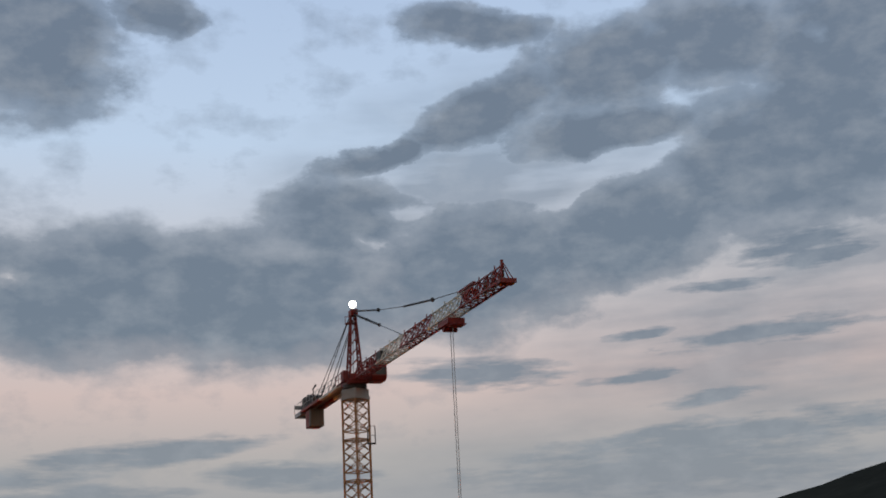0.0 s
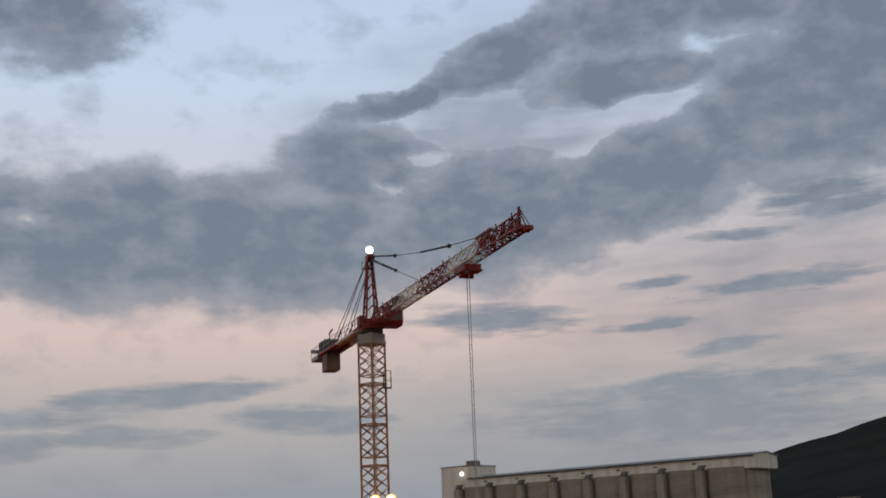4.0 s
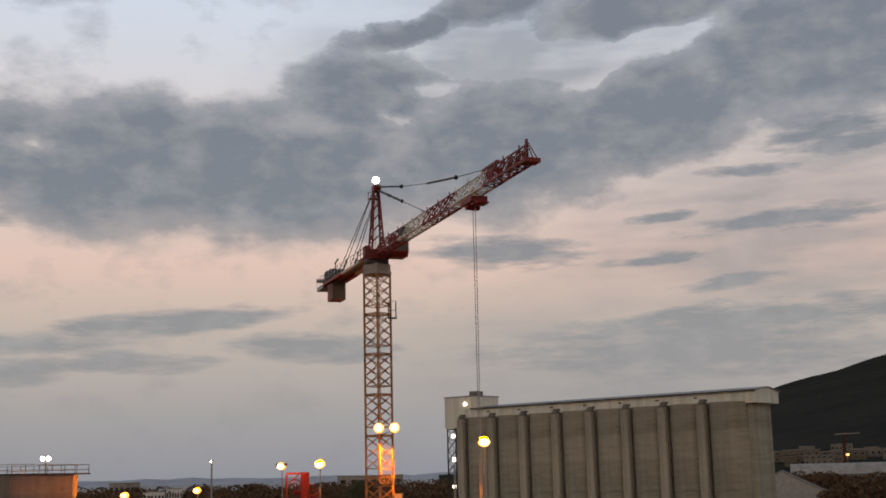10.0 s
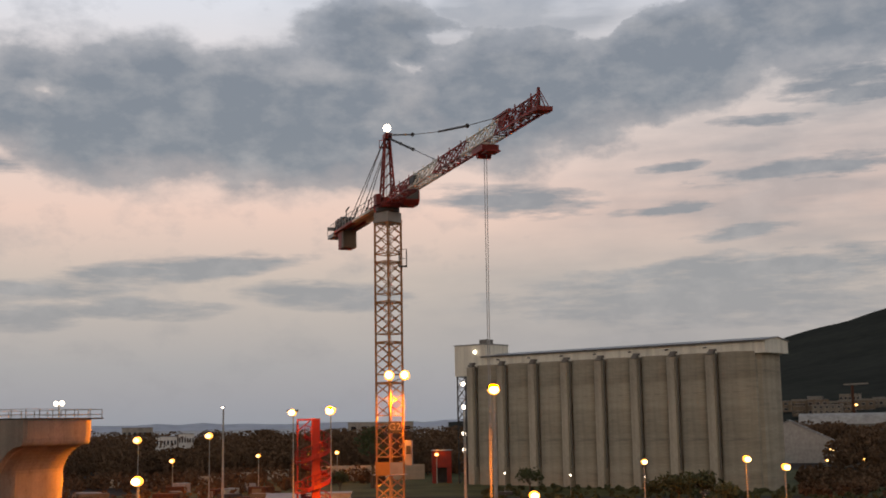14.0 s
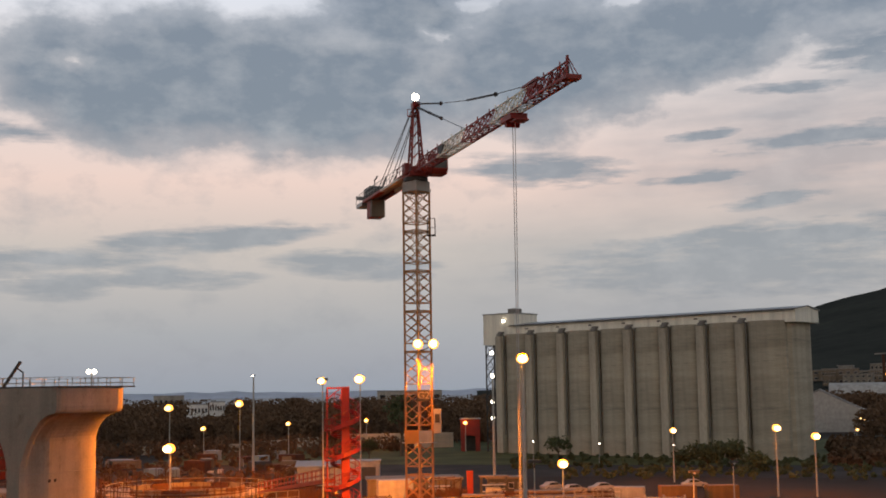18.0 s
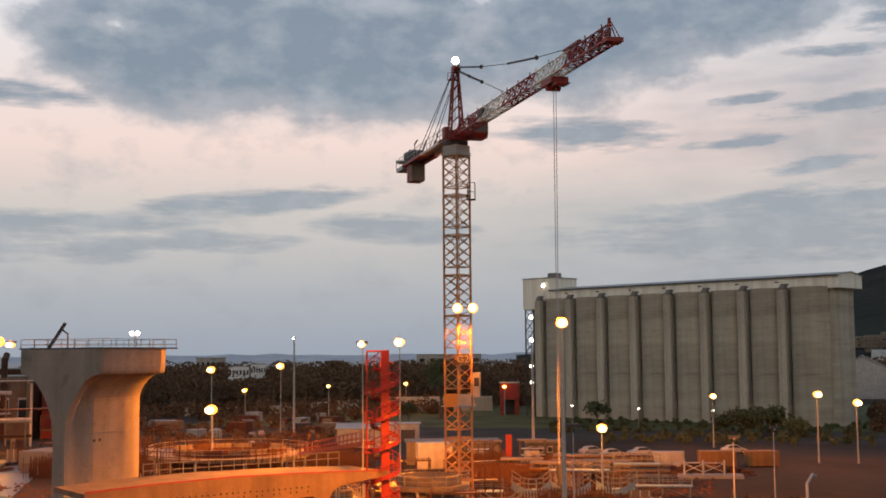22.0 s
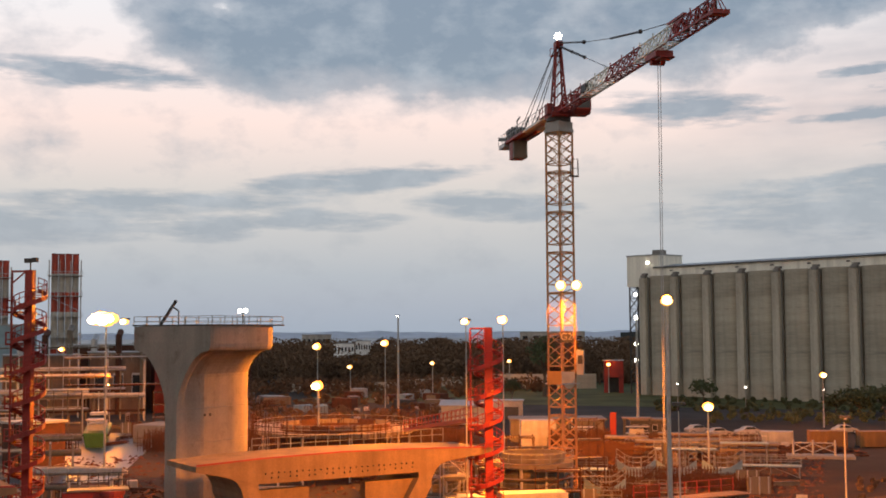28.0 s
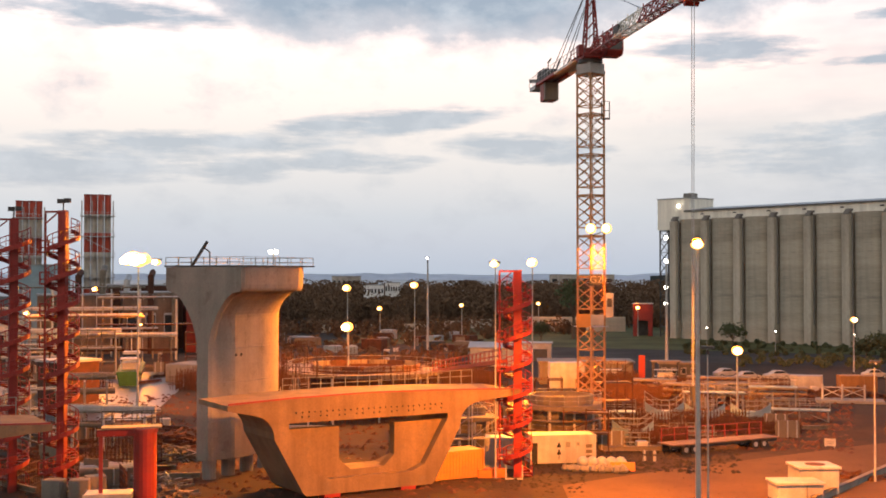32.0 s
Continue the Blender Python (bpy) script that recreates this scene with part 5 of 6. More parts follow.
make_building((-27.4, 247, 0), 4, (6.0, 5.0, 3.4), WHITE, ROOF_SHEET, "small white annex with a dark gate", 0, 0, 0, "annex")
solid("annex_gate", Build().base_box(0, 0, 0, 3.2, 0.1, 2.4), DARK_STEEL, "dark roller gate on the annex", "gate", (-26.6, 244.4, 0), 4)
make_building((-14.0, 197, 0), 8, (15.0, 7.0, 3.4), CREAM, CREAM, "long cream store lit by sodium lamps", 0, 0, 0, "store")
make_building((1.0, 207, 0), 2, (6.4, 4.0, 2.6), DARK_STEEL, CREAM, "dark green site office with a pale flat roof", 1, 4, 0, "site_office")
kio = thing("pump_house", "red pump house raised on legs and lit by a lamp", "pump house", (-8.3, 352, 0), 3)
part("body", Build().base_box(0, 0, 4.4, 5.6, 5.0, 4.8), RED, kio, bevel=0.05)
part("roof", Build().base_box(0, 0, 9.2, 6.0, 5.4, 0.2), ROOF_SHEET, kio)
for lx, lw in ((-2.2, 1.1), (2.1, 1.3)):
    for ly in (-1.9, 1.9):
        part("leg", Build().base_box(lx, ly, 0, lw, 1.0, 4.4), RED, kio)
part("back_wall", Build().base_box(0.2, 1.4, 0, 3.2, 0.3, 4.4), DARK_STEEL, kio)
make_lamp(Vector((-9.6, 348.5, 0)), 8.2, "small sodium lamp before the pump house", ROAD_LAMPS, SODIUM_DIM, r=0.8, watts=500)


def make_frame_stand(at, rz, w, h, label):
    t = thing("machine_frame", label, "steel frame", at, rz, "steel frames by the crane")
    for x in (-w / 2, w / 2):
        for y in (-0.9, 0.9):
            part("post", Build().beam((x, y, 0), (x, y, h), 0.22), DARK_STEEL, t)
    part("canopy", Build().base_box(0, 0, h, w + 0.7, 2.6, 0.18), CREAM, t)
    for k in range(3):
        part("shelf", Build().base_box(0, 0, 0.9 + 1.0 * k, w, 1.6, 0.1), STEEL, t)
    part("load", Build().base_box(0.1, 0.1, 1.0, w * 0.7, 1.2, 0.8).base_box(-0.1, 0, 2.0, w * 0.6, 1.1, 0.6), WHITE, t)
    return t


make_frame_stand((-9.3, 186.5, 0), 5, 3.6, 4.2, "tall rack under a pale canopy")
make_frame_stand((-1.0, 188, 0), 5, 3.8, 4.2, "dark rack beside the red banner")
solid("banner", Build().base_box(0, 0, 1.2, 1.0, 0.12, 4.0).base_box(0, 0, 0, 0.12, 0.12, 1.2), RED, "upright red banner on a short post", "banner", (-4.6, 187, 0), bevel=0.02)


# scrap and bars heaped behind the forms
def make_heap(name, at, r, h, m, label, seed, count=160):
    rng = random.Random(seed)
    b = Build()
    for _ in range(count):
        a, d = rng.uniform(0, 6.3), r * math.sqrt(rng.random())
        z = h * (1 - d / r) * rng.random()
        c = Vector((d * math.cos(a), d * math.sin(a) * 0.6, z + 0.1))
        q = Vector((rng.uniform(-1, 1), rng.uniform(-1, 1), rng.uniform(-0.2, 0.3))) * rng.uniform(0.6, 1.6)
        b.beam(c - q, c + q, rng.uniform(0.08, 0.3))
    return solid(name, b, m, label, "heap", at, kind="stuff")


for i, (x, y, r, h) in enumerate(((-2, 168, 9, 2.6), (9, 172, 8, 2.0), (-8, 160, 6, 2.2), (16, 180, 8, 2.4), (24, 179, 7, 2.2), (-60, 205, 14, 3.0), (-48, 212, 12, 2.6), (-75, 214, 12, 3.2))):
    make_heap("scrap_heap", (x, y, 0), r, h, RUST, "heap of rusty bars and formwork scrap", 20 + i)


# ---- curved form platforms with handrails
def make_form_platform(at, rz, w, z, label, curved=True):
    t = thing("form_platform", label, "formwork", at, rz, "curved form platforms")
    n = 10
    if curved:
        arc = [(-w / 2 + w * k / n, 0.9 * math.cos(math.pi * (k / n - 0.5)), z + 1.1 * (2 * k / n - 1) ** 2 * 0.9) for k in range(n + 1)]
        sk = Build()
        pts = []
        for x, y, zz in arc:
            pts += [(x, -y, zz - 0.75), (x, -y, zz + 0.2), (x, -y + 0.08, zz + 0.2), (x, -y + 0.08, zz - 0.75)]
        sk.add(pts, [(4 * i + j, 4 * i + 4 + j, 4 * i + 4 + (j + 1) % 4, 4 * i + (j + 1) % 4) for i in range(n) for j in range(4)])
        part("curved_skirt", sk, BLUE_GREY, t, "pale blue-grey curved steel skirt")
        part("deck", Build().prism([(x, -y + 0.1) for x, y, _ in arc] + [(w / 2, 1.4), (-w / 2, 1.4)], lambda u, v, k: (u, v, k), z + 0.02, z + 0.1), BLUE_GREY, t)
        rails(t, [(x, -y, zz + 0.2) for x, y, zz in arc[::2]], 1.15, 0.07, 2.0, PALE_RAIL)
    else:
        part("deck", Build().base_box(0, 0, z, w, 2.0, 0.12), BLUE_GREY, t)
        rails(t, [(-w / 2, -1, z + 0.1), (w / 2, -1, z + 0.1)], 1.15, 0.07, 1.2, PALE_RAIL)
    rails(t, [(-w / 2, 1.2, z + 0.1), (w / 2, 1.2, z + 0.1)], 1.15, 0.06, 1.4, PALE_RAIL)
    for x in (-w / 2 + 0.2, 0, w / 2 - 0.2):
        for y in (-0.3, 1.1):
            part("leg", Build().beam((x, y, 0), (x, y, z), 0.12), PALE_RAIL, t)
    part("brace", Build().beam((-w / 2 + 0.2, -0.3, 0.1), (0, -0.3, z), 0.07).beam((w / 2 - 0.2, -0.3, 0.1), (0, -0.3, z), 0.07), PALE_RAIL, t)
    return t


make_form_platform((-4.1, 128.5, 0), 4, 4.3, 1.0, "curved steel form platform with pale handrails")
make_form_platform((-0.9, 139.5, 0), 6, 4.4, 1.9, "curved steel form platform with a high end rail")
make_form_platform((3.7, 143.0, 0), 0, 4.6, 1.5, "curved steel form platform with handrails")
make_form_platform((9.0, 145.0, 0), -4, 4.6, 1.4, "curved steel form platform beside the straight one")
make_form_platform((14.9, 149.0, 0), -4, 7.0, 1.4, "straight steel form platform with handrails", False)
make_form_platform((-7.5, 135.0, 0), 2, 7.0, 2.3, "straight steel form platform by the crane's foot", False)
make_form_platform((5.0, 152.0, 0), 2, 7.5, 3.0, "straight steel form platform behind the curved ones", False)
make_form_platform((12.6, 158.5, 0), -2, 6.0, 3.2, "straight steel form platform in the back row", False)
for x, y, w in ((3.0, 166, 8.5), (9.2, 168, 6.5), (13.5, 163, 7.5), (-2.5, 172, 6.0), (6.5, 178, 9.0)):
    st = thing("panel_stack", "stack of pale formwork panels on bearers", "panel stack", (x, y, 0), -3, "stacked panels")
    for z in (0.3, 1.1, 1.9, 2.6):
        part("panel", Build().base_box(0.2 * math.sin(z * 5), 0, z, w, 2.4, 0.28), CREAM if z > 1 else RUST, st, bevel=0.02)
    for xx in (-w / 3, w / 3):
        part("bearer", Build().base_box(xx, 0, 0, 0.3, 2.4, 0.3), BARK, st)
        part("spacer", Build().base_box(xx, 0, 0.5, 0.25, 2.0, 2.1), BARK, st)

# flat trailer
tr = thing("flat_trailer", "long low flatbed trailer with brown deck boards", "trailer", (4.7, 123.6, 0), 38)
part("chassis", Build().box((0, -0.6, 0.75), (13.6, 0.18, 0.35)).box((0, 0.6, 0.75), (13.6, 0.18, 0.35)), DARK_STEEL, tr)
for k in range(13):
    part("deck_board", Build().box((-6.4 + 1.05 * k, 0, 1.0), (1.02, 2.5, 0.12)), BROWN, tr)
rails(tr, [(-6.4, 1.15, 1.06), (6.4, 1.15, 1.06)], 1.3, 0.05, 1.6, RED_DARK)
for k in range(9):
    part("stake", Build().beam((-6.4 + 1.6 * k, 1.2, 1.0), (-6.4 + 1.6 * k, 1.2, 2.4), 0.08), RED, tr)
for x in (-5.2, -4.1, 3.6, 4.7):
    for y in (-1.0, 1.0):
        wh = part("wheel", Build().tube((x, y - 0.16, 0.48), (x, y + 0.16, 0.48), 0.48, 16), BLACK, tr)
        part("rim", Build().tube((x, y - 0.18, 0.48), (x, y + 0.18, 0.48), 0.24, 12), STEEL, wh)

# blocks, bags and pallets before the container
for k in range(5):
    x = -9.2 + 0.85 * k
    sa = solid("sand_bag", Build().ball((0, 0, 0.55), 0.55, n=10, k=7), WHITE, "pale round-topped bulk bag on a pallet", "bag", (x + 1.2, 109.6 + 0.1 * k, 0), group="bulk bags", smooth=True)
rng = random.Random(12)
for k in range(16):
    b = Build().ball((0, 0, 0.25), rng.uniform(0.3, 0.6), n=7, k=5)
    b.v = [(x * rng.uniform(0.8, 1.2), y * rng.uniform(0.8, 1.2), max(0, z * rng.uniform(0.7, 1.1))) for x, y, z in b.v]
    solid("rock", b, CONCRETE, "pale broken concrete lump on the ground", "rock", (-9.3 + 0.33 * k + rng.uniform(-0.2, 0.2), 107.8 + rng.uniform(-0.4, 0.6), 0), group="concrete lumps")
solid("plastic_barrier", Build().prism([(-0.3, 0), (0.3, 0), (0.12, 0.8), (-0.12, 0.8)], lambda u, w, k: (k, u, w), -1.1, 1.1), ORANGE_BLOCK, "orange plastic road barrier", "barrier", (-4.4, 108.6, 0), 8, "road barriers", bevel=0.03)
for x, y in ((-14.9, 103.4), (-16.0, 102.9)):
    solid("plastic_crate", Build().base_box(0, 0, 0, 1.2, 0.9, 0.7).base_box(0, 0, 0.7, 1.3, 1.0, 0.08), ORANGE_BLOCK, "orange plastic crate beside the stair tower", "crate", (x, y, 0), 20, "orange crates", bevel=0.03)
sf = thing("white_frame", "small white steel frame at the stair's foot", "frame", (-13.3, 102.2, 0), 10)
part("frame_bars", Build().beam((-0.7, 0, 0), (-0.7, 0, 1.3), 0.1).beam((0.7, 0, 0), (0.7, 0, 1.3), 0.1).beam((-0.7, 0, 0.1), (0.7, 0, 0.1), 0.1), WHITE, sf)
for k in range(2):
    bo = thing("bollard", "short white marker post in the dark yard", "bollard", (-2.6 + 0.95 * k, 114.6, 0), 0, "marker posts")
    part("post", Build().tube((0, 0, 0), (0, 0, 1.0), 0.14, 10), WHITE, bo)
    part("band", Build().tube((0, 0, 0.55), (0, 0, 0.72), 0.15, 10), DARK_STEEL, bo)
sg = thing("ground_sign", "small white board standing on the track", "sign", (15.7, 127.2, 0), -6)
part("board", Build().box((0, 0, 0.55), (1.1, 0.06, 0.75)), WHITE, sg)
part("bars", Build().box((0, -0.04, 0.6), (0.7, 0.02, 0.08)).box((0, -0.04, 0.42), (0.5, 0.02, 0.08)), CONCRETE_DARK, sg, "unreadable lines")
for x in (-0.4, 0.4):
    part("leg", Build().base_box(x, 0.05, 0, 0.06, 0.06, 0.9), STEEL, sg)

# white guard frame on a slab
gf = thing("guard_frame", "white tubular guard frame on a concrete slab", "frame", (23.0, 173.2, 0), -5)
part("slab", Build().base_box(1.0, 0, 0, 9.0, 4.0, 0.4), CONCRETE_DARK, gf, bevel=0.04)
for x in (-2.6, 0, 2.9):
    part("post", Build().tube((x, -0.8, 0.4), (x, -0.8, 2.5), 0.14, 8), WHITE, gf)
for x0, x1 in ((-2.6, 0), (0, 2.9)):
    part("bar", Build().tube((x0, -0.8, 2.1), (x1, -0.8, 2.1), 0.09, 6).tube((x0, -0.8, 0.8), (x1, -0.8, 2.0), 0.07, 6).tube((x0, -0.8, 2.0), (x1, -0.8, 0.8), 0.07, 6), WHITE, gf)


# concrete boxes and parapet near the lower corner
def make_box_shelter():
    t = thing("concrete_chamber", "pale concrete chamber of two stepped boxes with lid slabs", "concrete box", (9.8, 97.6, 0), 14)
    part("lower_box", Build().base_box(-0.4, 0, 0, 3.6, 2.4, 1.3), WHITE, t, bevel=0.04)
    part("lower_lid", Build().base_box(-0.4, 0, 1.3, 3.9, 2.7, 0.22), WHITE, t, bevel=0.04)
    part("upper_box", Build().base_box(2.1, 2.9, 0, 3.2, 2.8, 2.05), WHITE, t, bevel=0.04)
    part("upper_lid", Build().base_box(2.1, 2.9, 2.05, 3.5, 3.1, 0.22), WHITE, t, bevel=0.04)
    part("hatch", Build().tube((2.2, 2.8, 2.27), (2.2, 2.8, 2.31), 0.8, 16), RUST, t, "rusty round hatch")
    part("seam", Build().box((0.1, -1.21, 0.65), (0.12, 0.04, 1.2)), CONCRETE_DARK, t)


make_box_shelter()
p0, p1 = Vector((10.5, 95.5, 0)), Vector((31.5, 139.0, 0))
dd = (p1 - p0)
pw = thing("parapet_wall", "low concrete parapet wall along the track", "wall", (p0 + p1) / 2, math.degrees(math.atan2(dd.y, dd.x)))
for k in range(12):
    x = -dd.length / 2 + dd.length * (k + 0.5) / 12
    part("wall_panel", Build().base_box(x, 0, 0, dd.length / 12 - 0.03, 0.3, 0.5), CONCRETE, pw, bevel=0.02)
    part("coping", Build().base_box(x, 0, 0.5, dd.length / 12 - 0.02, 0.45, 0.14), CREAM, pw, bevel=0.02)
hp = thing("hose_pipe", "bent white pipe along the parapet", "pipe", (0, 0, 0))
part("pipe", Build().path([(30.0, 137.5, 0.2), (29.4, 136.5, 1.2), (29.8, 138.5, 2.8), (31.0, 141.0, 3.6), (31.8, 143.0, 3.2)], 0.16, 8), WHITE, hp)
make_heap("rubble", (15.8, 108.5, 0), 2.0, 0.6, RUST, "small heap of brown rubble by the pole", 51, 40)
make_lamp(polar(-10.75, 133), 9.4, "slim unlit lamp post beside the track", ROAD_LAMPS, WHITE, r=0.2, pole=0.1)
make_lamp(polar(-1.62, 82), 12.6, "thin bare steel pole beside the tall lamp", ROAD_LAMPS, DARK_STEEL, r=0.1, pole=0.07)


# ---- cars
def make_car(at, rz, m, label):
    t = thing("car", label, "car", at, rz, "parked cars")
    prof = [(-2.1, 0.3), (-2.15, 0.75), (-1.9, 0.95), (-1.55, 1.0), (-1.0, 1.45), (0.4, 1.48), (1.1, 1.0), (1.95, 0.85), (2.15, 0.6), (2.1, 0.3)]
    part("body", Build().prism(prof, lambda u, w, k: (u, k * (1.0 if w < 1.1 else 0.84), w), -0.87, 0.87), m, t, bevel=0.04)
    part("side_window", Build().prism([(-1.3, 1.02), (-0.95, 1.38), (0.35, 1.4), (0.85, 1.02)], lambda u, w, k: (u, k, w), -0.885, 0.885), GLASS, t)
    for x in (-1.35, 1.35):
        for y in (-0.8, 0.8):
            wh = part("wheel", Build().tube((x, y - 0.1, 0.32), (x, y + 0.1, 0.32), 0.32, 14), BLACK, t)
            part("rim", Build().tube((x, y - 0.11, 0.32), (x, y + 0.11, 0.32), 0.18, 10), STEEL, wh)
    for y in (-0.6, 0.6):
        part("headlight", Build().box((2.12, y, 0.66), (0.08, 0.3, 0.14)), WHITE, t)
    return t


for x, y, rz, lab in ((9.1, 212, 30, "white saloon car parked behind the panels"), (12.4, 206, 20, "white hatchback parked by the panels"), (17.2, 209, 200, "white saloon car parked near the container"), (33.8, 214, 10, "white car parked at the yard edge"),
                      (116, 402, 20, "white car parked by the gabled shed"), (124, 404, 15, "pale car parked by the gabled shed"), (130, 409, 200, "white car parked by the gabled shed")):
    make_car((x, y, 0.03), rz, WHITE, lab)


# ---------------------------------------------------------------- harbour and power plant
def make_boat():
    t = thing("boat", "green-hulled harbour boat with a white wheelhouse", "boat", (-86.3, 182.0, 0), 112)
    hull = [(-6, 0.0), (4.5, 0.0), (7.5, 2.9), (6.8, 3.0), (-6.2, 2.3)]
    part("hull", Build().prism(hull, lambda u, w, k: (u, k * (0.7 + 0.1 * w), w), -2.0, 2.0), GREEN, t, bevel=0.08)
    part("rubbing_strake", Build().box((0, 0, 1.9), (12.2, 4.1, 0.2)), BLACK, t)
    part("wheelhouse", Build().base_box(2.6, 0, 2.2, 3.2, 2.6, 2.8), WHITE, t, bevel=0.06)
    part("wheelhouse_window", Build().box((2.6, 0, 4.2), (3.26, 2.66, 0.8)), GLASS, t)
    part("deck_cabin", Build().base_box(-1.2, 0, 2.2, 4.0, 2.4, 1.3), WHITE, t, bevel=0.05)
    part("ship_mast", Build().tube((1.8, 0, 5.0), (1.8, 0, 8.4), 0.09, 8), STEEL, t)
    part("awning", Build().base_box(-3.6, 0, 4.2, 4.4, 2.8, 0.12), WHITE, t)
    for x in (-5.6, -1.6):
        for y in (-1.2, 1.2):
            part("awning_post", Build().tube((x, y, 2.2), (x, y, 4.2), 0.05, 6), STEEL, t)


make_boat()
b = Build().base_box(0, 0, 0, 34, 8, 3.0)
solid("quay", b, CONCRETE_DARK, "dark concrete quay wall of the harbour", "quay", (-64, 186, 0), -8, kind="structure", bevel=0.1)
solid("quay", Build().base_box(0, 0, 0, 12, 20, 2.2), CONCRETE_DARK, "dark concrete quay with stains", "quay", (-92, 146, 0), 62, kind="structure", bevel=0.1)
make_building((-78.0, 146, 0), 62, (6.0, 5.0, 6.2), RUST, ROOF_SHEET, "rust-brown tank house by the basin", 0, 0, 0, "tank_house")


def make_pipe_rack(at, rz, length, h, label, n=4, m=WHITE, seed=1):
    rng = random.Random(seed)
    t = thing("pipe_rack", label, "pipe rack", at, rz, "pipe racks")
    k = max(2, int(length / 6))
    for i in range(k + 1):
        x = -length / 2 + length * i / k
        for y in (-1.4, 1.4):
            part("post", Build().beam((x, y, 0), (x, y, h), 0.25), m, t)
        part("cross_beam", Build().beam((x, -1.4, h - 0.15), (x, 1.4, h - 0.15), 0.25), m, t)
        part("cross_beam", Build().beam((x, -1.4, h * 0.55), (x, 1.4, h * 0.55), 0.22), m, t)
    for j in range(n):
        z = h + 0.2 if j % 2 == 0 else h * 0.55 + 0.3
        r = rng.choice((0.18, 0.25, 0.4))
        part("pipe", Build().tube((-length / 2 - 1, -1.1 + 2.2 * j / max(1, n - 1), z + r), (length / 2 + 1, -1.1 + 2.2 * j / max(1, n - 1), z + r), r, 10), rng.choice((WHITE, STEEL, CREAM, RUST)), t)
    rails(t, [(-length / 2, -1.5, h), (length / 2, -1.5, h)], 1.1, 0.07, 2.0, m)
    return t


make_pipe_rack((-108, 196, 0), 27, 22, 7.0, "rack of pale pipes before the power plant", 5, WHITE, 2)
make_pipe_rack((-122, 228, 0), 27, 34, 10.0, "tall rack of pipes along the power plant", 6, CREAM, 3)
make_pipe_rack((-104, 232, 0), 27, 22, 12.5, "upper pipe bridge of the power plant", 4, WHITE, 4)
make_pipe_rack((-70.5, 136, 0), 27, 5.2, 4.6, "pale tubular pipe frame at the basin", 2, PALE_RAIL, 5)
make_pipe_rack((-55.5, 112, 0), 6, 8.5, 3.6, "low rack with thick white pipes", 4, STEEL, 6)
make_pipe_rack((-124, 238, 0), 28, 24, 14.5, "high pipe bridge in front of the engine halls", 5, STEEL, 8)
make_pipe_rack((-112, 216, 0), 28, 20, 9.0, "rack of rusty pipes and cable trays", 6, BROWN, 9)
make_pipe_rack((-98, 205, 0), 20, 16, 6.0, "short rack of pale pipes by the quay", 5, CREAM, 10)
make_pipe_rack((-113, 188, 0), 27, 16, 5.0, "low rack of pipes beside the quay", 4, RUST, 7)
PLANT = "power plant blocks"
for x, y, rz, size, w, rf, lab, rows, cols in (
        (-132, 250, 28, (16, 12, 13), BROWN, ROOF_SHEET, "brown engine hall with pipework on its front", 0, 0),
        (-117, 256, 28, (12, 12, 13.5), BROWN, ROOF_SHEET, "brown-clad engine hall of the power plant", 1, 3),
        (-106, 262, 28, (9, 9, 14.2), RED_DARK, ROOF_SHEET, "dark red-brown block of the power plant", 0, 0),
        (-160, 285, 30, (14, 10, 20), BLUE_GREY, ROOF_SHEET, "grey filter house below the chimneys", 0, 0),
        (-120, 275, 28, (30, 14, 15), RUST, ROOF_SHEET, "rust-coloured duct house behind the halls", 0, 0),
        (-99, 256, 24, (10, 8, 9), CREAM, ROOF_SHEET, "low tan block at the plant's end", 1, 4),
        (-118, 288, 23, (7, 6, 4.5), WHITE, WHITE, "white tent-roofed shelter at the plant", 0, 0),
        (-142, 232, 28, (12, 9, 7.5), STEEL, ROOF_SHEET, "grey pump house with vents", 1, 5)):
    make_building((x, y, 0), rz, size, w, rf, lab, rows, cols, 1.2 if "tent" in lab else 0, "plant_block", "industrial block")
for i in range(9):
    x = -135 + 5.2 * i
    t = thing("exhaust_duct", "vertical rusty exhaust duct of the power plant", "duct", (x, 246 + 1.2 * i, 0), 28, PLANT)
    part("duct", Build().tube((0, 0, 0), (0, 0, 16.5 + (i % 3)), 0.7, 12), (STEEL, RUST, CREAM)[i % 3], t)
    part("elbow", Build().tube((0, 0, 16 + (i % 3)), (0.6, 3.0, 17.2 + (i % 3)), 0.7, 12), (STEEL, RUST, CREAM)[i % 3], t)
for az, d, z, r, w in ((30.35, 238, 15.2, 0.7, 12000), (29.85, 233, 10.6, 0.5, 0), (26.9, 226, 15.0, 0.55, 12000), (24.85, 240, 8.0, 0.3, 5000)):
    make_lamp(polar(az, d), z, "small sodium lamp on a plant post", "plant lamps", SODIUM_GLOW, r=r, pole=0.1, watts=w)

# second deck segment, its wing reaching in from the side
make_deck((-51.1, 63.6, 0), 41.3, "pale concrete bridge deck segment beside the stair towers")

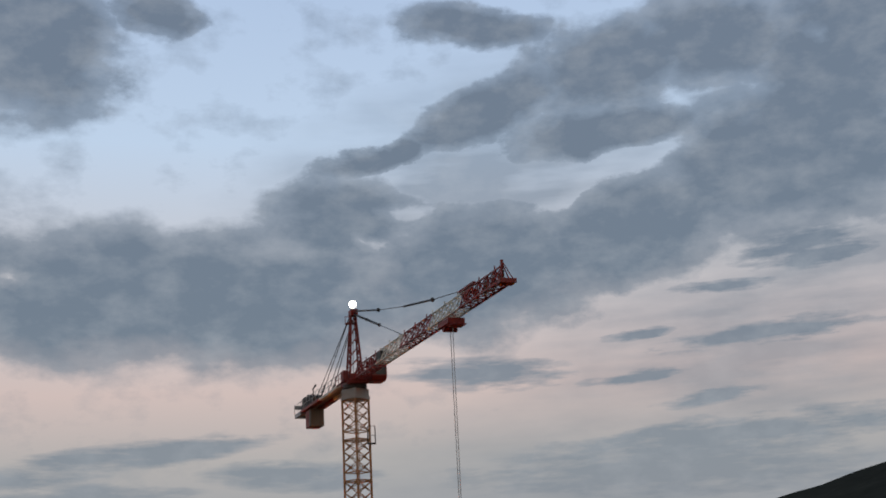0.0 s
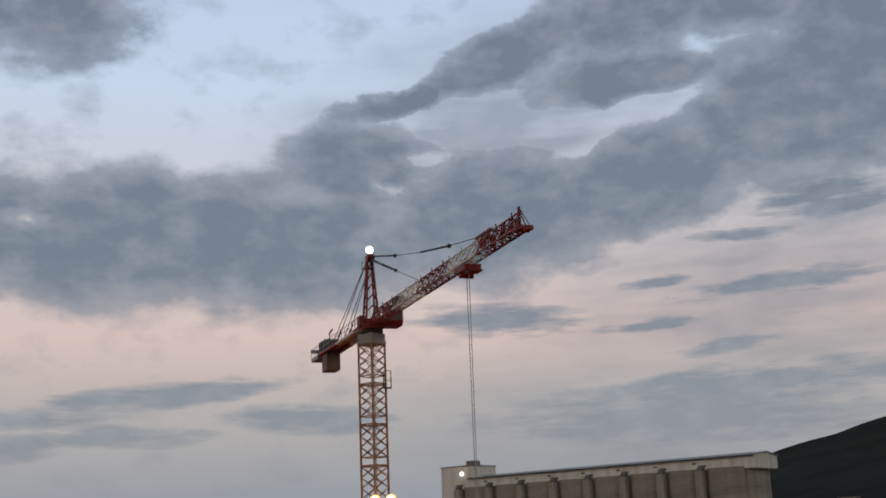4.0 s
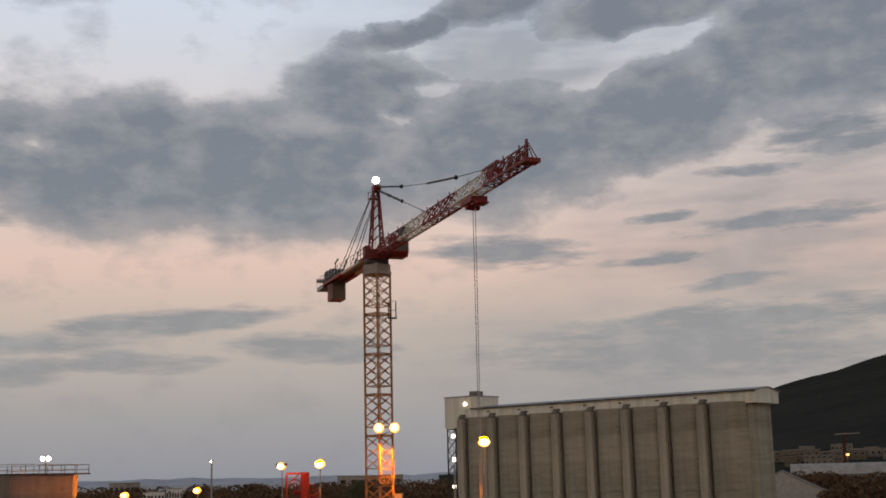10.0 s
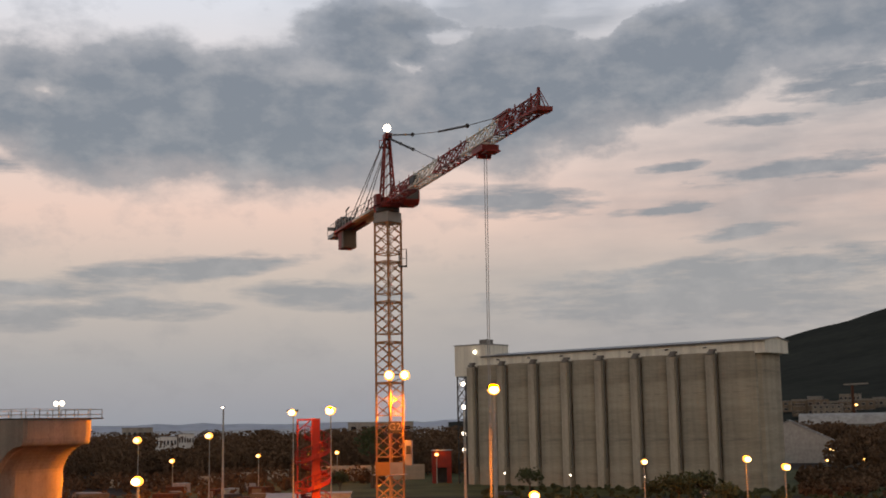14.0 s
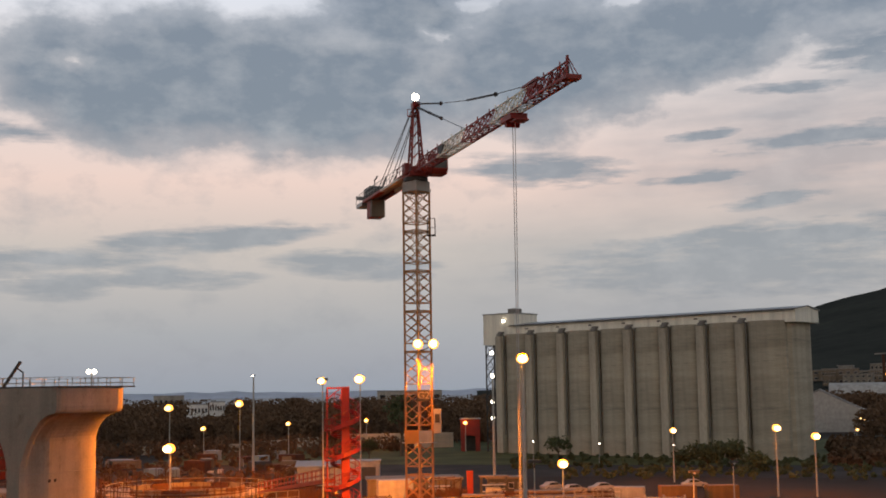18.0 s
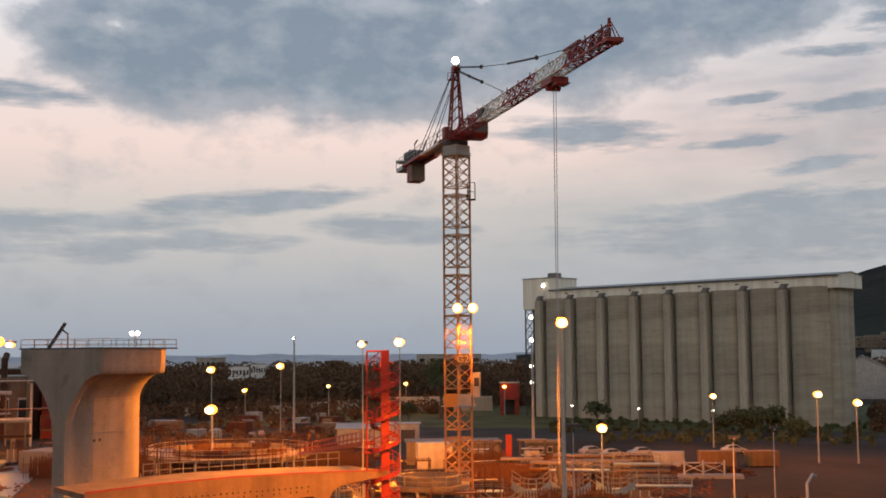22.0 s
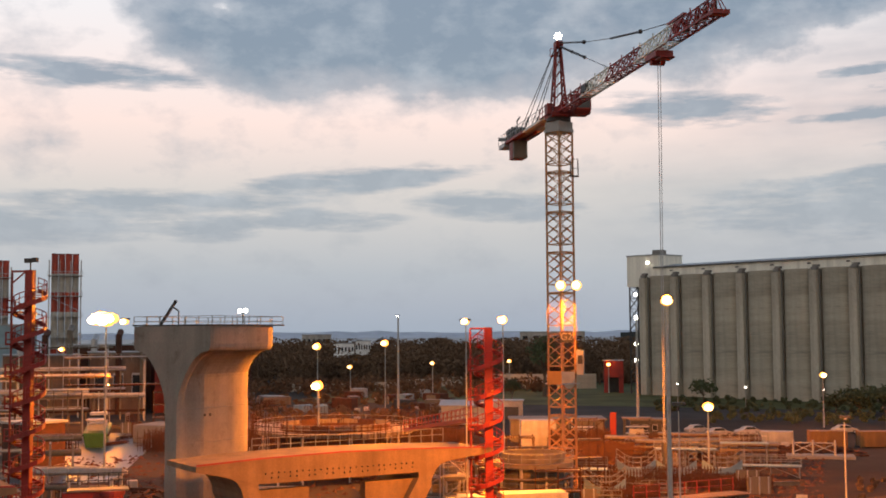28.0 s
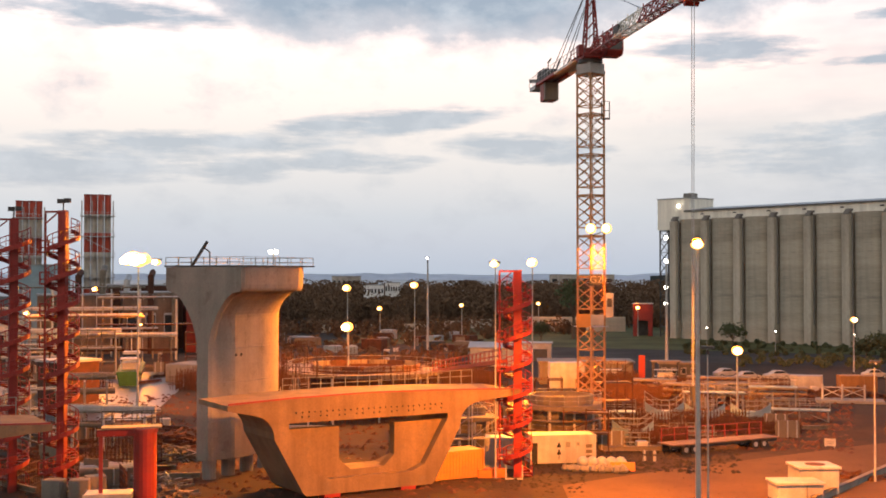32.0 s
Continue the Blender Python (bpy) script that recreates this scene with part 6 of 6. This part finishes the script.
# red gantry
g = thing("red_gantry", "heavy red steel portal with a thick round leg", "gantry", polar(24.7, 93), 24)
part("leg", Build().tube((0.0, 0, 0), (0.0, 0, 6.0), 0.85, 18), RED, g, smooth=False)
part("leg_collar", Build().tube((0.0, 0, 5.75), (0.0, 0, 6.05), 0.95, 18), RED_DARK, g)
part("thin_leg", Build().beam((-3.2, 0, 0), (-3.2, 0, 6.0), 0.28), RED_DARK, g)
part("beam", Build().box((-1.4, 0, 5.75), (4.2, 0.7, 0.5)), RED, g, bevel=0.03)
part("walk_deck", Build().box((-1.0, 0.4, 6.1), (4.4, 1.8, 0.1)), CREAM, g)
rails(g, [(-3.2, 1.2, 6.1), (1.2, 1.2, 6.1)], 1.1, 0.06, 0.8, DARK_STEEL)
for k, (az, d) in enumerate(((28.7, 98), (27.6, 97.5), (26.9, 99))):
    solid("concrete_block", Build().base_box(0, 0, 0, 1.5, 1.2, 1.7), CONCRETE, "upright concrete ballast block by the stair", "block", polar(az, d), 20 * k, "ballast blocks", bevel=0.04)
make_container(polar(26.3, 93.5), 20, (3.4, 2.2, 1.3), WHITE, "low white cabinet at the gantry's foot", "cabinet", name="steel_cabinet")
for i, (az, d, r, h) in enumerate(((25.6, 103, 5, 1.8), (27.5, 112, 6, 2.2), (23.8, 118, 5, 1.6), (29.5, 118, 6, 2.0), (24.2, 98, 2.6, 1.6), (22.8, 128, 6, 2.0))):
    make_heap("scrap_heap", polar(az, d), r, h, RUST if i % 2 else CREAM, "heap of pipes, bars and boards in the yard", 70 + i, 110)
for k in range(7):
    tb = solid("steel_tube", Build().tube((-2.6, 0, 0.4), (2.6, 0, 0.4), 0.35, 12), (WHITE, CREAM, STEEL)[k % 3], "pale thick steel tube stacked by the gantry", "tube", polar(26.2, 104 + 0.8 * k, 0.02 + 0.62 * (k % 2)), 26, "stacked tubes")

# ---------------------------------------------------------------- far things
def make_long_wall(a, b, h, label):
    """A boundary wall of cast bays between posts, from a to b."""
    a, b = Vector(a), Vector(b)
    d = b - a
    t = thing("boundary_wall", label, "wall", (a + b) / 2, math.degrees(math.atan2(d.y, d.x)), "boundary walls")
    n = max(2, round(d.length / 6))
    bay = d.length / n
    panel = Build().base_box(0, 0, 0, bay - 0.3, 0.25, h).mesh("wall_panel", CONCRETE_OLD)
    post = Build().base_box(0, 0, 0, 0.4, 0.45, h + 0.2).mesh("post", CONCRETE_OLD)
    for k in range(n):
        part("wall_panel", panel, None, t, m=pose(-d.length / 2 + bay * (k + 0.5), 0, 0))
        part("post", post, None, t, m=pose(-d.length / 2 + bay * k, 0, 0))


make_long_wall((-105, 352, 0), (-76, 367, 0), 2.4, "long pale boundary wall before the woodland")
make_long_wall((-76, 367, 0), (-59.8, 400, 0), 2.8, "weathered pale boundary wall before the woodland")
make_long_wall((-47, 372, 0), (-14, 376, 0), 4.6, "tall pale boundary wall beside the road")
rng = random.Random(31)
for k in range(16):
    az, d = rng.uniform(9.5, 18.2), rng.uniform(262, 330)
    p = polar(az, d)
    sz = (rng.uniform(3, 7), rng.uniform(2.2, 3.0), rng.uniform(1.6, 3.2))
    make_container(p, rng.uniform(0, 180), sz, rng.choice((CREAM, STEEL, RUST, BLUE_GREY, DARK_STEEL)), "storage container in the dark far yard", name="container")
for az, d, s, h, lab in ((14.1, 482, (8, 8), 13.4, "pale far warehouse above the trees"), (13.2, 486, (6, 8), 14.3, "small pale far building above the trees"), (4.2, 640, (34, 12), 17.6, "long pale far building above the trees"), (15.4, 590, (14, 10), 16.8, "far flat-roofed building among trees")):
    make_building(polar(az, d), az, (*s, h), LIMEWASH if d < 500 else WHITE, ROOF_SHEET, lab, 3, 6, 0, "far_building")
make_tree(polar(4.6, 330), 17.2, 5.0, 41, "tall dark tree standing clear of the woodland", leaves=700)
make_tree(polar(6.15, 300), 6.0, 2.6, 42, "small round dark tree by the wall", leaves=500)
make_tree(polar(-2.75, 300), 5.8, 3.6, 43, "broad flat-topped tree before the silo", leaves=500)
make_tree(polar(-9.6, 262), 5.2, 4.4, 44, "dense dark tree before the silo", leaves=900)
make_tree(polar(-10.7, 266), 5.6, 4.6, 45, "dense dark tree before the silo", leaves=900)
make_tree(polar(-8.6, 270), 3.6, 3.4, 46, "low dark tree before the silo", leaves=700)
make_tree(polar(-11.8, 258), 3.4, 3.2, 47, "low dark tree before the silo", leaves=700)

# gabled shed, white-roofed warehouse, town on the slope
sh = thing("gabled_shed", "large grey storage shed with a long sloping roof", "shed", polar(-14.7, 470), -15)
part("wall", Build().prism([(-16, 0), (19, 0), (19, 6.0), (0, 15.4), (-16, 8)], lambda u, w, k: (u, k, w), 0, 30), STEEL, sh)
part("roof", Build().prism([(-16.4, 8.0), (0, 15.6), (19.6, 5.9), (19.6, 6.3), (0, 16.0), (-16.4, 8.4)], lambda u, w, k: (u, k, w), -0.5, 30.5), ROOF_SHEET, sh)
part("shed_lamp", Build().ball((14.6, -0.8, 4.6), 0.9), SODIUM_DIM, sh, "lit lamp over the shed's door")
ww = thing("warehouse", "long low warehouse with a white rounded roof", "warehouse", polar(-17.9, 600), -18)
part("roof", Build().prism([(-9 + 18 * k / 10, 13.2 + 5.0 * math.sin(math.pi * k / 10)) for k in range(11)], lambda u, w, k: (k, u, w), -29, 36), WHITE, ww)
part("wall", Build().base_box(3.5, 0, 0, 64, 17.6, 13.2), CONCRETE_DARK, ww)
rng = random.Random(17)
for k in range(26):
    az, d = -14.9 - 6.5 * k / 26, rng.uniform(930, 1120)
    s = (rng.uniform(9, 34), rng.uniform(8, 12), rng.uniform(7, 13))
    make_building(polar(az, d, 19 + rng.uniform(-4, 3)), az + rng.uniform(-8, 8), s, rng.choice((CREAM, CONCRETE, CREAM, CONCRETE_DARK)), ROOF_SHEET, "pale town house block on the slope", 2, 5, 0, "town_building")
tc = thing("far_crane", "small far tower crane over the town", "crane", polar(-17.5, 880, 10))
part("mast", Build().beam((0, 0, 0), (0, 0, 28), 1.6), RUST, tc)
part("jib", Build().beam((-6, 0, 28), (10, -4, 28.5), 1.0), CONCRETE_DARK, tc)
for az, d, z in ((-17.6, 870, 24), (-20.4, 900, 27), (-16.2, 398, 3.5), (-17.8, 420, 3.0)):
    make_lamp(polar(az, d), z, "far sodium lamp on the slope", ROAD_LAMPS, SODIUM_DIM, r=1.3 if d > 500 else 0.6, pole=0.2)


# ---------------------------------------------------------------- scaffolds and loose stuff that fills the yards
def make_scaffold(at, rz, w, d, h, label, m=STEEL, step=2.0):
    t = thing("scaffold", label, "scaffold", at, rz, "scaffold towers")
    nx = max(1, round(w / 2.0))
    for i in range(nx + 1):
        for y in (-d / 2, d / 2):
            x = -w / 2 + w * i / nx
            part("standard", Build().tube((x, y, 0), (x, y, h), 0.06, 6), m, t)
    z, k = step, 0
    while z < h + 0.1:
        part("ledger", Build().beam((-w / 2, -d / 2, z), (w / 2, -d / 2, z), 0.09), m, t)
        part("ledger", Build().beam((-w / 2, d / 2, z), (w / 2, d / 2, z), 0.09), m, t)
        part("board", Build().box((0, 0, z - 0.1), (w + 0.3, d * 0.9, 0.07)), CREAM, t)
        part("brace", Build().beam((-w / 2 if k % 2 else w / 2, -d / 2, z - step), (w / 2 if k % 2 else -w / 2, -d / 2, z), 0.07), m, t)
        z, k = z + step, k + 1
    return t


make_scaffold((-6.2, 131.5, 0), 20, 3.4, 2.4, 8.2, "rusty scaffold with boards against the crane's foot", RUST)
make_scaffold((-13.5, 133, 0), 10, 3.0, 1.8, 6.2, "rusty scaffold beside the crane's foot", RUST)
make_scaffold((-17.6, 113.5, 0), 8, 2.4, 1.6, 6.2, "pale steel scaffold behind the stair tower", WHITE)
make_scaffold((-20.4, 112.5, 0), 8, 2.8, 1.6, 6.4, "pale steel scaffold behind the deck segment", WHITE)
make_scaffold((-8.4, 119.5, 0), 5, 4.4, 2.0, 4.4, "low rusty scaffold bay with boards by the form", RUST)
make_scaffold((-14.4, 121, 0), 5, 4.0, 2.0, 4.2, "low rusty scaffold bay with boards", RUST)
make_scaffold((-36.5, 118, 0), 14, 5.0, 2.0, 3.0, "low scaffold behind the pier", STEEL)
make_scaffold((-64, 112, 0), 28, 5.0, 2.2, 6.0, "pale scaffold behind the stair towers", WHITE)
make_scaffold((-98, 190, 0), 28, 9.0, 3.0, 8.2, "tall scaffold before the engine halls", CREAM, 2.7)
make_scaffold((-118, 208, 0), 28, 10.0, 3.0, 9.0, "tall scaffold before the engine halls", STEEL, 3.0)
make_scaffold((-86, 214, 0), 26, 8.0, 3.0, 7.0, "rusty scaffold at the plant's end", RUST, 2.3)

# one of each loose thing, copied over the yards
def seed_panel():
    t = thing("formwork_shutter", "leaning formwork panel with pale ribs", "panel", (0, 0, 0), 0, "loose form panels")
    part("sheet", Build().box((0, 0, 0.95), (2.6, 0.08, 1.9)), CREAM, t)
    for x in (-1.0, 0, 1.0):
        part("rib", Build().box((x, -0.1, 0.95), (0.12, 0.14, 1.9)), STEEL, t)
    return t


def seed_frame():
    t = thing("crowd_barrier", "pale steel barrier frame stored in the yard", "barrier", (0, 0, 0), 0, "stored guard rails")
    for x in (-1.4, -0.47, 0.47, 1.4):
        part("post", Build().beam((x, 0, 0), (x, 0, 1.5), 0.07), PALE_RAIL, t)
    for z in (0.5, 1.0, 1.47):
        part("rail", Build().beam((-1.4, 0, z), (1.4, 0, z), 0.06), PALE_RAIL, t)
    return t


def seed_bundle():
    t = thing("bar_bundle", "tied bundle of rusty reinforcement bars", "bar bundle", (0, 0, 0), 0, "bar bundles")
    rng = random.Random(2)
    b = Build()
    for _ in range(14):
        y, z = rng.uniform(-0.35, 0.35), rng.uniform(0.08, 0.5)
        b.beam((-3.0 + rng.uniform(-0.3, 0.3), y, z), (3.0 + rng.uniform(-0.3, 0.3), y, z), 0.07)
    tagged(part("bar_mesh", b, RUST, t), kind="stuff")
    for x in (-1.6, 1.6):
        part("bearer", Build().base_box(x, 0, 0, 0.15, 1.0, 0.1), BARK, t)
    return t


def seed_pallet():
    t = thing("pallet", "wooden pallet loaded with boxed goods", "pallet", (0, 0, 0), 0, "loaded pallets")
    for y in (-0.45, 0, 0.45):
        part("runner", Build().base_box(0, y, 0, 1.2, 0.1, 0.12), BARK, t)
    part("board", Build().base_box(0, 0, 0.12, 1.2, 1.0, 0.04), BARK, t)
    part("load", Build().base_box(0, 0, 0.16, 1.1, 0.9, 0.9), WHITE, t, bevel=0.05)
    return t


def seed_drum():
    t = thing("cable_drum", "wooden cable drum on its side", "cable drum", (0, 0, 0), 0, "cable drums")
    part("flange", Build().tube((0, -0.45, 0.8), (0, -0.37, 0.8), 0.8, 18), BARK, t)
    part("flange", Build().tube((0, 0.37, 0.8), (0, 0.45, 0.8), 0.8, 18), BARK, t)
    part("winding", Build().tube((0, -0.37, 0.8), (0, 0.37, 0.8), 0.55, 16), DARK_STEEL, t)
    return t


def seed_cage():
    t = thing("rebar_basket", "rusty welded reinforcement cage standing upright", "rebar cage", (0, 0, 0), 0, "rebar cages")
    b = Build()
    for k in range(12):
        for y in (-0.6, 0.6):
            b.beam((-2.0 + 4.0 * k / 11, y, 0), (-2.0 + 4.0 * k / 11, y, 2.4), 0.06)
    for z in (0.2, 0.8, 1.4, 2.0):
        for y in (-0.6, 0.6):
            b.beam((-2.1, y, z), (2.1, y, z), 0.06)
    tagged(part("bar_mesh", b, RUST, t), kind="stuff")
    return t


def seed_beam():
    t = thing("girder", "long steel girder laid on bearers", "girder", (0, 0, 0), 0, "laid steel beams")
    b = Build().box((0, 0, 0.62), (6.5, 0.3, 0.04)).box((0, 0, 0.22), (6.5, 0.3, 0.04)).box((0, 0, 0.42), (6.5, 0.05, 0.4))
    part("beam", b, CREAM, t)
    for x in (-2.4, 2.4):
        part("bearer", Build().base_box(x, 0, 0, 0.2, 0.8, 0.2), BARK, t)
    return t


seeds = [seed_panel(), seed_frame(), seed_bundle(), seed_pallet(), seed_drum(), seed_cage(), seed_beam()]
start = [(-6.0, 121.5), (1.0, 133.0), (9.5, 136.0), (-3.0, 121.0), (-17.0, 118.0), (-22.0, 128.0), (14.0, 140.0)]
for sd, (x, y) in zip(seeds, start):
    sd.matrix_basis = pose(x, y, 0.0, 0, 0, 15)


def clear_of(x, y):
    """Keeps the track, the pier, the deck segments and the crane's foot free."""
    for cx, cy, r in ((-8.5, 128.7, 3.5), (-36, 102, 8), (-23.7, 94, 14), (-10.3, 112.4, 5), (-13.4, 103.6, 3), (9.8, 98, 5), (4.7, 123.6, 6.5), (-51, 64, 15)):
        if (x - cx) ** 2 + (y - cy) ** 2 < r * r:
            return False
    return True


rng = random.Random(77)


def strew(count, pick, az, d, turn=(0, 180)):
    done = 0
    while done < count:
        p = polar(rng.uniform(*az), rng.uniform(*d), 0.0)
        if not clear_of(p.x, p.y):
            continue
        copy_thing(seeds[rng.choice(pick)], pose(p.x, p.y, p.z, 0, 0, rng.uniform(*turn)))
        done += 1


strew(44, (0, 1, 2, 2, 5, 5, 5), (-5.4, 3.0), (134, 174), (-12, 25))
strew(16, (1, 1, 2, 6), (-2.5, 3.2), (120, 133), (-12, 25))
strew(24, (2, 3, 4, 0, 6), (-8.5, 2.5), (176, 202))
strew(26, (0, 2, 3, 5, 6), (3.5, 12.5), (118, 146))
strew(44, (2, 2, 5, 5, 5, 0, 6), (8.0, 19.5), (165, 232))
strew(34, (0, 2, 3, 5, 6, 4), (9.0, 18.5), (236, 330))
strew(46, (0, 1, 2, 3, 5, 6, 6), (22.6, 31.0), (97, 142))
strew(30, (0, 1, 2, 5, 6), (26.8, 31.0), (150, 225))
strew(14, (0, 2, 5, 6), (21.0, 24.8), (196, 250))

make_woods("scrub", 91, 9, 18.5, 240, 330, 0.6, 2.2, 120, "low dark weeds between the stored goods", leaf=0.4, per=26)
make_woods("scrub", 92, -3, -20, 236, 262, 0.5, 1.6, 160, "low weeds along the road edge", leaf=0.35, per=22, material=LEAF)
make_woods("scrub", 93, -15, -21, 275, 380, 1.0, 3.5, 160, "dark bushes beside the silo", leaf=0.6, per=40)
make_woods("scrub", 94, -9.5, -14, 112, 150, 0.3, 0.8, 60, "dry weeds beside the parapet", leaf=0.2, per=20)
make_woods("scrub", 95, 4, 20, 352, 385, 2.0, 5.0, 160, "dark bushes along the boundary wall", leaf=0.5, per=40)


# dense standing bars behind the forms
def make_bar_field(at, w, d, h, seed, count, label):
    rng = random.Random(seed)
    b = Build()
    for _ in range(count):
        x, y = rng.uniform(-w / 2, w / 2), rng.uniform(-d / 2, d / 2)
        b.beam((x, y, 0), (x + rng.uniform(-0.2, 0.2), y, h * rng.uniform(0.6, 1.0)), 0.06)
    for k in range(8):
        y = -d / 2 + d * k / 7
        for z in (0.3, 0.65):
            b.beam((-w / 2, y, h * z), (w / 2, y, h * z), 0.07)
    return solid("bar_field", b, RUST, label, "rebar", at, kind="stuff")


make_bar_field((-3.5, 170, 0), 16, 12, 2.8, 5, 1300, "field of rusty upright bars behind the forms")
make_bar_field((8, 183, 0), 18, 10, 2.4, 6, 1100, "field of rusty upright bars at the yard's back")
make_bar_field((-62, 178, 0), 26, 14, 3.2, 7, 1500, "field of rusty upright bars round the casting platform")
make_bar_field((-38, 186, 0), 22, 12, 3.0, 8, 1200, "field of rusty upright bars before the workshop")
make_bar_field((-12, 150, 0), 12, 8, 2.4, 9, 700, "field of rusty upright bars by the crane")
make_bar_field((-9.5, 183, 0), 9, 10, 3.0, 10, 1000, "dark field of rusty upright bars beyond the crane")
make_bar_field((-1.5, 128, 0), 6, 7, 1.6, 11, 500, "low field of rusty starter bars beside the trailer")
make_bar_field((8, 140, 0), 12, 8, 1.5, 12, 700, "low field of rusty starter bars under the forms")
make_bar_field((-50, 165, 0), 20, 8, 2.8, 13, 900, "rusty upright bars beside the casting platform")


# loose stones and clods over the packed ground
def make_rubble(name, seed, az, d, count, size, material, label):
    rng = random.Random(seed)
    b = Build()
    for _ in range(count):
        p = polar(rng.uniform(*az), rng.uniform(*d), 0.03)
        s = size * rng.uniform(0.4, 1.6)
        b.add([p + Vector((s * rng.uniform(0.6, 1.3) * math.cos(k * 1.257), s * rng.uniform(0.6, 1.3) * math.sin(k * 1.257), 0)) for k in range(5)] + [p + Vector((0, 0, s * rng.uniform(0.3, 0.8)))],
              [(k, (k + 1) % 5, 5) for k in range(5)])
    return solid(name, b, material, label, "rubble", kind="stuff")


make_rubble("rubble", 51, (-9, 12), (84, 128), 700, 0.1, DIRT, "loose stones and clods on the track")
make_rubble("rubble", 52, (4, 10), (97, 112), 260, 0.2, DIRT, "dark debris along the track edge")
make_rubble("rubble", 53, (-3, 4), (108, 124), 420, 0.28, DIRT, "dark clods beside the trailer")
make_rubble("rubble", 54, (-8, 4), (124, 180), 1600, 0.35, RUST, "rusty offcuts between the forms")
make_rubble("rubble", 55, (8, 31), (96, 180), 2200, 0.35, RUST, "rusty offcuts between the stored goods")
